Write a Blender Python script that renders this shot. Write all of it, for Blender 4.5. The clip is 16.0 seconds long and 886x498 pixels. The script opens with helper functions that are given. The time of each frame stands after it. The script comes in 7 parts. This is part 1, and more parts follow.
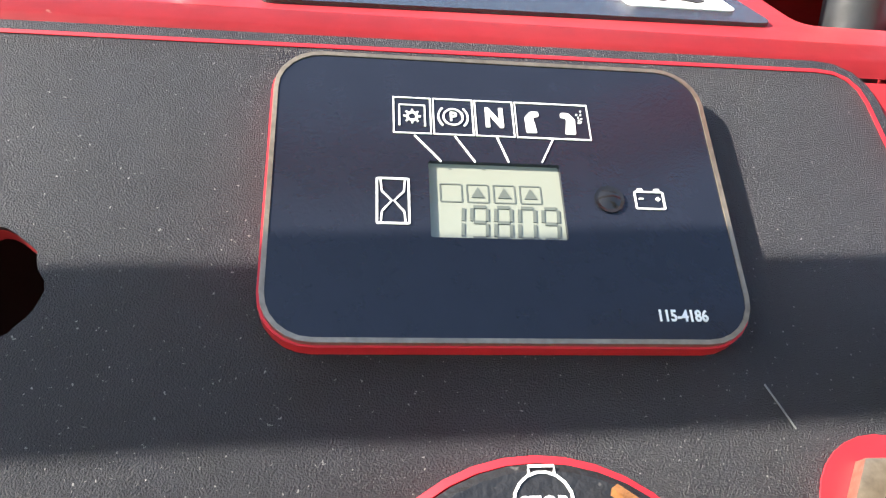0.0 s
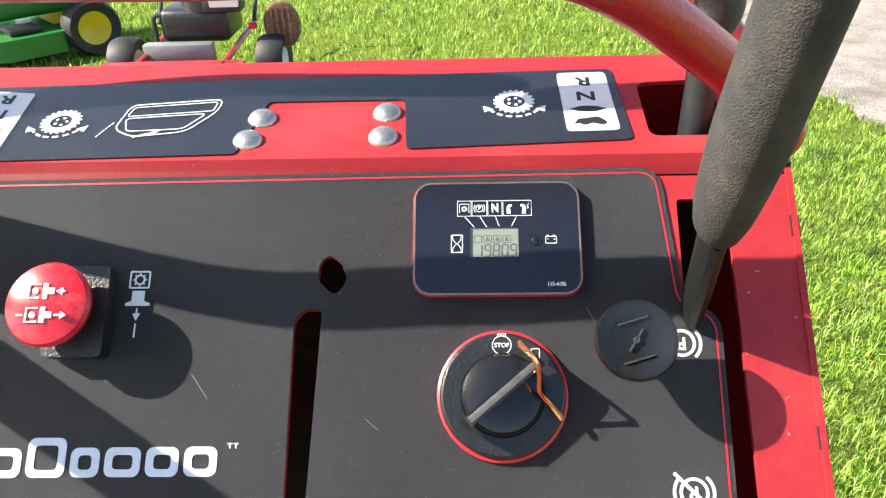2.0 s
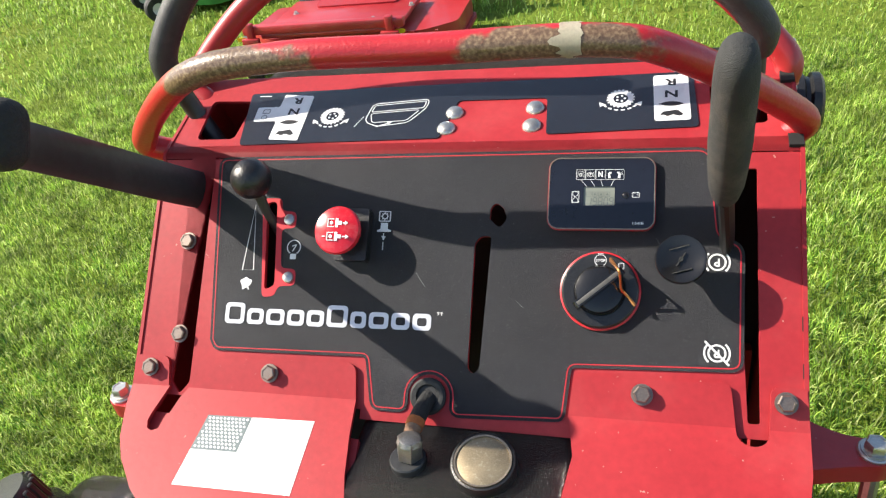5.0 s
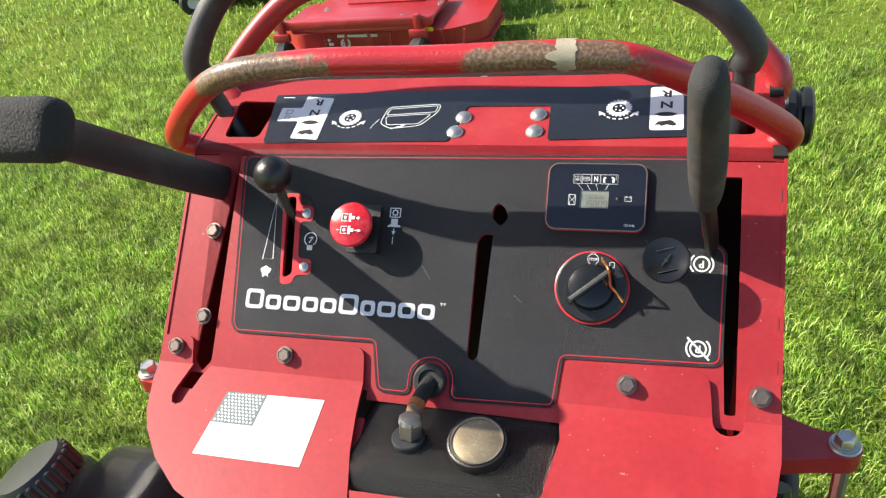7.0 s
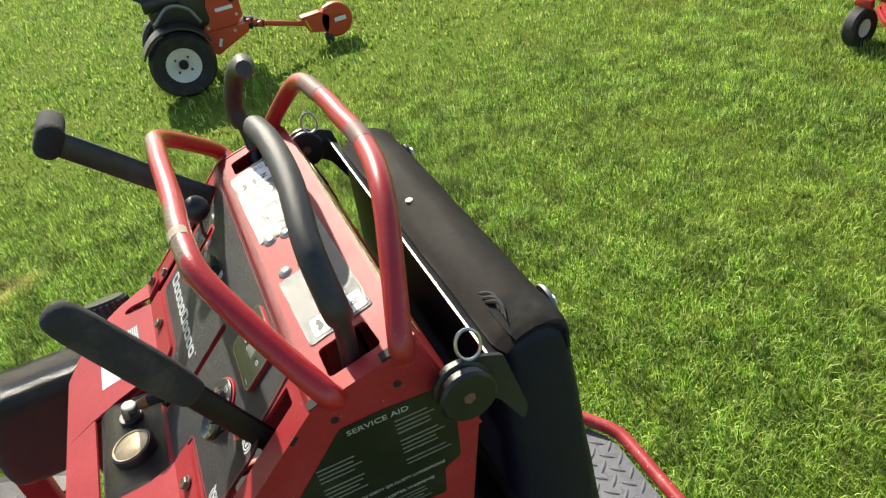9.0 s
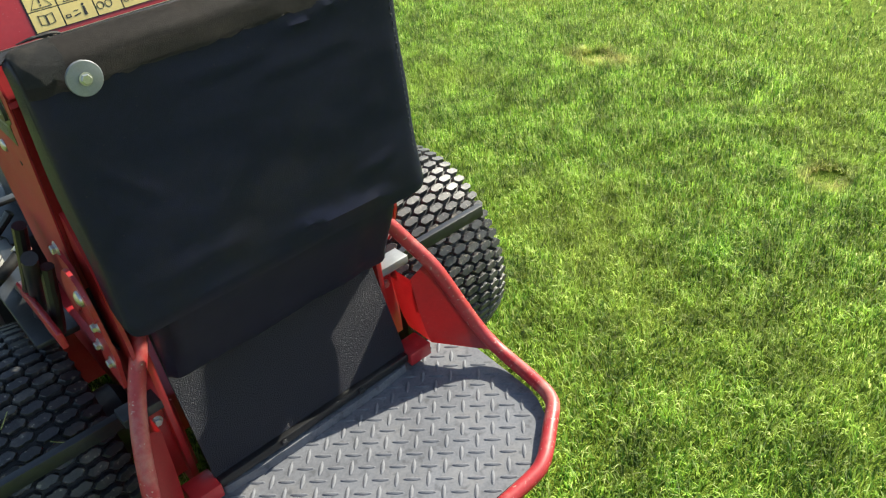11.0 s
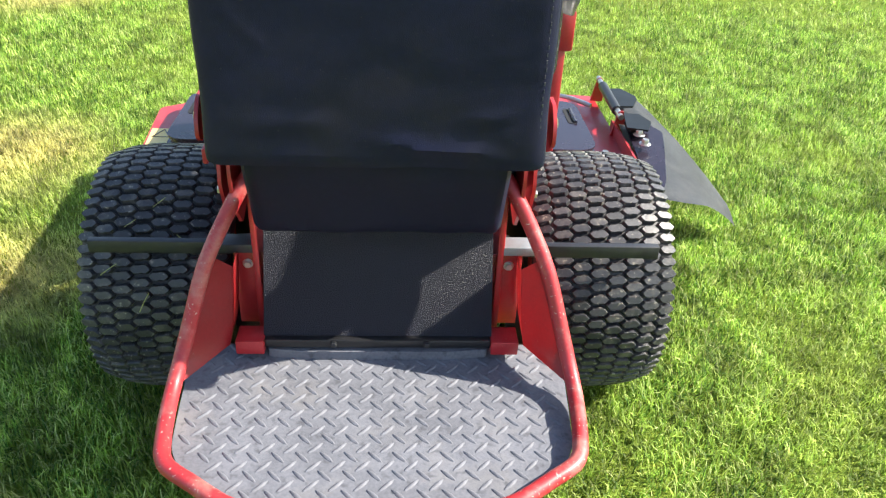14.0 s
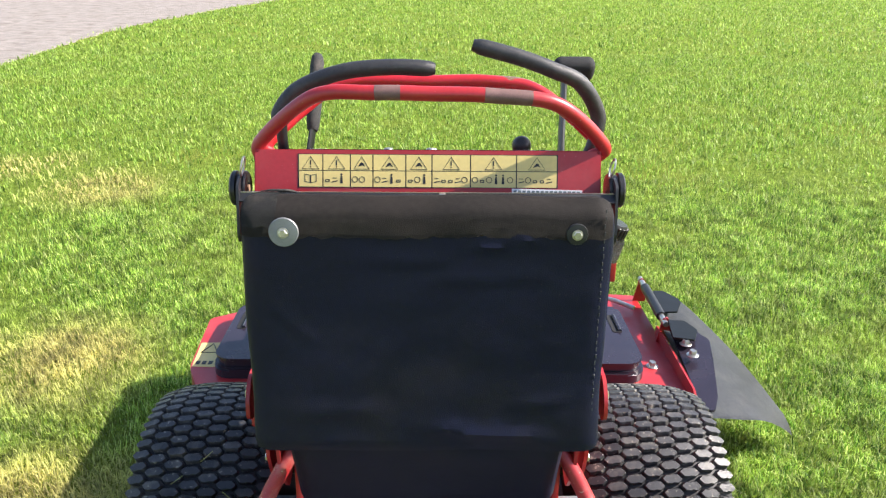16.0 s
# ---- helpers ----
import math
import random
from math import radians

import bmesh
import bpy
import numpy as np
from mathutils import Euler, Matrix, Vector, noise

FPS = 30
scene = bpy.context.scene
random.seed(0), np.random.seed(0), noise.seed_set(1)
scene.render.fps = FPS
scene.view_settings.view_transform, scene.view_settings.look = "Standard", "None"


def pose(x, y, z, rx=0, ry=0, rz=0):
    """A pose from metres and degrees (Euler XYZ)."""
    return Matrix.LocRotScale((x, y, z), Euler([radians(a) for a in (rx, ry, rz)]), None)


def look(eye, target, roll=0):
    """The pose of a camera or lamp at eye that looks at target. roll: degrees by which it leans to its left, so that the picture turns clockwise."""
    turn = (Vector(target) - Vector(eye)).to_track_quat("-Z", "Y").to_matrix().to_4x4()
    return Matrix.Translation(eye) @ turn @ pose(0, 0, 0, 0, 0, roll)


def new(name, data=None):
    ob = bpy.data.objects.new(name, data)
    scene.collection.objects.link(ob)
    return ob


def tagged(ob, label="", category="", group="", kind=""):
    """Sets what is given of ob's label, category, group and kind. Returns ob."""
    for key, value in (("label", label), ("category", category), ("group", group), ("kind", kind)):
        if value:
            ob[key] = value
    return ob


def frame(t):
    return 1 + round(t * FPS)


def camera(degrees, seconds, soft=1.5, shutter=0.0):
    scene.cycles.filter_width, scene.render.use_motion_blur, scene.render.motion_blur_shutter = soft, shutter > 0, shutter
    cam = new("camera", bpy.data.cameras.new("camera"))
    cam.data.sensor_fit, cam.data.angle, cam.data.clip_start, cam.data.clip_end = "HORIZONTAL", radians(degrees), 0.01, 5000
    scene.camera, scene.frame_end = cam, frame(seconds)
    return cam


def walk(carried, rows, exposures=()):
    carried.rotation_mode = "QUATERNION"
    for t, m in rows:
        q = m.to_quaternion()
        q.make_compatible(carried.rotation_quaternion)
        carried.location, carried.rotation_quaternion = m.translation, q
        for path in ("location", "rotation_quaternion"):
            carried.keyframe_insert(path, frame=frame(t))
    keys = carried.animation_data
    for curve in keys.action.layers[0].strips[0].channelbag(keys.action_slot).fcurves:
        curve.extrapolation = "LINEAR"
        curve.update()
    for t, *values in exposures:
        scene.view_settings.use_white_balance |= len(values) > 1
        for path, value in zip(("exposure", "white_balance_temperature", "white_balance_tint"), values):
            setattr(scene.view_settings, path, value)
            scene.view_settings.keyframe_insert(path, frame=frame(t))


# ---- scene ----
cam = camera(59.9, 16.0, soft=1.25)
PATH = [
    (0, (-0.105, -0.095, 1.136), (-0.367, -1.971, 0.493), 3.8),
    (0.5, (-0.106, -0.057, 1.158), (-0.319, -1.921, 0.465), 2.8),
    (1, (-0.102, -0.019, 1.21), (-0.326, -1.791, 0.309), 2.3),
    (1.5, (-0.109, 0.039, 1.245), (-0.212, -1.723, 0.303), 0.3),
    (2, (-0.122, 0.096, 1.28), (-0.036, -1.634, 0.28), -2.0),
    (2.5, (-0.172, 0.133, 1.331), (0.171, -1.543, 0.294), -6.7),
    (3, (-0.166, 0.191, 1.369), (0.183, -1.494, 0.349), -5.0),
    (3.5, (-0.173, 0.238, 1.389), (0.281, -1.399, 0.334), -6.4),
    (4, (-0.154, 0.256, 1.378), (0.316, -1.32, 0.24), -7.8),
    (4.5, (-0.161, 0.268, 1.401), (0.323, -1.292, 0.246), -9.0),
    (4.7, (-0.164, 0.271, 1.406), (0.335, -1.288, 0.257), -9.3),
    (6.8, (-0.187, 0.31, 1.438), (0.385, -1.246, 0.318), -9.8),
    (7, (-0.195, 0.308, 1.434), (0.386, -1.231, 0.297), -9.3),
    (7.2, (-0.215, 0.296, 1.446), (0.384, -1.200, 0.287), -9.1),
    (7.5, (-0.245, 0.278, 1.463), (0.361, -1.179, 0.234), -9.1),
    (8, (-0.369, 0.195, 1.521), (0.444, -1.106, 0.237), -10.6),
    (8.2, (-0.458, 0.139, 1.544), (0.533, -1.04, 0.268), -12.5),
    (8.4, (-0.578, 0.049, 1.532), (0.59, -0.99, 0.284), -12.9),
    (8.5, (-0.643, 0.004, 1.535), (0.605, -0.96, 0.305), -13.4),
    (8.7, (-0.744, -0.085, 1.561), (0.672, -0.856, 0.378), -13.5),
    (10.8, (-0.508, -1.342, 1.446), (0.668, -0.182, 0.317), -7.0),
    (11, (-0.435, -1.384, 1.371), (0.589, -0.099, 0.230), -6.6),
    (11.5, (-0.206, -1.530, 1.325), (0.448, -0.038, 0.162), 3.2),
    (12, (-0.059, -1.605, 1.272), (0.27, -0.011, 0.11), 7.6),
    (12.5, (-0.002, -1.661, 1.273), (0.172, -0.023, 0.138), 4.3),
    (13, (0.003, -1.681, 1.267), (0.092, -0.027, 0.147), 2.3),
    (13.5, (0.007, -1.676, 1.258), (0.082, -0.015, 0.146), 2.2),
    (14, (0.017, -1.566, 1.251), (0.141, 0.125, 0.191), 2.9),
    (14.5, (0.016, -1.444, 1.333), (0.103, 0.314, 0.384), 2.9),
    (15, (0.013, -1.443, 1.41), (0.048, 0.366, 0.558), 1.8),
    (15.5, (0.002, -1.464, 1.426), (0.026, 0.377, 0.646), 0.6),
    (16, (0.0, -1.473, 1.434), (0.019, 0.39, 0.706), 0.5),
]
EXPOSURES = [
    (0.0, 2.08, 6900, 10), (1.5, 1.68, 6900, 10), (3.5, 1.28, 6900, 10), (4.7, 1.08, 6900, 10), (7.5, 0.95, 6900, 10), (8.5, 0.72, 7100, 8),
    (11.0, 1.10, 6900, 4), (12.5, 1.46, 6700, 5), (14.5, 1.60, 6600, 13), (15.2, 1.66, 6550, 16), (16.0, 1.26, 6550, 15),
]
walk(cam, [(t, look(eye, target, roll)) for t, eye, target, roll in PATH], EXPOSURES)

# ---------------------------------------------------------------- light
SUN_EL, SUN_AZ = radians(38.5), radians(2.0)
sun_dir = Vector((math.cos(SUN_EL) * math.cos(SUN_AZ), math.cos(SUN_EL) * math.sin(SUN_AZ), math.sin(SUN_EL)))
world = bpy.data.worlds.new("sky")
scene.world = world
world.use_nodes = True
wn = world.node_tree
sky = wn.nodes.new("ShaderNodeTexSky")
sky.sky_type, sky.sun_disc = "NISHITA", False
sky.sun_elevation, sky.sun_rotation = SUN_EL, radians(90.0) - SUN_AZ
wn.links.new(sky.outputs[0], wn.nodes["Background"].inputs[0])
wn.nodes["Background"].inputs[1].default_value = 0.115
sun = new("sun", bpy.data.lights.new("sun", "SUN"))
sun.data.energy, sun.data.angle, sun.data.color = 5.0, radians(0.55), (1.0, 0.95, 0.86)
sun.matrix_world = look(sun_dir * 30, (0, 0, 0))

# ---------------------------------------------------------------- materials
MATS = {}


def mat(name, col, rough=0.5, metal=0.0, var=0.18, scale=14.0, bump=0.0, bscale=400.0, coat=0.0, dirt=None, dirt_amt=0.5, dirt_scale=6.0, spec=0.5, rvar=0.12, island=0.0, bdist=0.002):
    """A painted or plain surface: two scales of colour change, optional dirt patches, fine relief."""
    m = bpy.data.materials.new(name)
    m.use_nodes = True
    nt = m.node_tree
    N, L = nt.nodes, nt.links
    b = N["Principled BSDF"]
    tc = N.new("ShaderNodeTexCoord")
    n1 = N.new("ShaderNodeTexNoise")
    n1.inputs["Scale"].default_value, n1.inputs["Detail"].default_value = scale, 6
    L.new(tc.outputs["Object"], n1.inputs["Vector"])
    n2 = N.new("ShaderNodeTexNoise")
    n2.inputs["Scale"].default_value, n2.inputs["Detail"].default_value = scale * 13, 3
    L.new(tc.outputs["Object"], n2.inputs["Vector"])
    add = N.new("ShaderNodeMath")
    add.operation = "ADD"
    L.new(n1.outputs[0], add.inputs[0])
    L.new(n2.outputs[0], add.inputs[1])
    ramp = N.new("ShaderNodeValToRGB")
    ramp.color_ramp.elements[0].position, ramp.color_ramp.elements[1].position = 0.7, 1.3
    mr = N.new("ShaderNodeMapRange")
    mr.inputs["From Min"].default_value, mr.inputs["From Max"].default_value = 0.6, 1.4
    L.new(add.outputs[0], mr.inputs["Value"])
    ramp.color_ramp.elements[0].position, ramp.color_ramp.elements[1].position = 0.0, 1.0
    ramp.color_ramp.elements[0].color = (*[c * (1 - var) for c in col], 1)
    ramp.color_ramp.elements[1].color = (*[min(1, c * (1 + var)) for c in col], 1)
    L.new(mr.outputs[0], ramp.inputs[0])
    out = ramp.outputs[0]
    if island:
        geo = N.new("ShaderNodeNewGeometry")
        hsv = N.new("ShaderNodeHueSaturation")
        m2 = N.new("ShaderNodeMapRange")
        m2.inputs["To Min"].default_value, m2.inputs["To Max"].default_value = 1 - island, 1 + island
        L.new(geo.outputs["Random Per Island"], m2.inputs["Value"])
        L.new(m2.outputs[0], hsv.inputs["Value"])
        L.new(out, hsv.inputs["Color"])
        out = hsv.outputs[0]
    if dirt:
        n3 = N.new("ShaderNodeTexNoise")
        n3.inputs["Scale"].default_value, n3.inputs["Detail"].default_value, n3.inputs["Roughness"].default_value = dirt_scale, 9, 0.65
        L.new(tc.outputs["Object"], n3.inputs["Vector"])
        m3 = N.new("ShaderNodeMapRange")
        m3.inputs["From Min"].default_value, m3.inputs["From Max"].default_value = 0.5, 0.72
        m3.inputs["To Max"].default_value = dirt_amt
        L.new(n3.outputs[0], m3.inputs["Value"])
        mix = N.new("ShaderNodeMix")
        mix.data_type = "RGBA"
        mix.inputs[7].default_value = (*dirt, 1)
        L.new(m3.outputs[0], mix.inputs[0])
        L.new(out, mix.inputs[6])
        out = mix.outputs[2]
    L.new(out, b.inputs["Base Color"])
    rr = N.new("ShaderNodeMapRange")
    rr.inputs["To Min"].default_value, rr.inputs["To Max"].default_value = max(0.03, rough - rvar), min(1, rough + rvar)
    L.new(n1.outputs[0], rr.inputs["Value"])
    L.new(rr.outputs[0], b.inputs["Roughness"])
    b.inputs["Metallic"].default_value = metal
    b.inputs["Specular IOR Level"].default_value = spec
    b.inputs["Coat Weight"].default_value = coat
    b.inputs["Coat Roughness"].default_value = 0.12
    if bump:
        nb = N.new("ShaderNodeTexNoise")
        nb.inputs["Scale"].default_value, nb.inputs["Detail"].default_value = bscale, 4
        L.new(tc.outputs["Object"], nb.inputs["Vector"])
        bp = N.new("ShaderNodeBump")
        bp.inputs["Strength"].default_value, bp.inputs["Distance"].default_value = bump, bdist
        L.new(nb.outputs[0], bp.inputs["Height"])
        L.new(bp.outputs[0], b.inputs["Normal"])
    MATS[name] = m
    return m


RED = mat("red_paint", (0.38, 0.020, 0.024), 0.38, var=0.12, coat=0.18, bump=0.04, bscale=180, dirt=(0.45, 0.17, 0.15), dirt_amt=0.18, dirt_scale=9)
RED_FADED = mat("faded_red_paint", (0.335, 0.020, 0.026), 0.52, var=0.16, coat=0.0, spec=0.34, bump=0.06, bscale=180, dirt=(0.46, 0.16, 0.14), dirt_amt=0.16, dirt_scale=7)
RED_LINE = mat("red_line", (0.52, 0.02, 0.03), 0.4, var=0.08)
STICKER = mat("black_textured_decal", (0.0102, 0.0114, 0.0175), 0.40, var=0.25, bump=0.60, bscale=3800, spec=0.40, dirt=(0.03, 0.03, 0.034), dirt_amt=0.3, dirt_scale=20)
STICKER_TOP = mat("black_smooth_decal", (0.013, 0.015, 0.021), 0.22, var=0.2, bump=0.25, bscale=2600, spec=0.6)
LENS = mat("black_meter_face", (0.011, 0.013, 0.021), 0.16, var=0.15, bump=0.04, bscale=1500, spec=0.5)
WHITE = mat("white_print", (0.72, 0.72, 0.72), 0.45, var=0.06)
SILVER = mat("silver_print", (0.62, 0.62, 0.66), 0.35, metal=0.3, var=0.1, scale=40)
INK = mat("black_print", (0.015, 0.015, 0.016), 0.5, var=0.05)
YELLOW = mat("yellow_decal", (0.72, 0.56, 0.20), 0.45, var=0.08, dirt=(0.5, 0.42, 0.25), dirt_amt=0.3)
FADED_WHITE = mat("faded_white_decal", (0.80, 0.80, 0.78), 0.35, var=0.05, coat=0.4)
FADED_BLUE = mat("faded_grey_decal", (0.11, 0.145, 0.15), 0.4, var=0.2)
BLACK_PLASTIC = mat("black_plastic", (0.014, 0.014, 0.015), 0.32, var=0.2, bump=0.25, bscale=700, dirt=(0.06, 0.055, 0.05), dirt_amt=0.25)
BLACK_GLOSS = mat("glossy_black_plastic", (0.010, 0.010, 0.011), 0.16, var=0.2, bump=0.05, bscale=60)
TANK = mat("grained_black_plastic", (0.010, 0.0095, 0.010), 0.22, var=0.2, bump=1.0, bscale=760, spec=0.8, bdist=0.006)
FOAM = mat("black_foam", (0.030, 0.030, 0.029), 0.85, var=0.25, bump=0.6, bscale=1300, dirt=(0.16, 0.13, 0.10), dirt_amt=0.45, dirt_scale=22)
GRIP = mat("worn_rubber_grip", (0.024, 0.024, 0.025), 0.46, var=0.3, bump=0.35, bscale=900, spec=0.5, dirt=(0.11, 0.10, 0.09), dirt_amt=0.4, dirt_scale=18)
FOAM_DARK = mat("dark_foam", (0.016, 0.016, 0.016), 0.85, var=0.25, bump=0.8, bscale=480)
FOAM_CUT = mat("torn_foam", (0.42, 0.27, 0.11), 0.9, var=0.4, bump=0.8, bscale=500)
RUBBER = mat("tyre_rubber", (0.009, 0.0095, 0.010), 0.62, var=0.25, bump=0.25, bscale=300, dirt=(0.11, 0.10, 0.085), dirt_amt=0.35, dirt_scale=14)
TREAD = mat("tyre_tread", (0.034, 0.035, 0.038), 0.44, var=0.3, bump=0.45, bscale=330, dirt=(0.22, 0.20, 0.16), dirt_amt=0.45, dirt_scale=30, island=0.30)
MATRUB = mat("grey_rubber_mat", (0.136, 0.141, 0.159), 0.58, var=0.25, bump=0.3, bscale=500, spec=0.25, dirt=(0.23, 0.22, 0.21), dirt_amt=0.5, dirt_scale=9)
MAT_LOW = mat("pebbled_black_rubber", (0.0095, 0.0112, 0.0200), 0.38, var=0.2, bump=1.0, bscale=560, spec=0.34, bdist=0.0035)
VINYL = mat("black_vinyl", (0.0046, 0.0060, 0.0215), 0.46, var=0.3, scale=7, bump=0.25, bscale=700, spec=0.24, dirt=(0.022, 0.019, 0.019), dirt_amt=0.4, dirt_scale=5)
VINYL_TOP = mat("worn_black_vinyl", (0.040, 0.035, 0.031), 0.66, var=0.3, scale=9, bump=0.3, bscale=700, spec=0.2, dirt=(0.075, 0.062, 0.052), dirt_amt=0.5, dirt_scale=8)
THREAD = mat("grey_thread", (0.10, 0.10, 0.095), 0.8)
STEEL = mat("zinc_steel", (0.55, 0.54, 0.50), 0.34, metal=0.9, var=0.2, scale=60, dirt=(0.25, 0.17, 0.10), dirt_amt=0.4, dirt_scale=60)
BOLT = mat("bronzed_bolt", (0.25, 0.20, 0.17), 0.42, metal=0.85, var=0.3, scale=90, dirt=(0.12, 0.07, 0.05), dirt_amt=0.6, dirt_scale=90)
WASHER = mat("grey_washer", (0.24, 0.25, 0.255), 0.5, metal=0.4, var=0.15, scale=50, dirt=(0.2, 0.19, 0.17), dirt_amt=0.4, dirt_scale=40)
BRONZE = mat("cap_label", (0.34, 0.27, 0.17), 0.36, metal=0.7, var=0.25, scale=70)
BLACK_STEEL = mat("black_steel", (0.018, 0.019, 0.021), 0.42, var=0.25, bump=0.1, bscale=200, dirt=(0.10, 0.10, 0.095), dirt_amt=0.35, dirt_scale=12)
# Near-black: shade of openings put into colour, also the dark wheel hub.
DARK = mat("shade_and_hub_black", (0.010, 0.010, 0.010), 0.8)
RUST = mat("rusty_steel", (0.17, 0.085, 0.045), 0.75, var=0.45, scale=45, bump=0.5, bscale=500, dirt=(0.34, 0.27, 0.19), dirt_amt=0.6, dirt_scale=40)
RUST_BRIGHT = mat("orange_rust", (0.34, 0.105, 0.028), 0.8, var=0.4, scale=220, bump=0.5, bscale=900)
TAPE = mat("cream_tape", (0.66, 0.60, 0.46), 0.6, var=0.15, scale=50)
COPPER = mat("copper_wire", (0.62, 0.27, 0.10), 0.32, metal=0.9, var=0.3, scale=200)
LCD = mat("lcd_glass", (0.20, 0.215, 0.18), 0.22, var=0.05, coat=0.5)
LCD_INK = mat("lcd_segments", (0.085, 0.098, 0.088), 0.4, var=0.05)
BRASS = mat("brass_trim", (0.33, 0.27, 0.20), 0.34, metal=0.8, var=0.35, scale=60)
CHUTE = mat("grey_rubber_chute", (0.075, 0.082, 0.090), 0.5, var=0.3, scale=9, bump=0.3, bscale=240, dirt=(0.15, 0.15, 0.145), dirt_amt=0.6, dirt_scale=16)
COVER = mat("purple_black_plastic", (0.022, 0.017, 0.026), 0.25, var=0.2, bump=0.1, bscale=300)
NUT_STEEL = mat("dull_steel_nut", (0.26, 0.25, 0.235), 0.4, metal=0.85, var=0.25, scale=80, dirt=(0.12, 0.08, 0.05), dirt_amt=0.4, dirt_scale=60)
STRAW = mat("dry_straw", (0.34, 0.36, 0.12), 0.7, var=0.2)
TAB = mat("satin_black_steel", (0.0075, 0.0085, 0.0085), 0.45, var=0.2, spec=0.3)
VINYL_LOW = mat("matt_black_vinyl", (0.0046, 0.0058, 0.0190), 0.55, var=0.3, scale=9, bump=0.2, bscale=600, spec=0.25)
RAIL = mat("rubbed_red_rail", (0.36, 0.022, 0.026), 0.48, var=0.2, coat=0.1, bump=0.08, bscale=200, dirt=(0.46, 0.25, 0.20), dirt_amt=0.6, dirt_scale=13)
KEY_WORN = mat("worn_key_edge", (0.075, 0.072, 0.068), 0.5, var=0.5, scale=300)
WORN_BAND = mat("rubbed_grey_band", (0.16, 0.085, 0.075), 0.6, var=0.35, scale=60)
FILTER_GREY = mat("grey_filter_paint", (0.30, 0.31, 0.29), 0.5, var=0.2, dirt=(0.10, 0.10, 0.08), dirt_amt=0.5, dirt_scale=30)
GREEN = mat("green_paint", (0.015, 0.16, 0.025), 0.4, var=0.15, coat=0.2)
WHEEL_YELLOW = mat("yellow_paint", (0.62, 0.42, 0.01), 0.4, var=0.1)
WHEEL_WHITE = mat("white_paint", (0.62, 0.60, 0.56), 0.45, var=0.12)
ORANGE_RED = mat("orange_red_paint", (0.50, 0.055, 0.018), 0.45, var=0.2)

def specks(m, col, scale, lo, hi, amount=1.0):
    """Small chips, dust grains and painted glints scattered over a finished material."""
    N, L = m.node_tree.nodes, m.node_tree.links
    b = N["Principled BSDF"]
    base = b.inputs["Base Color"].links[0].from_socket
    tc = N.new("ShaderNodeTexCoord")
    n = N.new("ShaderNodeTexNoise")
    n.inputs["Scale"].default_value, n.inputs["Detail"].default_value = scale, 2
    L.new(tc.outputs["Object"], n.inputs["Vector"])
    mr = N.new("ShaderNodeMapRange")
    mr.inputs["From Min"].default_value, mr.inputs["From Max"].default_value, mr.inputs["To Max"].default_value = lo, hi, amount
    L.new(n.outputs[0], mr.inputs["Value"])
    mx = N.new("ShaderNodeMix")
    mx.data_type = "RGBA"
    mx.inputs[7].default_value = (*col, 1)
    L.new(mr.outputs[0], mx.inputs[0])
    L.new(base, mx.inputs[6])
    L.new(mx.outputs[2], b.inputs["Base Color"])


specks(RED, (0.42, 0.20, 0.16), 230, 0.735, 0.76, 0.8)
specks(RED_FADED, (0.50, 0.26, 0.22), 260, 0.745, 0.77, 0.7)
specks(RAIL, (0.50, 0.36, 0.29), 160, 0.66, 0.72, 0.8)
# Dust, plus the decal grain's sun glints put into the colour.
specks(STICKER, (0.20, 0.20, 0.195), 1500, 0.69, 0.75, 0.9)
specks(STICKER_TOP, (0.16, 0.16, 0.16), 700, 0.72, 0.76, 0.8)
specks(TANK, (0.10, 0.095, 0.09), 800, 0.68, 0.74, 0.8)
specks(BRONZE, (0.50, 0.44, 0.31), 420, 0.56, 0.72, 0.6)
specks(VINYL, (0.05, 0.046, 0.042), 260, 0.72, 0.77, 0.7)
specks(BLACK_PLASTIC, (0.09, 0.085, 0.08), 600, 0.70, 0.75, 0.7)
specks(TREAD, (0.34, 0.31, 0.24), 120, 0.64, 0.72, 0.6)
specks(MATRUB, (0.06, 0.062, 0.07), 60, 0.56, 0.70, 0.6)


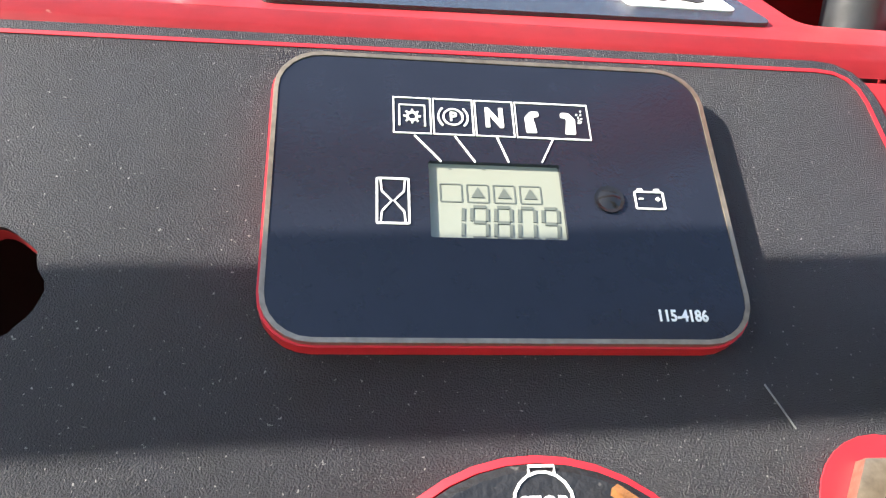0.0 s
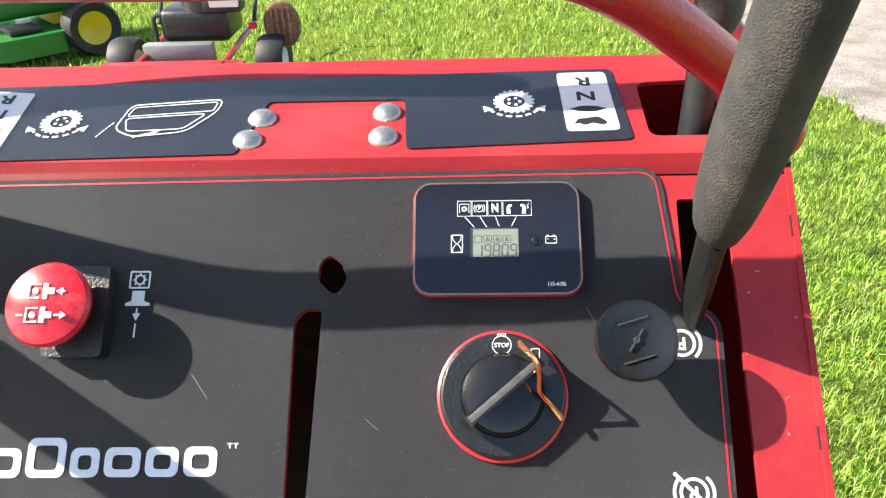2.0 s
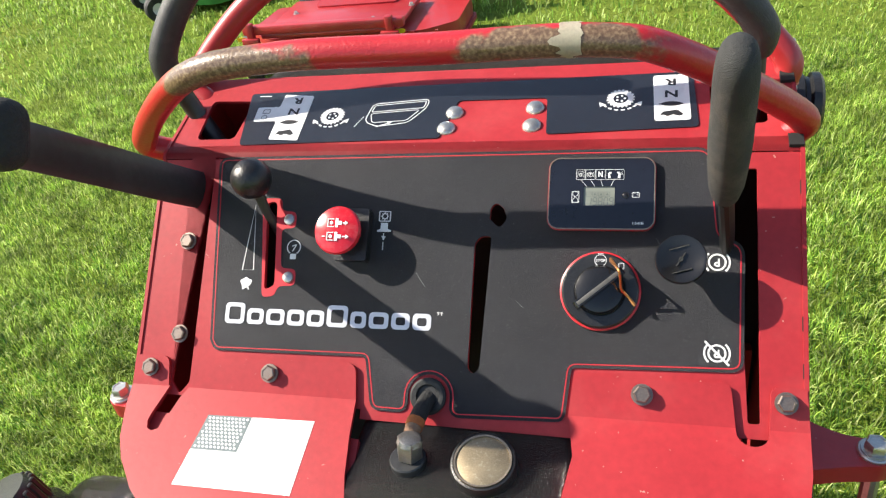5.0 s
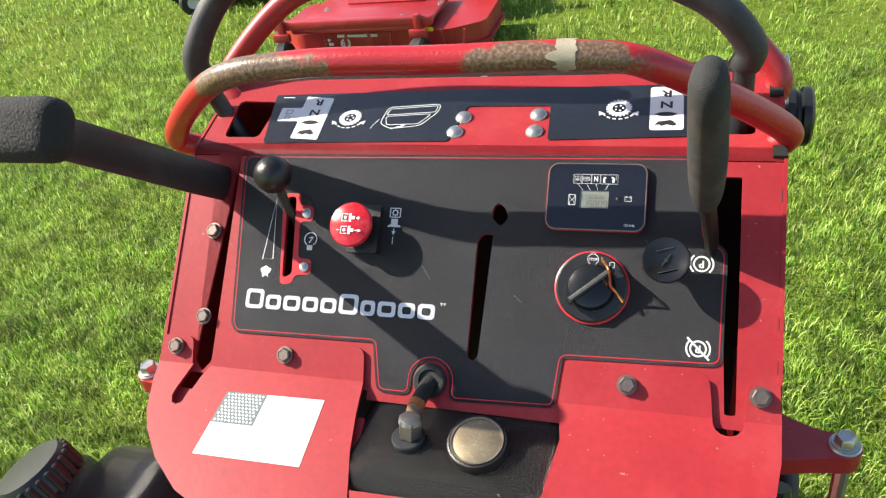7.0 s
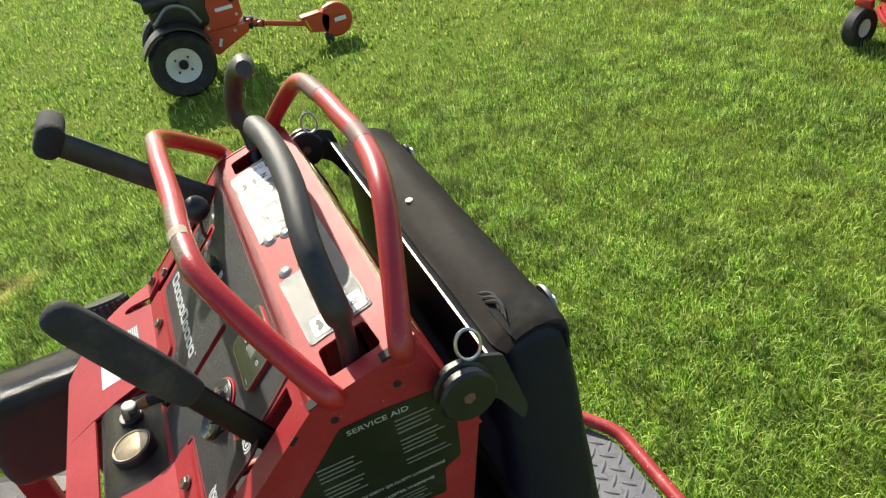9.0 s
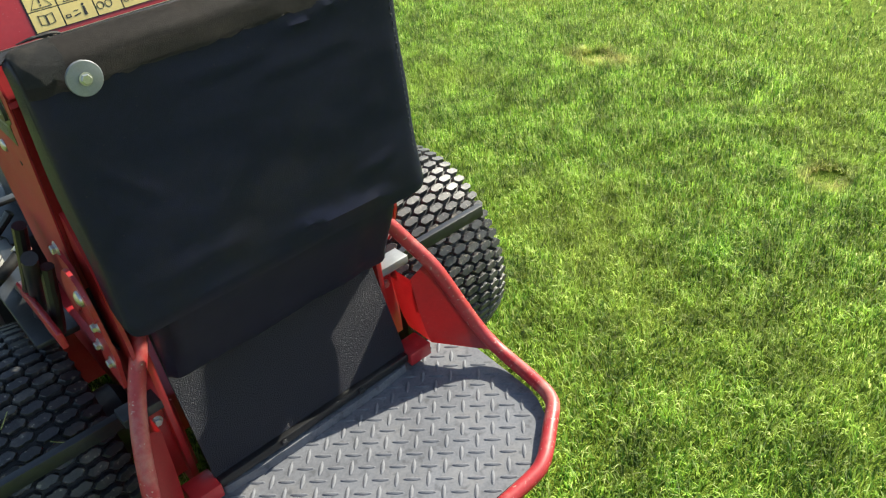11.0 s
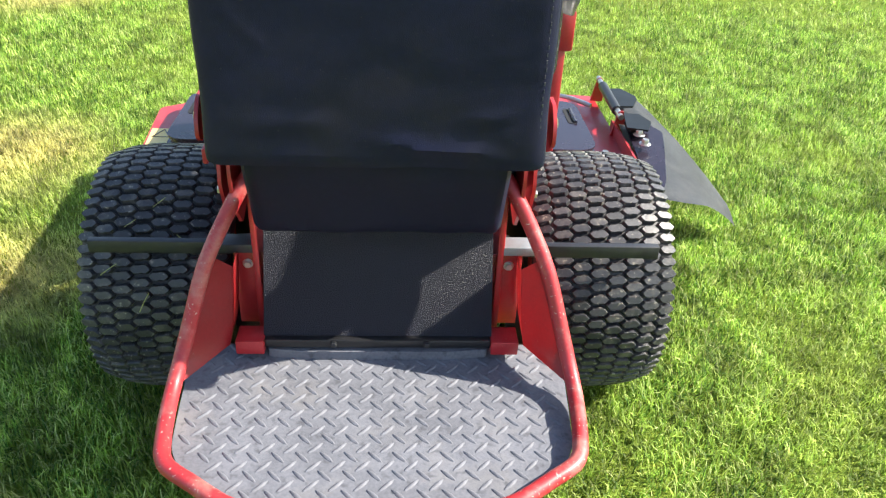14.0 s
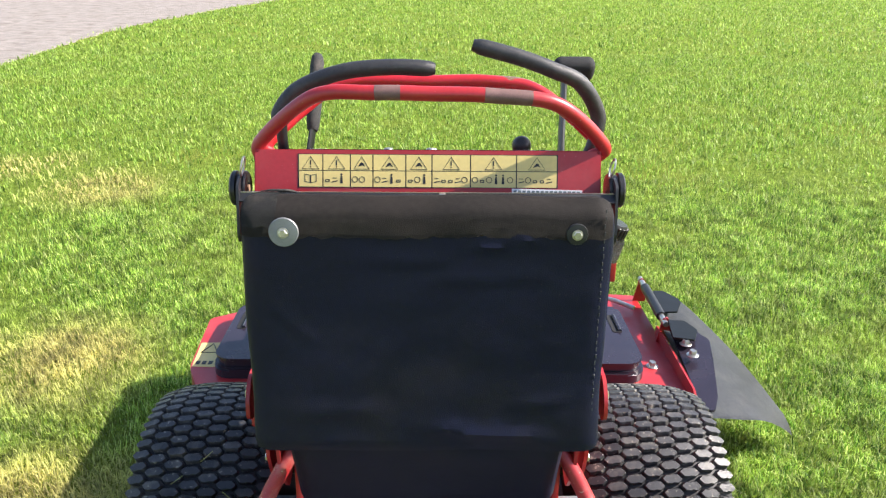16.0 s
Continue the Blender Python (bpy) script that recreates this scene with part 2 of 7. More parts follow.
def worn_bar_material():
    """Red paint rubbed through to rusty steel on the stretches that hands and straps touch."""
    m = mat("worn_red_bar", (0.43, 0.012, 0.018), 0.36, var=0.15, coat=0.3)
    nt = m.node_tree
    N, L = nt.nodes, nt.links
    b = N["Principled BSDF"]
    paint = b.inputs["Base Color"].links[0].from_socket
    tc = N.new("ShaderNodeTexCoord")
    sep = N.new("ShaderNodeSeparateXYZ")
    L.new(tc.outputs["Object"], sep.inputs[0])
    ramp = N.new("ShaderNodeValToRGB")
    mr = N.new("ShaderNodeMapRange")
    mr.inputs["From Min"].default_value, mr.inputs["From Max"].default_value = -0.28, 0.28
    L.new(sep.outputs[0], mr.inputs["Value"])
    e = ramp.color_ramp.elements
    e[0].position, e[0].color = 0.0, (0, 0, 0, 1)
    e[1].position, e[1].color = 1.0, (0.2, 0.2, 0.2, 1)
    for x, v in ((-0.195, 0.10), (-0.150, 0.80), (-0.110, 1.0), (-0.040, 0.75), (-0.005, 0.15), (0.030, 0.10), (0.075, 0.55), (0.130, 1.0), (0.215, 1.0), (0.262, 0.80)):
        ramp.color_ramp.elements.new((x + 0.28) / 0.56).color = (v, v, v, 1)
    L.new(mr.outputs[0], ramp.inputs[0])
    n = N.new("ShaderNodeTexNoise")
    n.inputs["Scale"].default_value, n.inputs["Detail"].default_value = 26, 9
    L.new(tc.outputs["Object"], n.inputs["Vector"])
    front = N.new("ShaderNodeMapRange")
    front.inputs["From Min"].default_value, front.inputs["From Max"].default_value = -0.206, -0.186
    front.inputs["To Min"].default_value, front.inputs["To Max"].default_value = 0.15, 1.0
    L.new(sep.outputs[1], front.inputs["Value"])
    mul = N.new("ShaderNodeMath")
    mul.operation = "MULTIPLY"
    L.new(ramp.outputs[0], mul.inputs[0])
    L.new(front.outputs[0], mul.inputs[1])
    add = N.new("ShaderNodeMath")
    add.operation = "MULTIPLY_ADD"
    add.inputs[1].default_value = 1.7
    L.new(n.outputs[0], add.inputs[0])
    L.new(mul.outputs[0], add.inputs[2])
    th = N.new("ShaderNodeMapRange")
    th.inputs["From Min"].default_value, th.inputs["From Max"].default_value = 1.33, 1.46
    L.new(add.outputs[0], th.inputs["Value"])
    rust = N.new("ShaderNodeValToRGB")
    r = rust.color_ramp.elements
    r[0].position, r[0].color = 0.33, (0.092, 0.050, 0.028, 1)
    r[1].position, r[1].color = 0.70, (0.290, 0.200, 0.115, 1)
    rust.color_ramp.elements.new(0.52).color = (0.165, 0.100, 0.058, 1)
    n2 = N.new("ShaderNodeTexNoise")
    n2.inputs["Scale"].default_value, n2.inputs["Detail"].default_value = 420, 8
    L.new(tc.outputs["Object"], n2.inputs["Vector"])
    L.new(n2.outputs[0], rust.inputs[0])
    mx = N.new("ShaderNodeMix")
    mx.data_type = "RGBA"
    L.new(th.outputs[0], mx.inputs[0])
    L.new(paint, mx.inputs[6])
    L.new(rust.outputs[0], mx.inputs[7])
    L.new(mx.outputs[2], b.inputs["Base Color"])
    bp = N.new("ShaderNodeBump")
    bp.inputs["Strength"].default_value, bp.inputs["Distance"].default_value = 0.35, 0.001
    L.new(n2.outputs[0], bp.inputs["Height"])
    L.new(bp.outputs[0], b.inputs["Normal"])
    return m


WORN_BAR = worn_bar_material()

# ---------------------------------------------------------------- shape helpers


def mesh_part(name, bm, material, parent=None, label="", smooth=True):
    me = bpy.data.meshes.new(name)
    bmesh.ops.recalc_face_normals(bm, faces=bm.faces)
    bm.to_mesh(me)
    bm.free()
    for m in material if isinstance(material, (list, tuple)) else (material,):
        me.materials.append(m)
    if smooth:
        me.polygons.foreach_set("use_smooth", [True] * len(me.polygons))
        me.set_sharp_from_angle(angle=radians(32))
    ob = new(name, me)
    if parent:
        ob.parent = parent
    if label:
        tagged(ob, label)
    return ob


def part(name, bm, material, parent, label=""):
    return mesh_part(name, bm, material, parent, label)


def rrect(w, h, r, n=5, cx=0.0, cy=0.0):
    pts = []
    for sx, sy, a0 in ((1, 1, 0), (-1, 1, 90), (-1, -1, 180), (1, -1, 270)):
        for k in range(n + 1):
            a = radians(a0 + 90 * k / n)
            pts.append((cx + sx * (w / 2 - r) + r * math.cos(a), cy + sy * (h / 2 - r) + r * math.sin(a)))
    return pts


def circle(r, n=24, cx=0.0, cy=0.0, ry=None):
    return [(cx + r * math.cos(2 * math.pi * k / n), cy + (ry or r) * math.sin(2 * math.pi * k / n)) for k in range(n)]


def round_poly(pts, r, n=4):
    """Rounds the corners of a polygon by r (a number, or one for each corner)."""
    out, m = [], len(pts)
    for i in range(m):
        p, a, b = (Vector(pts[k % m]) for k in (i, i - 1, i + 1))
        rr = r[i] if isinstance(r, (list, tuple)) else r
        da, db = a - p, b - p
        d = min(rr, da.length * 0.45, db.length * 0.45)
        if d < 1e-5:
            out.append(tuple(p))
            continue
        s, e = p + da.normalized() * d, p + db.normalized() * d
        for k in range(n + 1):
            t = k / n
            out.append(tuple(s.lerp(p, t).lerp(p.lerp(e, t), t)))
    return out


def plate(outer, z0, z1, holes=(), m=None, bm=None):
    """A sheet with thickness from z0 to z1, its outline and holes given in x and y."""
    own = bmesh.new()
    loops = []
    for pts in (outer, *holes):
        vs = [own.verts.new((x, y, z1)) for x, y in pts]
        es = [own.edges.new((vs[k], vs[(k + 1) % len(vs)])) for k in range(len(vs))]
        loops.append((vs, es))
    if holes:
        bmesh.ops.triangle_fill(own, use_beauty=True, edges=[e for _, es in loops for e in es], normal=(0, 0, 1))
        faces = list(own.faces)
    else:
        faces = [own.faces.new(loops[0][0])]
    low = {}
    for vs, _ in loops:
        for v in vs:
            low[v] = own.verts.new((v.co.x, v.co.y, z0))
    for f in faces:
        own.faces.new([low[v] for v in reversed(f.verts)])
    for vs, _ in loops:
        for k in range(len(vs)):
            a, b = vs[k], vs[(k + 1) % len(vs)]
            own.faces.new((a, b, low[b], low[a]))
    if m:
        own.transform(m)
    return merge(own, bm)


def merge(own, bm=None):
    if bm is None:
        return own
    me = bpy.data.meshes.new("tmp")
    own.to_mesh(me)
    own.free()
    bm.from_mesh(me)
    bpy.data.meshes.remove(me)
    return bm


def box(sx, sy, sz, x=0, y=0, z=0, bevel=0.0, m=None, bm=None, seg=2):
    own = bmesh.new()
    bmesh.ops.create_cube(own, size=1.0)
    bmesh.ops.scale(own, vec=(sx, sy, sz), verts=own.verts)
    if bevel:
        bmesh.ops.bevel(own, geom=list(own.edges), offset=bevel, segments=seg, profile=0.5, affect="EDGES")
    bmesh.ops.translate(own, vec=(x, y, z), verts=own.verts)
    if m:
        own.transform(m)
    return merge(own, bm)


def lathe(profile, n=24, m=None, bm=None, ring=False):
    """Turns a profile of (radius, height) about z; ends at radius 0 close the form."""
    own = bmesh.new()
    rows = []
    for r, z in profile:
        rows.append([own.verts.new((0, 0, z))] if r < 1e-6 else [own.verts.new((r * math.cos(2 * math.pi * k / n), r * math.sin(2 * math.pi * k / n), z)) for k in range(n)])
    if ring:
        rows.append(rows[0])
    for a, b in zip(rows, rows[1:]):
        for k in range(n):
            j = (k + 1) % n
            if len(a) == 1 and len(b) == 1:
                continue
            if len(a) == 1:
                own.faces.new((a[0], b[k], b[j]))
            elif len(b) == 1:
                own.faces.new((a[k], a[j], b[0]))
            else:
                own.faces.new((a[k], a[j], b[j], b[k]))
    if m:
        own.transform(m)
    return merge(own, bm)


def spline(pts, per=8):
    """A smooth line through points (Catmull-Rom)."""
    P = [Vector(p) for p in pts]
    P = [P[0] * 2 - P[1], *P, P[-1] * 2 - P[-2]]
    out = []
    for i in range(1, len(P) - 2):
        for k in range(per):
            t = k / per
            a, b, c, d = P[i - 1 : i + 3]
            out.append(0.5 * (2 * b + (c - a) * t + (2 * a - 5 * b + 4 * c - d) * t * t + (3 * b - a - 3 * c + d) * t**3))
    return [*out, P[-2]]


def bent(pts, r, n=6):
    """A line of straight runs with rounded bends of length r."""
    P = [Vector(p) for p in pts]
    out = [P[0]]
    for i in range(1, len(P) - 1):
        p = P[i]
        d = min(r, (P[i - 1] - p).length * 0.48, (P[i + 1] - p).length * 0.48)
        s, e = p + (P[i - 1] - p).normalized() * d, p + (P[i + 1] - p).normalized() * d
        for k in range(n + 1):
            t = k / n
            out.append(s.lerp(p, t).lerp(p.lerp(e, t), t))
    return [*out, P[-1]]


def tube(line, r, n=14, bm=None, closed=False, flat=1.0, caps=True, m=None):
    """A pipe along a line; r a number or one for each point."""
    own = bmesh.new()
    P = [Vector(p) for p in line]
    rows, up = [], None
    for i, p in enumerate(P):
        a = P[i - 1] if (i or closed) else p
        b = P[(i + 1) % len(P)] if (i + 1 < len(P) or closed) else p
        t = (b - a).normalized()
        if up is None:
            up = Vector((0, 0, 1)) if abs(t.z) < 0.9 else Vector((0, 1, 0))
        s = t.cross(up).normalized()
        up = s.cross(t).normalized()
        rr = r[i] if isinstance(r, (list, tuple)) else r
        rows.append([own.verts.new(p + rr * (math.cos(2 * math.pi * k / n) * s + flat * math.sin(2 * math.pi * k / n) * up)) for k in range(n)])
    if closed:
        rows.append(rows[0])
    for a, b in zip(rows, rows[1:]):
        for k in range(n):
            own.faces.new((a[k], a[(k + 1) % n], b[(k + 1) % n], b[k]))
    if caps and not closed:
        own.faces.new(list(reversed(rows[0])))
        own.faces.new(rows[-1])
    if m:
        own.transform(m)
    return merge(own, bm)


def frame_at(o, ux, uy):
    """The pose with its x and y along ux and uy."""
    x, y = Vector(ux).normalized(), Vector(uy).normalized()
    z = x.cross(y).normalized()
    y = z.cross(x)
    return Matrix(((x.x, y.x, z.x, o[0]), (x.y, y.y, z.y, o[1]), (x.z, y.z, z.z, o[2]), (0, 0, 0, 1)))


def text_bm(s, size, m, x=0.0, y=0.0, depth=0.0002, align="LEFT", bold=0.0, sx=1.0, turn=0.0):
    """Lettering in the built-in font, as a thin solid at height size."""
    cu = bpy.data.curves.new("lettering", "FONT")
    cu.body, cu.size, cu.align_x, cu.align_y, cu.extrude, cu.offset = s, size, align, "CENTER", depth, bold
    cu.resolution_u = 3
    ob = bpy.data.objects.new("lettering", cu)
    scene.collection.objects.link(ob)
    dg = bpy.context.evaluated_depsgraph_get()
    me = bpy.data.meshes.new_from_object(ob.evaluated_get(dg))
    bm = bmesh.new()
    bm.from_mesh(me)
    bm.transform(m @ Matrix.Translation((x, y, 0)) @ Matrix.Rotation(radians(turn), 4, "Z") @ Matrix.Diagonal((sx, 1, 1, 1)))
    bpy.data.objects.remove(ob)
    bpy.data.curves.remove(cu)
    bpy.data.meshes.remove(me)
    return bm


def strip(p, q, w, z0=0.0, z1=0.0003, m=None, bm=None):
    """A flat bar from p to q."""
    a, b = Vector(p), Vector(q)
    s = (b - a).normalized()
    n = Vector((-s.y, s.x)) * w / 2
    return plate([a + n, a - n, b - n, b + n], z0, z1, m=m, bm=bm)


def outline(pts, w, z0, z1, m=None, bm=None, closed=True):
    """A flat line of width w along a polygon."""
    own = bmesh.new()
    n = len(pts)
    rows = []
    for i in range(n):
        p = Vector(pts[i])
        a = Vector(pts[i - 1]) if (i or closed) else p
        b = Vector(pts[(i + 1) % n]) if (i + 1 < n or closed) else p
        d = (b - a)
        d = d.normalized() if d.length > 1e-9 else Vector((1, 0))
        s = Vector((-d.y, d.x)) * w / 2
        rows.append([own.verts.new((*(p + s * k), z)) for k, z in ((1, z0), (1, z1), (-1, z1), (-1, z0))])
    for i in range(n if closed else n - 1):
        a, b = rows[i], rows[(i + 1) % n]
        for k in range(4):
            own.faces.new((a[k], a[(k + 1) % 4], b[(k + 1) % 4], b[k]))
    if not closed:
        own.faces.new(rows[0])
        own.faces.new(rows[-1])
    if m:
        own.transform(m)
    return merge(own, bm)


def hexbolt(m, r=0.0075, h=0.006, wr=0.0, wh=0.0015):
    """A hexagon head with a flange, standing on the pose's ground."""
    bm = bmesh.new()
    if wr:
        lathe([(0, 0), (wr, 0), (wr, wh * 0.7), (wr * 0.93, wh), (0, wh)], 20, m=m, bm=bm)
    lathe([(0, wh), (r * 1.22, wh), (r * 1.2, wh + 0.0012), (0, wh + 0.0016)], 20, m=m, bm=bm)
    lathe([(0, wh), (r, wh), (r, wh + h * 0.82), (r * 0.86, wh + h), (r * 0.72, wh + h), (r * 0.70, wh + h * 0.93), (0, wh + h * 0.93)], 6, m=m, bm=bm)
    return bm

# ---------------------------------------------------------------- ground
ROAD_EDGE = [(-1.15, -14.0), (-0.85, -9.0), (-1.35, -5.4), (-1.62, -4.0), (-2.0, -3.1), (-2.5, -2.3), (-3.6, -0.5), (-4.8, 3.0), (-5.5, 8.0), (-5.9, 13.0), (-5.4, 18.0), (-4.6, 22.0), (-3.2, 30.0)]


def road_x(y):
    """Where the lawn ends and the gravel begins."""
    for (xa, ya), (xb, yb) in zip(ROAD_EDGE, ROAD_EDGE[1:]):
        if ya <= y <= yb:
            return xa + (xb - xa) * (y - ya) / (yb - ya)
    return ROAD_EDGE[0][0] if y < ROAD_EDGE[0][1] else ROAD_EDGE[-1][0]


def lawn_material():
    m = bpy.data.materials.new("lawn_soil")
    m.use_nodes = True
    nt = m.node_tree
    N, L = nt.nodes, nt.links
    b = N["Principled BSDF"]
    tc = N.new("ShaderNodeTexCoord")
    cols = []
    for sc, det in ((0.9, 5), (26.0, 6), (240.0, 3)):
        n = N.new("ShaderNodeTexNoise")
        n.inputs["Scale"].default_value, n.inputs["Detail"].default_value = sc, det
        L.new(tc.outputs["Object"], n.inputs["Vector"])
        cols.append(n)
    r = N.new("ShaderNodeValToRGB")
    e = r.color_ramp.elements
    e[0].position, e[0].color = 0.32, (0.090, 0.156, 0.016, 1)
    e[1].position, e[1].color = 0.70, (0.262, 0.354, 0.052, 1)
    a = N.new("ShaderNodeMath")
    a.operation = "MULTIPLY_ADD"
    a.inputs[1].default_value, a.inputs[2].default_value = 0.5, 0.0
    L.new(cols[1].outputs[0], a.inputs[0])
    a2 = N.new("ShaderNodeMath")
    a2.operation = "MULTIPLY_ADD"
    a2.inputs[1].default_value = 0.5
    L.new(cols[2].outputs[0], a2.inputs[0])
    L.new(a.outputs[0], a2.inputs[2])
    L.new(a2.outputs[0], r.inputs[0])
    patch = N.new("ShaderNodeMapRange")
    patch.inputs["From Min"].default_value, patch.inputs["From Max"].default_value, patch.inputs["To Max"].default_value = 0.52, 0.75, 0.6
    L.new(cols[0].outputs[0], patch.inputs["Value"])
    mx = N.new("ShaderNodeMix")
    mx.data_type = "RGBA"
    mx.inputs[7].default_value = (0.27, 0.28, 0.05, 1)
    L.new(patch.outputs[0], mx.inputs[0])
    L.new(r.outputs[0], mx.inputs[6])
    L.new(mx.outputs[2], b.inputs["Base Color"])
    b.inputs["Roughness"].default_value = 0.9
    b.inputs["Specular IOR Level"].default_value = 0.08
    bp = N.new("ShaderNodeBump")
    bp.inputs["Strength"].default_value, bp.inputs["Distance"].default_value = 1.0, 0.02
    L.new(cols[2].outputs[0], bp.inputs["Height"])
    L.new(bp.outputs[0], b.inputs["Normal"])
    return m


LAWN = lawn_material()
bm = bmesh.new()
xs = [-1200, -300, -60, *[-20 + 1.0 * k for k in range(41)], 60, 300, 1200]
vs = [[bm.verts.new((x, y, 0.012 * noise.noise((x * 0.6, y * 0.6, 0)) if abs(x) < 19 and abs(y) < 19 else 0)) for x in xs] for y in xs]
for j in range(len(xs) - 1):
    for i in range(len(xs) - 1):
        bm.faces.new((vs[j][i], vs[j][i + 1], vs[j + 1][i + 1], vs[j + 1][i]))
ground = mesh_part("ground", bm, LAWN)
tagged(ground, "sunlit lawn ground with green and yellowish turf", "lawn", kind="structure")

GRAVEL = mat("gravel_drive", (0.275, 0.240, 0.210), 0.9, var=0.45, scale=5, bump=1.0, bscale=90, dirt=(0.125, 0.098, 0.072), dirt_amt=0.85, dirt_scale=3.2, bdist=0.012)
edge = []
for k in range(420):
    y = -13.9 + 43.8 * k / 419
    edge.append((road_x(y) + 0.16 * noise.noise((y * 1.7, 3, 0)) + 0.12 * noise.noise((y * 6, 1, 0)) + 0.07 * noise.noise((y * 17, 8, 0)), y))
road = mesh_part("road", plate([*edge, (-14, 29.9), (-14, -13.9)], -0.02, 0.022), GRAVEL)
tagged(road, "pale grey gravel drive beside the lawn", "road", kind="structure")

# ---------------------------------------------------------------- stand-on mower
CX = -0.012
mower = new("stand_on_mower")
mower.location = (CX, 0, 0)
tagged(mower, "red stand-on lawn mower with black pad and handles", "mower")

PANEL = frame_at((0, -0.24, 1.121), (-1, 0, 0), (0, -0.7244, 0.6894))
TOP = frame_at((0, -0.29, 1.139), (-1, 0, 0), (0, -0.968, 0.25))


def on_panel(u, v, h=0.0, turn=0.0):
    """A pose on the control panel: u to the reader's right, v downwards, h out of it."""
    return PANEL @ Matrix.Translation((u, -v, h)) @ Matrix.Rotation(radians(turn), 4, "Z")


def uv(pts):
    return [(u, -v) for u, v in pts]


# red console front with its lever slots
slotL = uv(round_poly([(-0.2315, -0.006), (-0.2075, -0.006), (-0.2075, 0.186), (-0.216, 0.196), (-0.2245, 0.186)], 0.003))
slotR = uv(round_poly([(0.2050, 0.008), (0.2285, 0.008), (0.2295, 0.187), (0.2215, 0.187), (0.2165, 0.075), (0.2050, 0.060)], 0.002))
slotC = uv(round_poly([(0.0255, 0.066), (0.030, 0.0605), (0.0385, 0.0605), (0.0345, 0.161), (0.030, 0.1655), (0.0255, 0.162)], 0.003))
hole = uv([(0.0424 + 0.0064 * (1 + 0.07 * math.sin(5 * a) + 0.05 * math.sin(9 * a + 1)) * math.cos(a) + 0.0012 * math.sin(a), 0.0438 + 0.0086 * (1 + 0.06 * math.sin(4 * a + 2)) * math.sin(a)) for a in [2 * math.pi * k / 30 for k in range(30)]])
slotT = uv(round_poly([(-0.1535, 0.034), (-0.1445, 0.034), (-0.1395, 0.104), (-0.1485, 0.108)], 0.004))
boot_hole = uv(circle(0.0125, 20, -0.003, 0.1838))
console = plate(uv([(-0.2585, -0.004), (0.2585, -0.004), (0.2585, 0.197), (0.1075, 0.197), (0.1075, 0.2060), (-0.0570, 0.2045), (-0.0570, 0.197), (-0.2585, 0.197)]), -0.004, -0.0011, (slotL, slotR, slotC, hole, slotT, boot_hole), m=PANEL)
panel = part("console_panel", console, RED_FADED, mower, "red sheet metal console panel with lever slots")

# bent upper edge, top plate and rear plate of the console, one folded sheet with two handle openings
bend = bmesh.new()
prof = []
for k in range(9):
    t = k / 8
    a, b, c = Vector((-0.2438, 1.1238)), Vector((-0.2474, 1.1283)), Vector((-0.2545, 1.1300))
    prof.append(a.lerp(b, t).lerp(b.lerp(c, t), t))
rows = [[bend.verts.new((s * 0.2585, y, z)) for y, z in prof] for s in (-1, 1)]
for k in range(8):
    bend.faces.new((rows[0][k], rows[0][k + 1], rows[1][k + 1], rows[1][k]))
bmesh.ops.solidify(bend, geom=list(bend.faces), thickness=0.0028)
part("bent_edge", bend, RED_FADED, mower)


def top_pts(pts):
    """Plan points (x, y) of the top plate in its own frame."""
    return [(-x, -(y + 0.29) / 0.968) for x, y in pts]


hl = top_pts(round_poly([(0.239, -0.315), (0.196, -0.313), (0.198, -0.264), (0.235, -0.264)], 0.006))
hr = top_pts(round_poly([(-0.238, -0.320), (-0.198, -0.317), (-0.198, -0.270), (-0.238, -0.270)], 0.006))
part("top_plate", plate(top_pts([(-0.2585, -0.2540), (0.2585, -0.2540), (0.2585, -0.344), (-0.2585, -0.344)]), -0.0035, -0.001, (hl, hr), m=TOP), RED_FADED, mower)
REAR = frame_at((0, -0.3475, 1.150), (1, 0, 0), (0, 0.30, 0.954))
part("rear_plate", plate([(-0.2585, -0.125), (0.2585, -0.125), (0.2585, -0.004), (0.250, 0.002), (-0.250, 0.002), (-0.2585, -0.004)], -0.003, 0.0, m=REAR), RED, mower)
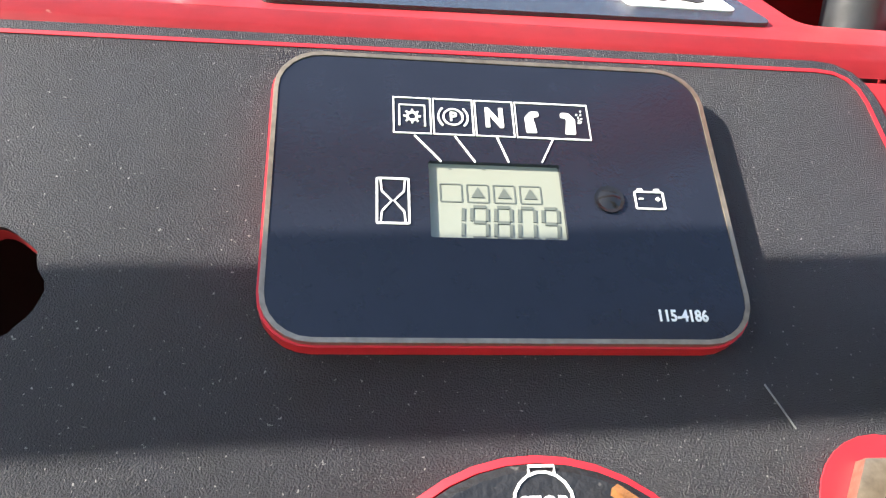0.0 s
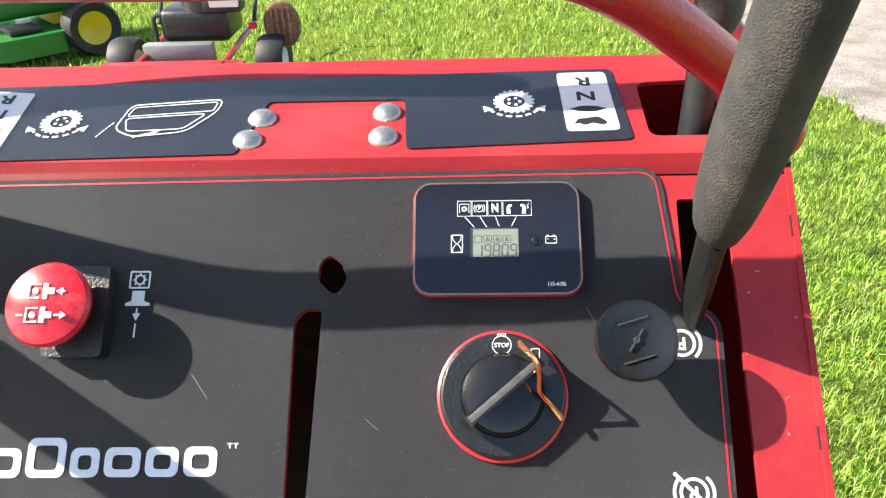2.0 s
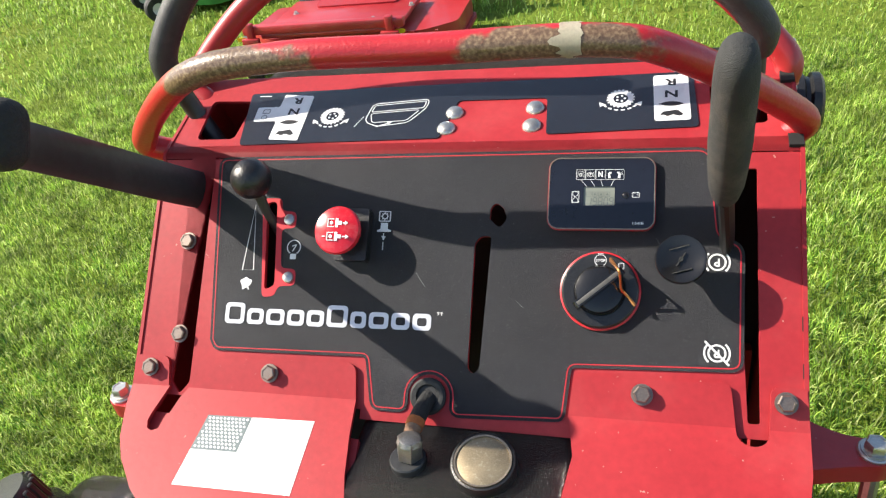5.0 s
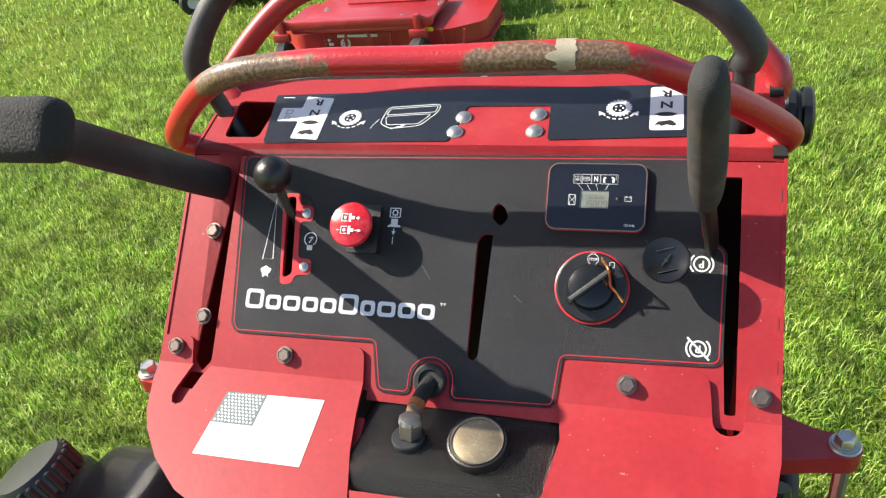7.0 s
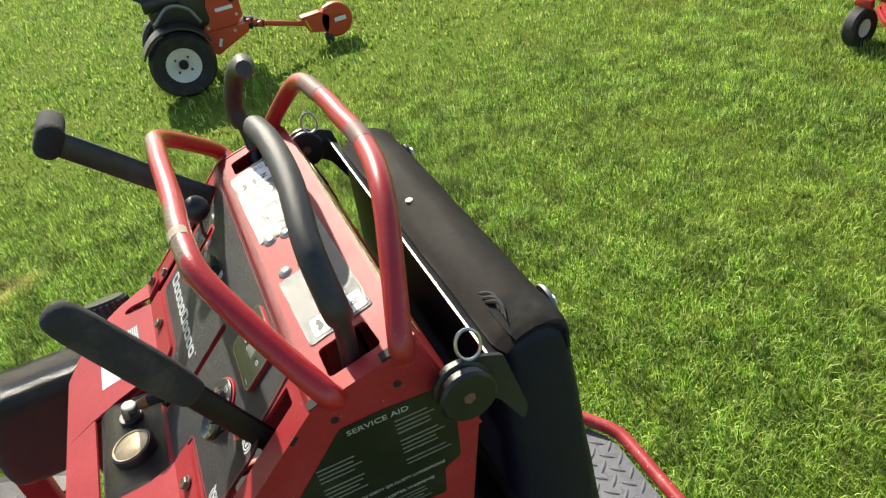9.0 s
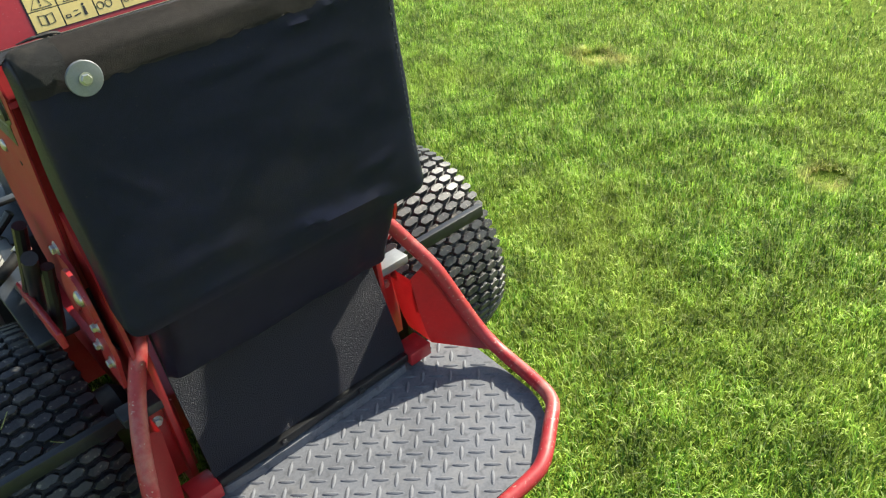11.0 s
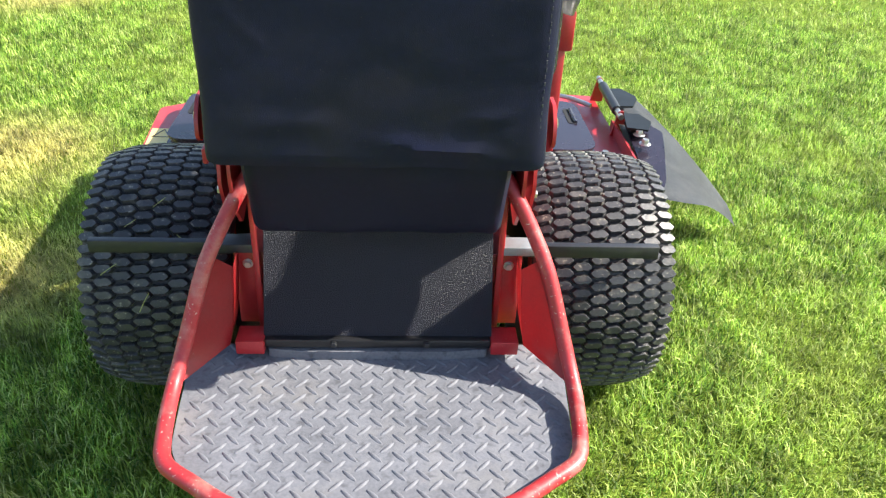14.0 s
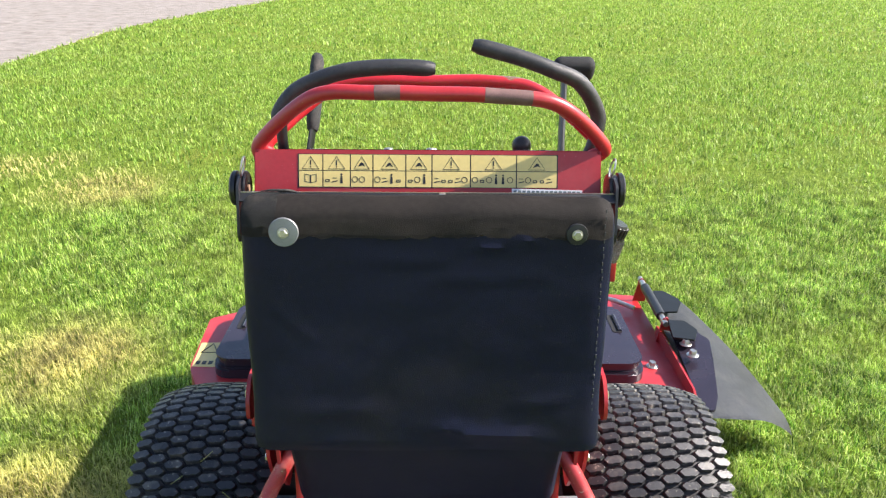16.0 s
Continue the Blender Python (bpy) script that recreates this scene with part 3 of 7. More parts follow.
# console sides
for s, nm in ((-1, "left"), (1, "right")):
    SIDE = frame_at((s * 0.2585, 0, 0), (0, 1, 0), (0, 0, 1))
    prof = [(-0.2405, 1.1215), (-0.2474, 1.1283), (-0.2545, 1.1300), (-0.344, 1.1525), (-0.384, 1.045), (-0.326, 0.79), (-0.31, 0.60), (-0.16, 0.60), (-0.100, 0.72), (-0.098, 0.986)]
    part("side_plate", plate(prof, -0.0015, 0.0015, m=SIDE), RED_FADED, mower)
    flange = bmesh.new()
    line = [(-0.3835, 1.042), (-0.362, 0.948), (-0.341, 0.856), (-0.3255, 0.788), (-0.318, 0.70), (-0.3095, 0.605)]
    rows = [[flange.verts.new((s * x, y, z)) for y, z in line] for x in (0.2565, 0.204)]
    for k in range(len(line) - 1):
        flange.faces.new((rows[0][k], rows[0][k + 1], rows[1][k + 1], rows[1][k]))
    bmesh.ops.solidify(flange, geom=list(flange.faces), thickness=0.003)
    part("rear_flange", flange, RED, mower, "red flange folded in at the console's rear edge")
    arm = part("pivot_arm", plate(round_poly([(-0.325, 0.735), (-0.345, 0.776), (-0.382, 0.806), (-0.420, 0.804), (-0.444, 0.780), (-0.449, 0.748), (-0.432, 0.734), (-0.392, 0.748), (-0.355, 0.715)], 0.010), -0.003, 0.003, m=frame_at((s * 0.2795, 0, 0), (0, 1, 0), (0, 0, 1))), RED, mower, "red pivot arm with a domed bolt")
    part("pivot_bolt", lathe([(0, 0), (0.0125, 0), (0.0118, 0.003), (0.0070, 0.006), (0, 0.007)], 20, m=Matrix.Translation((s * 0.2825, -0.416, 0.772)) @ Matrix.Rotation(radians(90 * s), 4, "Y")), STEEL, arm)
# Added near-black floor and wall sheets put shade behind the console slots.
part("slot_shade_floor", box(0.51, 0.26, 0.004, 0, -0.22, 0.62), DARK, mower)
part("slot_shade_wall", box(0.513, 0.004, 0.45, 0, -0.318, 0.845), DARK, mower)

# covers below the panel: bolted strip on the panel, then a fold forwards
FOLD = frame_at((0, -0.1020, 0.9897), (-1, 0, 0), (0, -0.9647, 0.2633))


def cover(outline_panel, outline_fold, name):
    b = plate(outline_panel, -0.0006, 0.0024, m=PANEL)
    plate(outline_fold, -0.001, 0.0022, m=FOLD, bm=b)
    return part(name, b, RED_FADED, mower, "faded red folded sheet metal cover")


cover(uv(round_poly([(-0.2050, 0.1658), (-0.0625, 0.1625), (-0.0600, 0.1905), (-0.2050, 0.1915)], [0.006, 0.008, 0, 0])), [(-0.2050, 0.0), (-0.060, 0.0), (-0.0575, -0.030), (-0.0530, -0.061), (-0.0440, -0.097), (-0.030, -0.130), (-0.150, -0.128), (-0.188, -0.112), (-0.2187, -0.088), (-0.2380, -0.065), (-0.2475, -0.048), (-0.2555, -0.020), (-0.2585, 0.0), (-0.2230, 0.0), (-0.2290, -0.026), (-0.2296, -0.0325), (-0.2270, -0.0385), (-0.2225, -0.0405), (-0.2180, -0.0385), (-0.2150, -0.0330), (-0.2095, -0.010)], "left_cover")
part("cover_ear", plate(uv(round_poly([(-0.2585, 0.166), (-0.227, 0.166), (-0.224, 0.192), (-0.2585, 0.192)], [0.002, 0.006, 0, 0])), -0.0006, 0.0024, m=PANEL), RED_FADED, mower)
cover(uv(round_poly([(0.1045, 0.1615), (0.2105, 0.1610), (0.2135, 0.1905), (0.1015, 0.1905)], [0.006, 0.006, 0, 0])), [(0.1015, 0.0), (0.2135, 0.0), *[(0.2242 - 0.0107 * math.cos(radians(k)), -0.003 - 0.0107 * math.sin(radians(k))) for k in range(0, 181, 20)], (0.235, 0.0), (0.2600, 0.0), (0.2585, -0.030), (0.2535, -0.060), (0.230, -0.120), (0.085, -0.120), (0.0996, -0.071), (0.1066, -0.031)], "right_cover")
part("cover_ear", plate(uv(round_poly([(0.236, 0.1615), (0.2585, 0.1615), (0.2600, 0.1905), (0.2350, 0.1905)], [0.006, 0.002, 0, 0])), -0.0006, 0.0024, m=PANEL), RED_FADED, mower)

for side_pts in ([(-0.052, -0.03), (-0.046, -0.09), (-0.032, -0.128), (-0.150, -0.126), (-0.188, -0.110), (-0.2180, -0.087), (-0.2370, -0.064), (-0.2465, -0.047), (-0.2545, -0.02)], [(0.2575, -0.02), (0.2525, -0.060), (0.229, -0.118), (0.087, -0.118), (0.1016, -0.071), (0.1086, -0.025)]):
    part("cover_skirt", plate(side_pts, -0.080, -0.004, m=FOLD), RED_FADED, mower)

part("front_lip", plate([(-0.0440, -0.0920), (0.0935, -0.0900), (0.0860, -0.1190), (0.060, -0.131), (-0.0300, -0.1300)], -0.001, 0.0022, m=FOLD), RED_FADED, mower)

# hand bars
for nm, pts in (("front_bar", [(-0.2525, -0.2700, 1.1225), (-0.2555, -0.2590, 1.1450), (-0.1715, -0.2085, 1.2135), (-0.1190, -0.1980, 1.2300), (-0.0120, -0.1970, 1.2300), (0.1010, -0.1940, 1.2305), (0.1820, -0.1985, 1.2150), (0.2770, -0.2520, 1.1400), (0.2620, -0.2680, 1.1180)]), ("rear_bar", [(-0.2550, -0.3300, 1.1350), (-0.2490, -0.3360, 1.1650), (-0.1640, -0.3690, 1.2355), (-0.0745, -0.3830, 1.2440), (0.0080, -0.3830, 1.2430), (0.0925, -0.3810, 1.2405), (0.1880, -0.3725, 1.2260), (0.2640, -0.3380, 1.1590), (0.2500, -0.3260, 1.1380)])):
    line = spline(pts, 14)
    ob = part(nm, tube(line, 0.0108, 16), WORN_BAR if nm == "front_bar" else RED, mower, "red painted bent steel tube hand bar")
    if nm == "front_bar":
        scrap = bmesh.new()
        rows = []
        for k in range(23):
            a = radians(-95 + 230 * k / 22)
            x0 = -0.1120 + 0.0045 * noise.noise((k * 0.7, 1, 0)) + (0.005 if k < 6 else 0.0) + 0.002 * noise.noise((k * 2.1, 6, 0))
            x1 = -0.0985 + 0.0055 * noise.noise((k * 0.8, 4, 0)) - (0.004 if k < 5 else 0.0) + (0.006 if 9 < k < 13 else 0.0)
            row = []
            for j in range(4):
                x = x0 + (x1 - x0) * j / 3
                c0 = min(line, key=lambda p: abs(p.x - x))
                row.append(scrap.verts.new((x, c0.y + 0.0112 * math.cos(a), c0.z + 0.0112 * math.sin(a))))
            rows.append(row)
        for ra, rb in zip(rows, rows[1:]):
            for j in range(3):
                scrap.faces.new((ra[j], ra[j + 1], rb[j + 1], rb[j]))
        bmesh.ops.solidify(scrap, geom=list(scrap.faces), thickness=0.0004)
        part("tape_wrap", scrap, TAPE, ob, "torn cream tape wrapped round the bar")
    else:
        for xa, xb in ((-0.080, -0.036), (0.078, 0.150)):
            band = [p for p in line if xa <= p.x <= xb]
            if len(band) > 1:
                part("worn_band", tube(band, 0.01105, 16), WORN_BAND, ob, "grey rubbed band on the bar")

# drive handles with foam grips
for nm, base, grip in (("left", [(-0.2244, -0.2891, 1.095), (-0.2270, -0.2945, 1.150), (-0.2265, -0.2960, 1.184)], [(-0.2265, -0.2955, 1.178), (-0.2285, -0.2930, 1.1990), (-0.1960, -0.2920, 1.2345), (-0.1285, -0.3000, 1.2605), (-0.0560, -0.3005, 1.2680), (0.0095, -0.2950, 1.2650)]), ("right", [(0.2280, -0.2950, 1.095), (0.2500, -0.3000, 1.140), (0.2600, -0.2975, 1.174)], [(0.2595, -0.2970, 1.168), (0.2600, -0.2960, 1.2000), (0.2285, -0.3095, 1.2470), (0.1835, -0.3165, 1.2680), (0.1345, -0.3140, 1.2850), (0.0650, -0.3090, 1.3025)])):
    h = part("drive_handle", tube(spline(base, 6), 0.0085, 12), BLACK_STEEL, mower, "black steel drive handle with foam grip")
    line = spline(grip, 7)
    rr = [0.0122] * len(line)
    rr[0], rr[-1], rr[-2] = 0.0112, 0.0085, 0.0115
    part("grip", tube(line, rr, 16), GRIP, h, "worn black foam grip")

# thigh pad
def pad_fold(x, z):
    """How far the soft cover of the pad stands out: creases, a sag and a roll at the rims."""
    w = 0.0030 * noise.noise((x * 5, 3, z * 8)) + 0.0012 * noise.noise((x * 14, 8, z * 26))
    for x0, x1, z0, slope, wide, amp in ((0.02, 0.19, 1.047, 0.10, 0.007, 0.0050), (-0.12, 0.06, 1.036, -0.05, 0.009, 0.0030), (-0.03, 0.20, 1.000, 0.05, 0.010, 0.0030), (-0.03, 0.21, 0.772, -0.06, 0.010, 0.0060), (0.10, 0.23, 0.800, 0.22, 0.008, 0.0040), (-0.24, -0.14, 0.985, -0.9, 0.012, 0.0035), (0.14, 0.23, 0.885, 0.5, 0.010, 0.0030), (-0.22, -0.05, 0.790, 0.12, 0.012, 0.0030)):
        along = math.sin(0.5 * math.pi * min(1.0, max(0.0, (x - x0) / 0.08))) ** 2 * math.sin(0.5 * math.pi * min(1.0, max(0.0, (x1 - x) / 0.07))) ** 2
        d = (z - z0 - slope * (x - x0) - 0.006 * noise.noise((x * 18, z0, 0))) / wide
        w += 1.0 * amp * along * (math.exp(-d * d) - 0.3 * math.exp(-(d + 1.6) ** 2))
    return w


pad_prof = [(-0.414, 1.098), (-0.430, 1.107), (-0.452, 1.1135), (-0.470, 1.1095), (-0.4845, 1.097), (-0.4895, 1.075), (-0.4910, 1.04), (-0.497, 0.95), (-0.505, 0.82), (-0.512, 0.745), (-0.508, 0.732), (-0.495, 0.726), (-0.46, 0.726), (-0.430, 0.74), (-0.404, 0.90)]
bm = bmesh.new()
xs = [-0.2575, -0.2560, -0.2520, -0.246, -0.238, *[-0.23 + 0.46 * k / 46 for k in range(47)], 0.238, 0.246, 0.2520, 0.2560, 0.2575]
fine = []
for k in range(len(pad_prof)):
    a, b = Vector(pad_prof[k]), Vector(pad_prof[(k + 1) % len(pad_prof)])
    n = max(1, int((b - a).length / 0.009))
    fine += [a.lerp(b, j / n) for j in range(n)]
rows = []
for x in xs:
    e = max(0.0, (abs(x) - 0.232) / 0.0255)
    shrink = 0.016 * (1 - math.sqrt(max(0.0, 1 - e * e))) if e else 0.0
    row = []
    for p in fine:
        c = Vector((-0.45, min(1.08, max(0.76, p.y))))
        q = p + (c - p).normalized() * shrink
        w = pad_fold(x, q.y) * (1 - e * 0.8) if q.x < -0.465 and 0.735 < q.y < 1.09 else 0.0
        side = 0.0035 * noise.noise((4, q.y * 9, 1 if x > 0 else 7))
        row.append(bm.verts.new((x + side * e, q.x - w, q.y + 0.003 * noise.noise((x * 7, 1, 4)))))
    rows.append(row)
for a, b in zip(rows, rows[1:]):
    for k in range(len(fine)):
        bm.faces.new((a[k], a[(k + 1) % len(fine)], b[(k + 1) % len(fine)], b[k]))
bm.faces.new(rows[0])
bm.faces.new(list(reversed(rows[-1])))
pad = part("thigh_pad", bm, VINYL, mower, "padded black vinyl thigh cushion with washers")

# pebbled apron under the pad
APRON = frame_at((0, -0.430, 0.345), (1, 0, 0), (0, 0.30, 0.954))
part("apron", plate([(-0.212, 0.0), (0.212, 0.0), (0.204, 0.34), (-0.204, 0.34)], -0.004, 0.0, m=APRON), MAT_LOW, mower, "pebbled black rubber apron")

low = bmesh.new()
low_prof = [(-0.430, 0.745), (-0.470, 0.748), (-0.492, 0.738), (-0.489, 0.715), (-0.474, 0.680), (-0.456, 0.640), (-0.440, 0.600), (-0.430, 0.574), (-0.421, 0.566), (-0.405, 0.572)]
last = None
for k in range(45):
    x = -0.214 + 0.428 * k / 44
    e = max(0.0, (abs(x) - 0.196) / 0.018)
    row = []
    for y, z in low_prof:
        f = 0.007 * noise.noise((x * 9, 2, z * 14)) + 0.003 * noise.noise((x * 24, 5, z * 26))
        row.append(low.verts.new((x, y - f * (1 - e) + 0.022 * e * e * (1 if y < -0.42 else 0), z + 0.004 * noise.noise((x * 8, 9, 0)))))
    if last:
        for j in range(len(row)):
            low.faces.new((last[j], last[(j + 1) % len(row)], row[(j + 1) % len(row)], row[j]))
    else:
        low.faces.new(row)
    last = row
low.faces.new(list(reversed(last)))
part("lower_cushion", low, VINYL_LOW, pad, "loose black vinyl skirt under the cushion")

# platform
plat = plate(round_poly([(-0.352, -0.400), (-0.336, -0.600), (-0.329, -0.668), (-0.297, -0.727), (-0.206, -0.779), (0.206, -0.779), (0.297, -0.727), (0.329, -0.668), (0.336, -0.600), (0.352, -0.400)], [0.01, 0.02, 0.02, 0.02, 0.02, 0.02, 0.02, 0.02, 0.02, 0.01]), 0.288, 0.301)
platform = part("platform", plat, MATRUB, mower, "grey diamond tread rubber platform mat")
rail_half = [(0.2200, -0.374, 0.652), (0.2400, -0.393, 0.622), (0.2680, -0.414, 0.572), (0.2980, -0.450, 0.508), (0.3240, -0.488, 0.420), (0.3400, -0.520, 0.362), (0.3470, -0.565, 0.332), (0.3430, -0.630, 0.324), (0.3360, -0.680, 0.321), (0.3295, -0.704, 0.319), (0.3140, -0.725, 0.318), (0.2750, -0.752, 0.316), (0.2380, -0.777, 0.313), (0.2120, -0.791, 0.311), (0.1800, -0.798, 0.309), (0.0900, -0.799, 0.307)]
pl = spline([(-x, y, z) for x, y, z in rail_half] + [(0.0, -0.7995, 0.307)] + rail_half[::-1], 6)
part("platform_rail", tube(pl, 0.0135, 16), RAIL, mower, "red painted tube rail round the platform")

# wheels
AXLE = Vector((0, -0.08, 0.272))


def wheel_mesh(R, Wd, hub_r):
    b = bmesh.new()
    h = Wd / 2
    prof = [(hub_r, -h * 0.72), (hub_r + 0.012, -h * 0.86), (R * 0.72, -h * 0.99), (R * 0.84, -h * 1.0), (R * 0.88, -h * 0.93), (R * 0.925, -h * 0.75), (R * 0.955, -h * 0.4), (R * 0.957, 0), (R * 0.955, h * 0.4), (R * 0.925, h * 0.75), (R * 0.88, h * 0.93), (R * 0.84, h * 1.0), (R * 0.72, h * 0.99), (hub_r + 0.012, h * 0.86), (hub_r, h * 0.72)]
    lathe(prof, 48, bm=b, ring=True)
    return b


for s in (-1, 1):
    hub_x = 0.455 if s > 0 else -0.442
    M = Matrix.Translation((hub_x, AXLE.y, AXLE.z)) @ Matrix.Rotation(radians(90), 4, "Y")
    b = wheel_mesh(0.272, 0.288, 0.15)
    b.transform(M)
    tyre = part("tyre", b, RUBBER, mower, "black turf tyre with hexagonal tread blocks")
    bm = lathe([(0, 0.02), (0.05, 0.02), (0.07, 0.0), (0.13, 0.0), (0.152, 0.09), (0.158, 0.10), (0.152, 0.085), (0.152, -0.09), (0.158, -0.10), (0.150, -0.09), (0.13, -0.02), (0, -0.02)], 32, m=M)
    part("rim", bm, RED, tyre)
    # tread blocks
    blocks = bmesh.new()
    rnd = random.Random(3)
    n_round, n_across, wide = 64, 8, 0.0352
    hexa = ((-1, 0.16), (-0.62, 0.86), (-0.12, 0.78), (0.10, 0.98), (0.60, 0.92), (1, 0.08), (0.98, -0.22), (0.60, -0.88), (0.10, -0.78), (-0.12, -0.98), (-0.62, -0.90), (-0.98, -0.10))
    for i in range(n_round):
        for j in range(n_across):
            x = (j - (n_across - 1) / 2) * wide
            rad = 0.272 - 0.027 * (abs(x) / 0.148) ** 3
            a = 2 * math.pi * (i + 0.5 * (j % 2)) / n_round
            tilt = math.copysign(0.46 * (abs(x) / 0.148) ** 2, x)
            B = Matrix.Rotation(a, 4, "X") @ Matrix.Translation((x, 0, rad - 0.013)) @ Matrix.Rotation(tilt, 4, "Y")
            k1 = 1 + 0.03 * rnd.random()
            lo = [blocks.verts.new(B @ Vector((px * 0.0205, py * 0.0108, 0))) for px, py in hexa]
            hi = [blocks.verts.new(B @ Vector((px * 0.0186 * k1, py * 0.0090 * k1, 0.0118))) for px, py in hexa]
            top = [blocks.verts.new(B @ Vector((px * 0.0176 * k1, py * 0.0081 * k1, 0.0130))) for px, py in hexa]
            blocks.faces.new(top)
            for k in range(12):
                blocks.faces.new((lo[k], lo[(k + 1) % 12], hi[(k + 1) % 12], hi[k]))
                blocks.faces.new((hi[k], hi[(k + 1) % 12], top[(k + 1) % 12], top[k]))
    blocks.transform(Matrix.Translation((hub_x, AXLE.y, AXLE.z)))
    tr = part("tread", blocks, TREAD, tyre)
    tagged(tr, kind="stuff")
    if s < 0:
        for k, (dx, a0, bend) in enumerate(((-0.05, 2.05, 0.02), (0.03, 1.55, -0.03), (-0.09, 1.20, 0.03), (0.00, 2.45, 0.02), (0.07, 1.75, -0.02), (-0.02, 0.85, 0.02))):
            straw = [(hub_x + dx + bend * t, AXLE.y - 0.277 * math.cos(a0 - 1.57 + 0.16 * t + 0.0), AXLE.z + 0.277 * math.sin(a0 - 1.57 + 0.16 * t + 0.9)) for t in (0, 0.5, 1)]
            straw = [(x, AXLE.y + (y - AXLE.y) / math.hypot(y - AXLE.y, z - AXLE.z) * 0.2755, AXLE.z + (z - AXLE.z) / math.hypot(y - AXLE.y, z - AXLE.z) * 0.2755) for x, y, z in straw]
            part("grass_clipping", tube(spline(straw, 4), 0.0009, 5), STRAW, tyre, "dry grass clipping stuck to the tread")
    # scraper bar behind the tyre
    part("scraper_bar", box(0.312, 0.016, 0.026, s * 0.382, -0.325, 0.474, bevel=0.0015), BLACK_STEEL, mower, "flat black steel bar behind the tyre")

# mower deck
deck = plate(round_poly([(-0.655, 0.40), (-0.722, 0.545), (-0.748, 0.870), (-0.660, 0.925), (-0.40, 0.955), (-0.10, 1.05), (0.45, 1.10), (0.738, 1.07), (0.738, 0.34), (0.60, 0.30), (-0.55, 0.30)], 0.02), 0.10, 0.262)
part("cutting_deck", deck, RED, mower, "red steel cutting deck with black belt covers")
# engine ahead of the console
eng = box(0.40, 0.40, 0.35, 0.01, 0.42, 0.535, bevel=0.05, seg=3)
part("engine", eng, BLACK_PLASTIC, mower, "black engine with shroud ahead of the console")
# hydraulic filter and hoses beside the engine
FM = Matrix.Translation((-0.330, 0.050, 0.596))
filt = part("hydraulic_filter", lathe([(0, 0), (0.022, 0.002), (0.026, 0.008), (0.026, 0.092), (0.023, 0.100), (0, 0.101)], 28, m=FM), FILTER_GREY, mower, "grey ribbed hydraulic filter with black hoses")
for k in range(5):
    part("filter_band", lathe([(0.0262, -0.0016), (0.0272, 0), (0.0262, 0.0016)], 28, m=FM @ Matrix.Translation((0, 0, 0.030 + 0.013 * k))), BLACK_STEEL, filt)
part("filter_head", box(0.058, 0.060, 0.030, -0.328, 0.050, 0.712, bevel=0.006), BLACK_STEEL, filt, "black cast filter head")
part("filter_bracket", box(0.100, 0.020, 0.008, -0.290, 0.060, 0.730, bevel=0.001), BLACK_STEEL, filt)
for line, r in (([(-0.338, 0.040, 0.724), (-0.350, 0.030, 0.759), (-0.346, 0.045, 0.814), (-0.298, 0.080, 0.854), (-0.262, 0.100, 0.859)], 0.012), ([(-0.310, 0.030, 0.719), (-0.346, 0.006, 0.696), (-0.370, 0.004, 0.656), (-0.376, 0.010, 0.616), (-0.353, 0.012, 0.606), (-0.308, 0.018, 0.626), (-0.262, 0.040, 0.644)], 0.011)):
    hose = part("hose", tube(spline(line, 6), r, 12), RUBBER, filt, "black rubber hydraulic hose")
    a, c = Vector(line[-1]), Vector(line[-2])
    part("hose_fitting", tube([a, a.lerp(c, 0.4)], r + 0.003, 8), STEEL, hose, "zinc hose fitting")
# Added stand-in for a dark mass here; it covers the sunlit deck.
part("dark_filler_block", box(0.20, 0.62, 0.22, -0.245, 0.63, 0.41, bevel=0.03), BLACK_STEEL, mower, "added dark block covering the sunlit deck")
part("engine_frame", box(0.46, 0.95, 0.10, 0, 0.25, 0.33, bevel=0.01), RED, mower)

# ---------------------------------------------------------------- console decals
arc = [(-0.003 + 0.0190 * math.cos(radians(a)), 0.1838 + 0.0190 * math.sin(radians(a))) for a in range(0, -181, -12)]
line_pts = round_poly([(-0.2005, -0.0025), (0.1955, -0.0055), (0.2015, 0.058), (0.2175, 0.066), (0.2165, 0.1507), (0.100, 0.1538), (0.0962, 0.1928), (0.0160, 0.1955)] + arc + [(-0.0220, 0.1945), (-0.0464, 0.1944), (-0.0538, 0.1545), (-0.1860, 0.1562), (-0.19, 0.15)], [0.006, 0.008, 0.006, 0.006, 0.006, 0.006, 0.004, 0.006] + [0] * len(arc) + [0.006, 0.005, 0.006, 0.006, 0])


def grow(pts, d):
    out, n = [], len(pts)
    for i in range(n):
        a, b = Vector(pts[i - 1]), Vector(pts[(i + 1) % n])
        t = (b - a).normalized()
        out.append((pts[i][0] + t.y * d, pts[i][1] - t.x * d))
    return out


big = grow(line_pts, 0.0027)
big = [p for i, p in enumerate(big) if i == 0 or (Vector(p) - Vector(big[i - 1])).length > 0.0004]
thr_cut = uv(round_poly([(-0.1580, 0.031), (-0.1400, 0.031), (-0.1395, 0.0415), (-0.1260, 0.0425), (-0.1255, 0.0560), (-0.1380, 0.0565), (-0.1355, 0.0895), (-0.1220, 0.0900), (-0.1215, 0.1035), (-0.1365, 0.1045), (-0.1390, 0.1125), (-0.1500, 0.1140)], 0.0045))
sticker = part("console_decal", plate(uv(big), -0.0010, 0.0, (slotC, hole, thr_cut, uv(circle(0.0292, 28, 0.1210, 0.1000))), m=PANEL), STICKER, panel, "black textured decal with white symbols")
part("decal_line", outline(uv(line_pts), 0.0008, 0.0, 0.0002, m=PANEL), RED_LINE, panel)


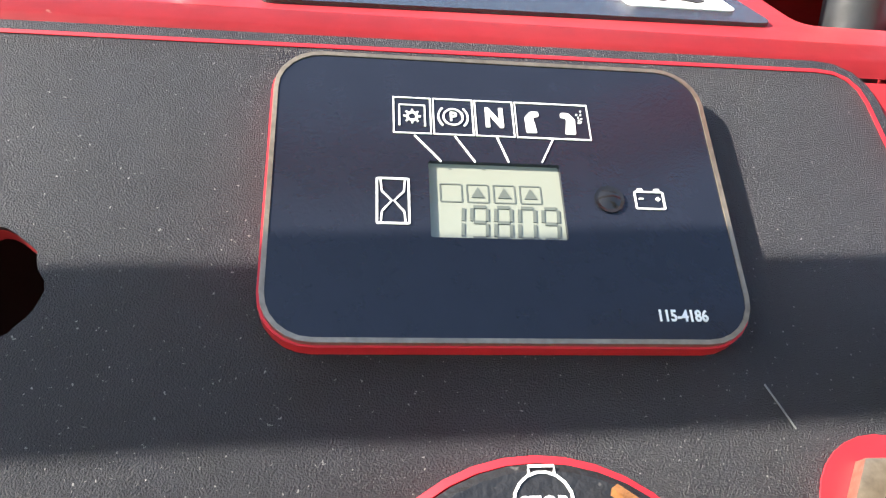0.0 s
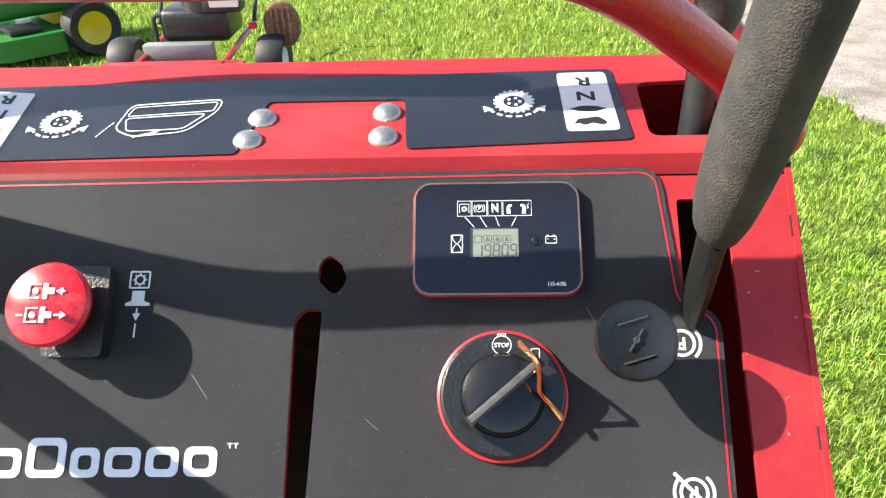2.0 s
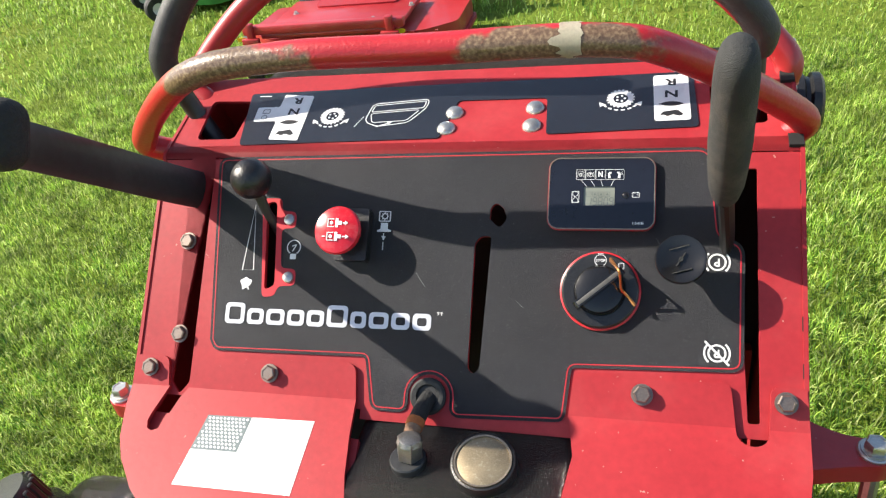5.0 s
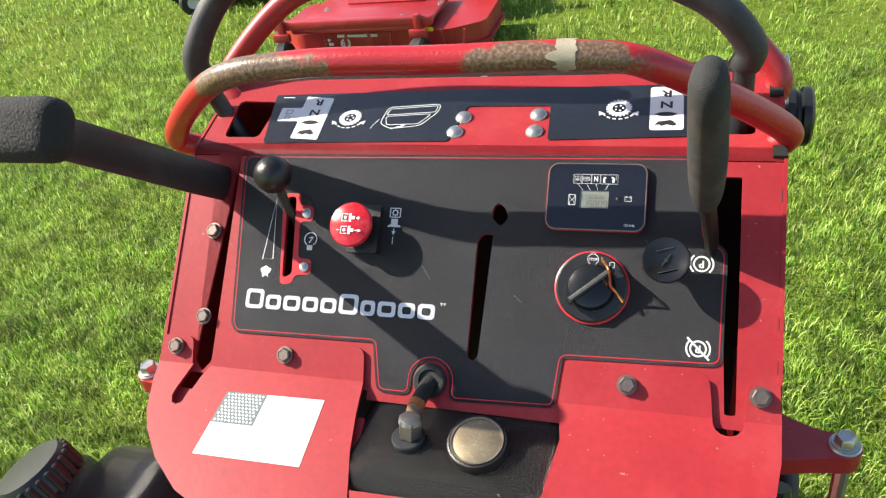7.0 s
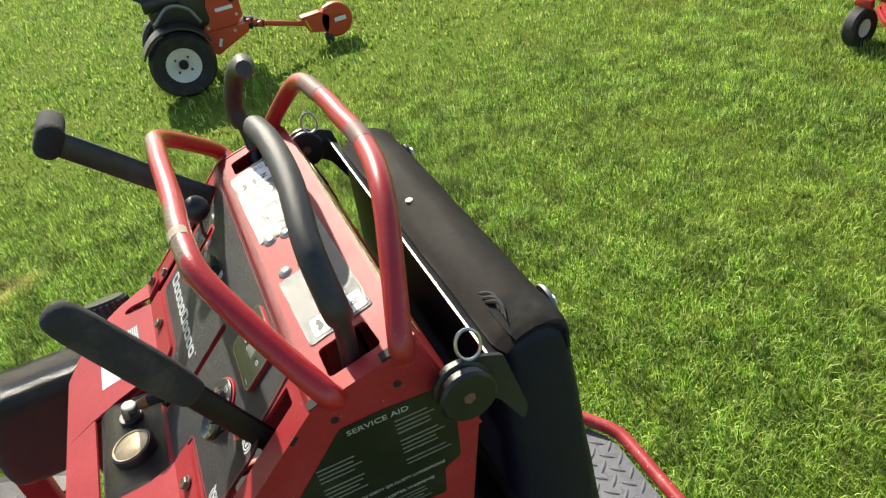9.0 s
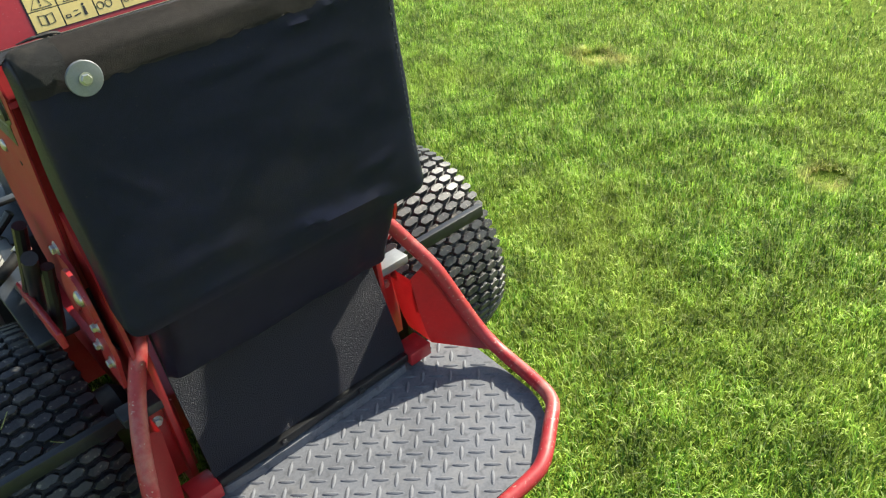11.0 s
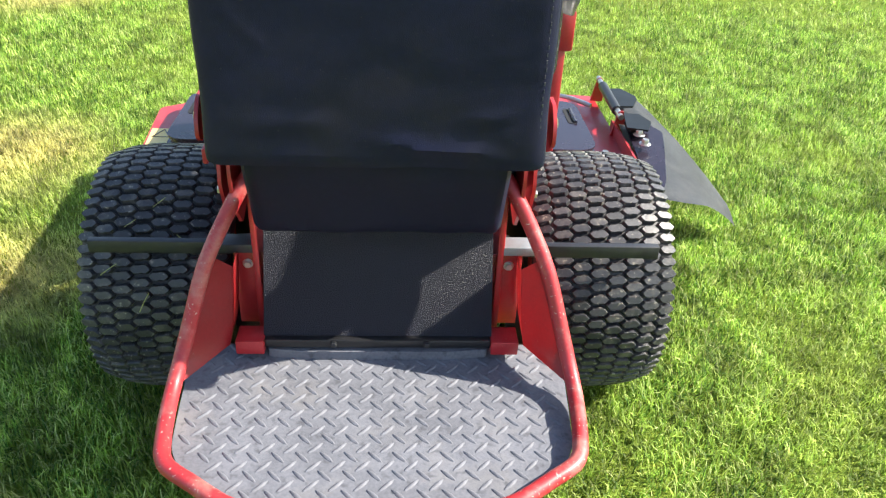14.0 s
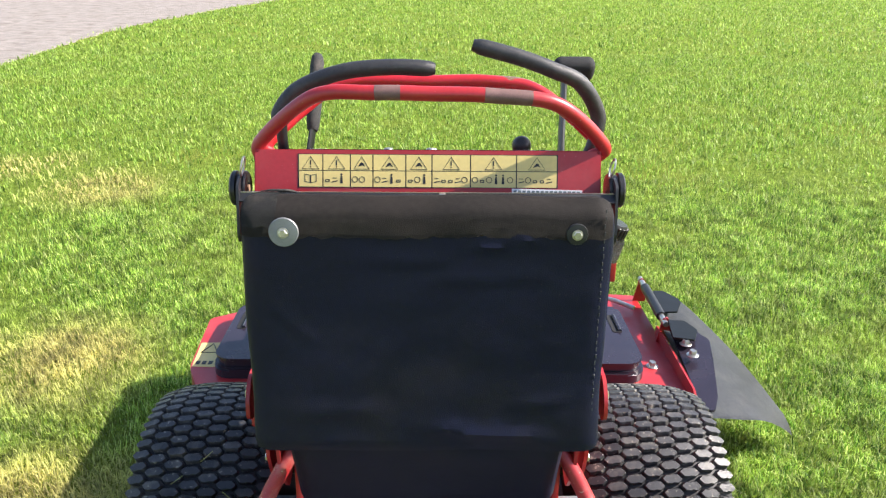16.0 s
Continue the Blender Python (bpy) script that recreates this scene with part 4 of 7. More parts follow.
def sym(name, bm, mate=None):
    return part(name, bm, mate or WHITE, panel)


# product lettering as plain letter-sized bars
u0 = -0.1815
for k, (w, big_l) in enumerate([(0.0200, 1), (0.0172, 0), (0.0185, 0), (0.0172, 0), (0.0172, 0), (0.0200, 1), (0.0155, 0), (0.0185, 0), (0.0172, 0), (0.0172, 0)]):
    hgt = 0.0172 if big_l else 0.0128
    b = plate(rrect(w - 0.0024, hgt, 0.0035, cx=u0 + w / 2 - 0.0008, cy=-(0.1363 - 0.0005 * k / 3) + hgt / 2), 0.0, 0.0003, (rrect(w - 0.0094, hgt - 0.0066, 0.0018, cx=u0 + w / 2 - 0.0008, cy=-(0.1363 - 0.0005 * k / 3) + hgt / 2),), m=PANEL)
    sym("lettering_bar", b, SILVER)
    u0 += w

# parking brake symbols
for v, off in ((0.0768, False), (0.1408, True)):
    M = on_panel(0.2016, v)
    b = outline(circle(0.0056, 24), 0.0013, 0, 0.0003, m=M)
    for s in (0, 180):
        outline([(0.0084 * math.cos(radians(a + s)), 0.0084 * math.sin(radians(a + s))) for a in range(-48, 49, 8)], 0.0013, 0, 0.0003, m=M, bm=b, closed=False)
    if off:
        strip((-0.008, 0.008), (0.008, -0.008), 0.0014, 0, 0.0004, m=M, bm=b)
    sym("brake_symbol", b)
    sym("letter_p", text_bm("P", 0.0078, M, 0, 0, align="CENTER", bold=0.0002, turn=180))

# blade engagement symbol beside the red knob
M = on_panel(-0.0490, 0.0545)
b = outline(rrect(0.0092, 0.0078, 0.0006), 0.0008, 0, 0.0003, m=M @ Matrix.Translation((0, 0.009, 0)))
outline(circle(0.0022, 14), 0.0009, 0, 0.0003, m=M @ Matrix.Translation((0, 0.009, 0)), bm=b)
for a in range(0, 360, 45):
    strip((0.0024 * math.cos(radians(a)), 0.009 + 0.0024 * math.sin(radians(a))), (0.0033 * math.cos(radians(a)), 0.009 + 0.0033 * math.sin(radians(a))), 0.0007, 0, 0.0003, m=M, bm=b)
plate([(-0.003, 0.0036), (0.003, 0.0036), (0.003, -0.0012), (0.0058, -0.0024), (0.0058, -0.0036), (-0.0058, -0.0036), (-0.0058, -0.0024), (-0.003, -0.0012)], 0, 0.0003, m=M, bm=b)
plate([(-0.0018, -0.0072), (0.0018, -0.0072), (0, -0.0106)], 0, 0.0003, m=M, bm=b)
strip((0, -0.0048), (0, -0.0075), 0.0007, 0, 0.0003, m=M, bm=b)
strip((0, -0.012), (0, -0.0185), 0.0007, 0, 0.0003, m=M, bm=b)
sym("blade_symbol", b)
# lamp symbol and throttle wedge
M = on_panel(-0.1256, 0.0735)
b = outline([(0.0058 * math.cos(radians(a)), 0.0015 + 0.0058 * math.sin(radians(a))) for a in range(-60, 241, 12)], 0.0009, 0, 0.0003, m=M, closed=False)
plate(rrect(0.0052, 0.0045, 0.0006, cy=-0.0062), 0, 0.0003, m=M, bm=b)
strip((-0.001, -0.002), (0.0022, 0.0035), 0.0010, 0, 0.0003, m=M, bm=b)
strip((0.0022, 0.0035), (-0.0015, 0.0025), 0.0010, 0, 0.0003, m=M, bm=b)
sym("lamp_symbol", b)
sym("throttle_wedge", outline(uv([(-0.1640, 0.0360), (-0.1702, 0.0920), (-0.1600, 0.0915)]), 0.0008, 0, 0.0003, m=PANEL))
b = plate(uv(round_poly([(-0.1710, 0.1010), (-0.1655, 0.0975), (-0.1630, 0.0995), (-0.1600, 0.1000), (-0.1612, 0.1040), (-0.1632, 0.1050), (-0.1620, 0.1085), (-0.1650, 0.1060), (-0.1680, 0.1085), (-0.1690, 0.1045)], 0.001)), 0, 0.0003, m=PANEL)
sym("fast_symbol", b)
b = plate(uv([(-0.1690 + 0.0060 * math.cos(radians(a)), 0.0285 - 0.0038 * math.sin(radians(a))) for a in range(0, 181, 15)]), 0, 0.0003, m=PANEL)
sym("slow_symbol", b)
b = bmesh.new()
for k in range(2):
    strip((-0.0008 + 0.0027 * k, -0.1207), (0.0012 + 0.0027 * k, -0.1207), 0.0006, 0, 0.0003, m=PANEL, bm=b)
    strip((0.0002 + 0.0027 * k, -0.1207), (0.0002 + 0.0027 * k, -0.1228), 0.0005, 0, 0.0003, m=PANEL, bm=b)
sym("trade_mark_bar", b)
for p, q in (((0.160, 0.060), (0.1635, 0.0672)), ((-0.02, 0.09), (-0.012, 0.101)), ((0.06, 0.110), (0.066, 0.115))):
    sym("scratch", strip((p[0], -p[1]), (q[0], -q[1]), 0.0002, 0, 0.00025, m=PANEL), WASHER)

# bolts
for n, (u, v, h) in enumerate(((-0.2234, 0.0686, -0.0011), (-0.2176 - 0.003, 0.147, -0.0011), (-0.2420, 0.1757, 0.0024), (-0.1336, 0.1746, 0.0024), (0.1520, 0.1722, 0.0024), (0.2452, 0.1719, 0.0024))):
    part("panel_bolt", hexbolt(on_panel(u, v, h, 13 * n), 0.0062, 0.0052), BOLT, panel, "bronzed hexagon bolt")

# ---------------------------------------------------------------- hour meter
MU, MV = 0.1197, 0.0275
MET = on_panel(MU, MV)
meter = part("hour_meter", plate(rrect(0.0785, 0.0555, 0.0085, 6), -0.001, 0.0030, m=MET), RED_LINE, mower, "black hour meter with white symbols and lcd")
part("bezel", outline(rrect(0.0768, 0.0540, 0.0078, 6), 0.0008, 0.0028, 0.0042, m=MET), BRASS, meter, "worn brassy bezel edge")
part("meter_face", plate(rrect(0.0762, 0.0534, 0.0075, 6), 0.0028, 0.0040, (rrect(0.0226, 0.0146, 0.0003, 1, cx=0.1184 - MU, cy=-(0.0297 - MV)),), m=MET), LENS, meter)


def mpt(u, v):
    return (u - MU, -(v - MV))


lcd = part("lcd", plate(rrect(0.0226, 0.0146, 0.0003, 1, cx=0.1184 - MU, cy=-(0.0297 - MV)), 0.0026, 0.0031, m=MET), LCD, meter, "grey green lcd reading")
SEG = {"1": "bc", "9": "abcdfg", "8": "abcdefg", "0": "abcdef"}


def seven(ch, x, y, w, h, lean=0.06):
    """The lit bars of one digit."""
    k = lambda px, py: (x + px * w + lean * py * h, y + py * h)  # noqa: E731
    ends = {"a": ((0.10, 1), (0.90, 1)), "b": ((1, 0.95), (1, 0.54)), "c": ((1, 0.46), (1, 0.05)), "d": ((0.10, 0), (0.90, 0)), "e": ((0, 0.46), (0, 0.05)), "f": ((0, 0.95), (0, 0.54)), "g": ((0.12, 0.5), (0.88, 0.5))}
    return [strip(k(*ends[c][0]), k(*ends[c][1]), 0.00058, 0.0030, 0.00325, m=MET) for c in SEG[ch]]


for n, ch in enumerate("19809"):
    x, y = mpt(0.1098 + 0.0040 * n, 0.0365)
    for b in seven(ch, x, y, 0.0026, 0.0058):
        part("lcd_segment", b, LCD_INK, meter)
part("lcd_point", plate(rrect(0.0006, 0.0006, 0.0002, 1, *mpt(0.1250, 0.0365)), 0.0030, 0.00325, m=MET), LCD_INK, meter)
for n in range(4):
    x, y = mpt(0.1108 + 0.0045 * n, 0.0281)
    b = outline(rrect(0.0036, 0.0034, 0.0001, 1, x, y), 0.00022, 0.0030, 0.0032, m=MET)
    if n:
        plate([(x - 0.0011, y - 0.0008), (x + 0.0011, y - 0.0008), (x, y + 0.0012)], 0.0030, 0.00325, m=MET, bm=b)
    part("lcd_mark", b, LCD_INK, meter)
MF = MET @ Matrix.Translation((0, 0, 0.0040))
edges_u = (0.1013, 0.1082, 0.1156, 0.1228, 0.1365)
for n in range(4):
    a, c = mpt(edges_u[n] + 0.0001, 0.0170), mpt(edges_u[n + 1] - 0.0004, 0.0095)
    b = outline([a, (c[0], a[1]), c, (a[0], c[1])], 0.00032, 0, 0.0002, m=MF)
    cx, cy = (a[0] + c[0]) / 2, (a[1] + c[1]) / 2
    if n == 0:
        outline([(cx - 0.0022, cy - 0.0022), (cx - 0.0022, cy + 0.0022), (cx + 0.0022, cy + 0.0022), (cx + 0.0022, cy - 0.0022)], 0.0003, 0, 0.0002, m=MF, bm=b, closed=False)
        outline(circle(0.00085, 10, cx, cy - 0.0002), 0.0004, 0, 0.0002, m=MF, bm=b)
        for d in range(0, 360, 45):
            q = (math.cos(radians(d)), math.sin(radians(d)))
            strip((cx + 0.001 * q[0], cy - 0.0002 + 0.001 * q[1]), (cx + 0.0015 * q[0], cy - 0.0002 + 0.0015 * q[1]), 0.0003, 0, 0.0002, m=MF, bm=b)
    elif n == 1:
        outline(circle(0.0017, 18, cx, cy), 0.0003, 0, 0.0002, m=MF, bm=b)
        for s in (0, 180):
            outline([(cx + 0.0026 * math.cos(radians(d + s)), cy + 0.0026 * math.sin(radians(d + s))) for d in range(-45, 46, 15)], 0.0003, 0, 0.0002, m=MF, bm=b, closed=False)
        part("letter_p", text_bm("P", 0.0026, MF, cx, cy, align="CENTER", bold=0.00006), WHITE, meter)
    elif n == 2:
        part("letter_n", text_bm("N", 0.0056, MF, cx, cy, align="CENTER", bold=0.0002, sx=0.8), WHITE, meter)
    else:
        for x, fl in ((cx - 0.0037, 1), (cx + 0.0028, -1)):
            plate(round_poly([(x - 0.0012 * fl, cy - 0.0027), (x - 0.0013 * fl, cy + 0.0006), (x - 0.0002 * fl, cy + 0.0019), (x + 0.0012 * fl, cy + 0.0019), (x + 0.0013 * fl, cy + 0.0009), (x + 0.0002 * fl, cy + 0.0006), (x + 0.0007 * fl, cy - 0.0027)], 0.0003), 0, 0.0002, m=MF, bm=b)
        for k in range(9):
            plate(circle(0.00018, 6, cx + 0.0042 + 0.0013 * random.random(), cy - 0.001 + 0.0035 * random.random()), 0, 0.0002, m=MF, bm=b)
    part("meter_symbol", b, WHITE, meter)
for a, c in (((0.1049, 0.0174), (0.1093, 0.0226)), ((0.1119, 0.0173), (0.1151, 0.0225)), ((0.1192, 0.0171), (0.1209, 0.0223)), ((0.1293, 0.0169), (0.1267, 0.0221))):
    part("pointer_line", strip(mpt(*a), mpt(*c), 0.00028, 0, 0.0002, m=MF), WHITE, meter)
x, y = mpt(0.1011, 0.0305)
b = outline(rrect(0.0052, 0.0084, 0.0001, 1, x, y), 0.00035, 0, 0.0002, m=MF)
outline([(x - 0.0020, y + 0.0040), (x - 0.0018, y + 0.0018), (x - 0.0002, y), (x - 0.0018, y - 0.0020), (x - 0.0020, y - 0.0040)], 0.0003, 0, 0.0002, m=MF, bm=b, closed=False)
outline([(x + 0.0020, y + 0.0040), (x + 0.0018, y + 0.0018), (x + 0.0002, y), (x + 0.0018, y - 0.0020), (x + 0.0020, y - 0.0040)], 0.0003, 0, 0.0002, m=MF, bm=b, closed=False)
part("hourglass_symbol", b, WHITE, meter)
x, y = mpt(0.1448, 0.0290)
b = outline(rrect(0.0050, 0.0033, 0.0001, 1, x, y), 0.0003, 0, 0.0002, m=MF)
for s in (-1, 1):
    plate(rrect(0.0010, 0.0006, 0.0001, 1, x + 0.0015 * s, y + 0.0020), 0, 0.0002, m=MF, bm=b)
    strip((x + 0.0015 * s - 0.0004, y + 0.0003), (x + 0.0015 * s + 0.0004, y + 0.0003), 0.00022, 0, 0.0002, m=MF, bm=b)
strip((x + 0.0015, y - 0.0001), (x + 0.0015, y + 0.0007), 0.00022, 0, 0.0002, m=MF, bm=b)
part("battery_symbol", b, WHITE, meter)
part("indicator_lamp", lathe([(0.0026, 0.0001), (0.0026, 0.0004), (0.0020, 0.0003), (0.0012, 0.0007), (0, 0.0009)], 16, m=MF @ Matrix.Translation((*mpt(0.1376, 0.0291), 0))), BLACK_GLOSS, meter, "grey indicator lamp")
part("part_number", text_bm("115-4186", 0.0027, MF, *mpt(0.1466, 0.0502), align="CENTER", bold=0.00006, sx=0.82), WHITE, meter)

# ---------------------------------------------------------------- ignition switch
IGN = on_panel(0.1210, 0.1000)
ign = part("ignition_switch", lathe([(0, -0.001), (0.0290, -0.001), (0.0290, 0.0018), (0.0278, 0.0024), (0.0276, 0.0018), (0, 0.0018)], 40, m=IGN), RED_LINE, mower, "black key switch with red ring")
part("switch_face", lathe([(0.0274, 0.001), (0.0274, 0.0040), (0.0262, 0.0050), (0.0185, 0.0050), (0.0178, 0.0040), (0, 0.0040)], 40, m=IGN), BLACK_PLASTIC, ign)
part("switch_dial", lathe([(0.0182, 0.003), (0.0180, 0.0075), (0.0165, 0.0102), (0.0120, 0.0120), (0.006, 0.0127), (0, 0.0130)], 36, m=IGN), BLACK_GLOSS, ign)
key_m = IGN @ Matrix.Rotation(radians(40), 4, "Z")
part("ignition_key", plate(round_poly([(-0.0215, 0.008), (-0.0215, 0.0170), (-0.0185, 0.0190), (0.0175, 0.0190), (0.0215, 0.0170), (0.0215, 0.011), (0.005, 0.009), (-0.004, 0.008)], 0.002), -0.0026, 0.0026, m=key_m @ Matrix.Rotation(radians(90), 4, "X")), BLACK_GLOSS, ign, "black plastic ignition key")
part("key_edge", box(0.0375, 0.0030, 0.0005, 0, 0, 0.0190, bevel=0.0002, m=key_m), KEY_WORN, ign, "worn pale edge of the key")
b = bmesh.new()
for k in range(2):
    tube(spline([(0.0075, 0.0205 + 0.0014 * k, 0.013), (0.0135, 0.0120, 0.026 - 0.001 * k), (0.0150, 0.0060, 0.021), (0.0155, 0.0, 0.014 + 0.001 * k), (0.0200, -0.0045, 0.010), (0.0250, -0.0100 - 0.001 * k, 0.009)], 5), 0.0010, 6, m=IGN, bm=b)
part("copper_wire", b, COPPER, ign, "twisted copper wire tied to the key")
b = outline(circle(0.0042, 18, 0.0, 0.0218), 0.0004, 0.0050, 0.0052, m=IGN)
outline([(-0.0018, 0.0256), (-0.0018, 0.0268), (0.0018, 0.0268), (0.0018, 0.0256)], 0.0004, 0.0050, 0.0052, m=IGN, bm=b, closed=False)
part("stop_symbol", b, WHITE, ign)
part("stop_word", text_bm("STOP", 0.0028, IGN @ Matrix.Translation((0, 0, 0.0050)), 0, 0.0217, align="CENTER", bold=0.00005), WHITE, ign)
part("run_symbol", outline(rrect(0.0036, 0.0042, 0.0005, 2, 0.0148, 0.0180), 0.0004, 0.0050, 0.0052, m=IGN), WHITE, ign)

# ---------------------------------------------------------------- choke knob
CHK = on_panel(0.1760, 0.0800)
choke = part("choke_knob", lathe([(0.0055, 0.012), (0.0085, 0.0145), (0.0140, 0.0205), (0.0168, 0.0240), (0.0174, 0.0278), (0.0165, 0.0302), (0.0145, 0.0298), (0.0110, 0.0276), (0, 0.0266)], 36, m=CHK), BLACK_GLOSS, mower, "glossy black choke pull knob")
part("choke_stem", lathe([(0.0040, 0.0), (0.0040, 0.007), (0.0058, 0.0075), (0.0058, 0.0125), (0.0035, 0.013), (0, 0.013)], 16, m=CHK), BLACK_STEEL, choke)
part("choke_nut", lathe([(0, 0.0), (0.0088, 0.0), (0.0088, 0.0030), (0.0072, 0.0036), (0, 0.0036)], 6, m=CHK), BRASS, choke, "brass nut")
part("choke_ring", lathe([(0, -0.001), (0.0118, -0.001), (0.0118, 0.0004), (0, 0.0005)], 28, m=CHK), RED_LINE, choke)
M = CHK @ Matrix.Translation((0, 0, 0.0282))
b = strip((-0.0075, 0.0062), (0.0055, 0.0100), 0.0007, -0.0012, 0.0003, m=M)
strip((-0.0055, -0.0100), (0.0075, -0.0062), 0.0007, -0.0012, 0.0003, m=M, bm=b)
strip((-0.0030, -0.0046), (0.0030, 0.0046), 0.0008, -0.0012, 0.0003, m=M, bm=b)
plate(circle(0.0014, 12), -0.0012, 0.0003, m=M, bm=b)
part("choke_symbol", b, FOAM, choke)

# ---------------------------------------------------------------- red blade knob
PTO = on_panel(-0.0790, 0.0620, 0.003)
ptob = part("blade_switch", plate(round_poly([(-0.0075, -0.0215), (0.0205, -0.0215), (0.0205, 0.0205), (-0.0075, 0.0205)], 0.003), -0.001, 0.0075, m=PTO), BLACK_PLASTIC, mower, "red mushroom pull knob on a black base")
part("knob_stem", lathe([(0.0085, 0.003), (0.0085, 0.016), (0, 0.016)], 20, m=PTO), BLACK_STEEL, ptob)
KNOB = mat("red_knob_plastic", (0.55, 0.010, 0.022), 0.22, var=0.06, coat=0.3, dirt=(0.5, 0.2, 0.18), dirt_amt=0.25, dirt_scale=120)
part("knob_head", lathe([(0.0075, 0.012), (0.0160, 0.0145), (0.0188, 0.0170), (0.0192, 0.0195), (0.0180, 0.0215), (0.0120, 0.0238), (0, 0.0248)], 40, m=PTO), KNOB, ptob)
M = PTO @ Matrix.Translation((0, 0, 0.0246))
b = bmesh.new()
for y, s in ((0.0048, -1), (-0.0058, 1)):
    z0, z1 = -0.0012, 0.0004
    plate([(0.000, y - 0.0035), (0.0022, y - 0.0035), (0.0022, y - 0.0014), (0.0052, y - 0.0014), (0.0052, y + 0.0014), (0.0022, y + 0.0014), (0.0022, y + 0.0035), (0.000, y + 0.0035)], z0, z1, m=M, bm=b)
    strip((0.006, y), (0.0098, y), 0.0009, z0 - 0.0006, z1 - 0.0004, m=M, bm=b)
    tip = 0.0060 if s < 0 else 0.0115
    plate([(tip, y), (tip - s * 0.0026, y + 0.0017), (tip - s * 0.0026, y - 0.0017)], z0 - 0.0006, z1 - 0.0004, m=M, bm=b)
    outline([(-0.0012, y - 0.003), (-0.0062, y - 0.003), (-0.0062, y + 0.003), (-0.0012, y + 0.003)], 0.0008, z0, z1, m=M, bm=b, closed=False)
    plate(circle(0.0014, 10, -0.0034, y), z0, z1, m=M, bm=b)
strip((-0.0105, -0.0058), (-0.0080, -0.0058), 0.0008, -0.0016, 0.0002, m=M, bm=b)
part("knob_symbol", b, WHITE, ptob)

# ---------------------------------------------------------------- throttle lever
thr = part("throttle", plate([(x, y) for x, y in thr_cut], -0.0009, 0.0003, (slotT,), m=PANEL), RED_LINE, mower, "black ball throttle lever in a red slot plate")
part("throttle_arm", tube([PANEL @ Vector((-0.147, -0.060, -0.02)), PANEL @ Vector((-0.1495, -0.044, 0.008)), PANEL @ Vector((-0.1545, -0.026, 0.022))], [0.0050, 0.0046, 0.0058], 10, flat=0.5), BLACK_STEEL, thr)
part("throttle_ball", lathe([(0.0, -0.0165), (0.0045, -0.0162), (0.0100, -0.0132), (0.0146, -0.0078), (0.0166, -0.0010), (0.0155, 0.0062), (0.0118, 0.0118), (0.0062, 0.0154), (0, 0.0164)], 28, m=on_panel(-0.1555, 0.0215, 0.0275)), BLACK_PLASTIC, thr, "black plastic ball knob")
for u, v in ((-0.1318, 0.0490), (-0.1280, 0.0970)):
    part("throttle_rivet", lathe([(0, 0), (0.0047, 0), (0.0044, 0.0014), (0.0026, 0.0024), (0, 0.0028)], 18, m=on_panel(u, v, 0.0003)), STEEL, thr, "domed steel rivet")

# ---------------------------------------------------------------- adjusting rod, tank, tank cap
boot = part("rod_boot", lathe([(0.0128, -0.004), (0.0140, 0.0005), (0.0138, 0.0030), (0.0122, 0.0042), (0.0090, 0.0040), (0.0080, 0.0020), (0, 0.0020)], 28, m=on_panel(-0.003, 0.1838)), RUBBER, mower, "black rubber grommet round a sleeved rod")
part("rod", tube([(0.0020, -0.118, 0.990), (0.0040, -0.100, 0.9945), (0.0066, -0.080, 0.9945)], [0.0062, 0.0064, 0.0062], 14), FOAM_DARK, boot, "black rubber sleeve on the rod")
part("rod_end", tube([(0.0062, -0.083, 0.9944), (0.0072, -0.074, 0.9935), (0.0088, -0.062, 0.991)], [0.0066, 0.0060, 0.0046], 12), RUST, boot, "rusty rod end at the nut")
part("rust_collar", tube([(0.0063, -0.0825, 0.9945), (0.0069, -0.0765, 0.9940)], [0.0070, 0.0068], 12), RUST_BRIGHT, boot, "bright orange rusted collar")
NUT = Matrix.Translation((0.0075, -0.0592, 0.9800)) @ Matrix.Rotation(radians(10), 4, "X") @ Matrix.Rotation(radians(-6), 4, "Y") @ Matrix.Rotation(radians(-8), 4, "Z") @ Matrix.Diagonal((1.08, 1.08, 1, 1))
nut = lathe([(0, 0.003), (0.0088, 0.003), (0.0090, 0.0045), (0.0090, 0.0175), (0.0080, 0.0192)], 6, m=NUT)
lathe([(0.0086, 0.0160), (0.0074, 0.0192), (0.0066, 0.0196), (0, 0.0196)], 28, m=NUT, bm=nut)
part("rod_nut", nut, NUT_STEEL, boot, "worn steel hexagon nut")
b = bmesh.new()
box(0.172, 0.108, 0.13, -0.025, -0.070, 0.912, bevel=0.022, seg=6, bm=b)
tank = part("hydraulic_tank", b, TANK, mower, "grained black plastic tank with bronze cap")
part("tank_boss", lathe([(0.030, -0.012), (0.029, 0.004), (0.026, 0.007), (0, 0.007)], 32, m=Matrix.Translation((-0.047, -0.057, 0.968))), TANK, tank)
part("tank_washer", lathe([(0.0132, 0), (0.0132, 0.0062), (0.0124, 0.0072), (0.0, 0.0072)], 28, m=Matrix.Translation((0.0085, -0.0580, 0.9760))), BLACK_STEEL, tank)
cap = part("tank_cap", lathe([(0.0232, 0.0), (0.0236, 0.010), (0.0226, 0.0135), (0.0212, 0.0140), (0.0208, 0.0128), (0, 0.0128)], 36, m=Matrix.Translation((-0.047, -0.059, 0.9745)) @ Matrix.Rotation(radians(-8), 4, "X")), BLACK_PLASTIC, tank)
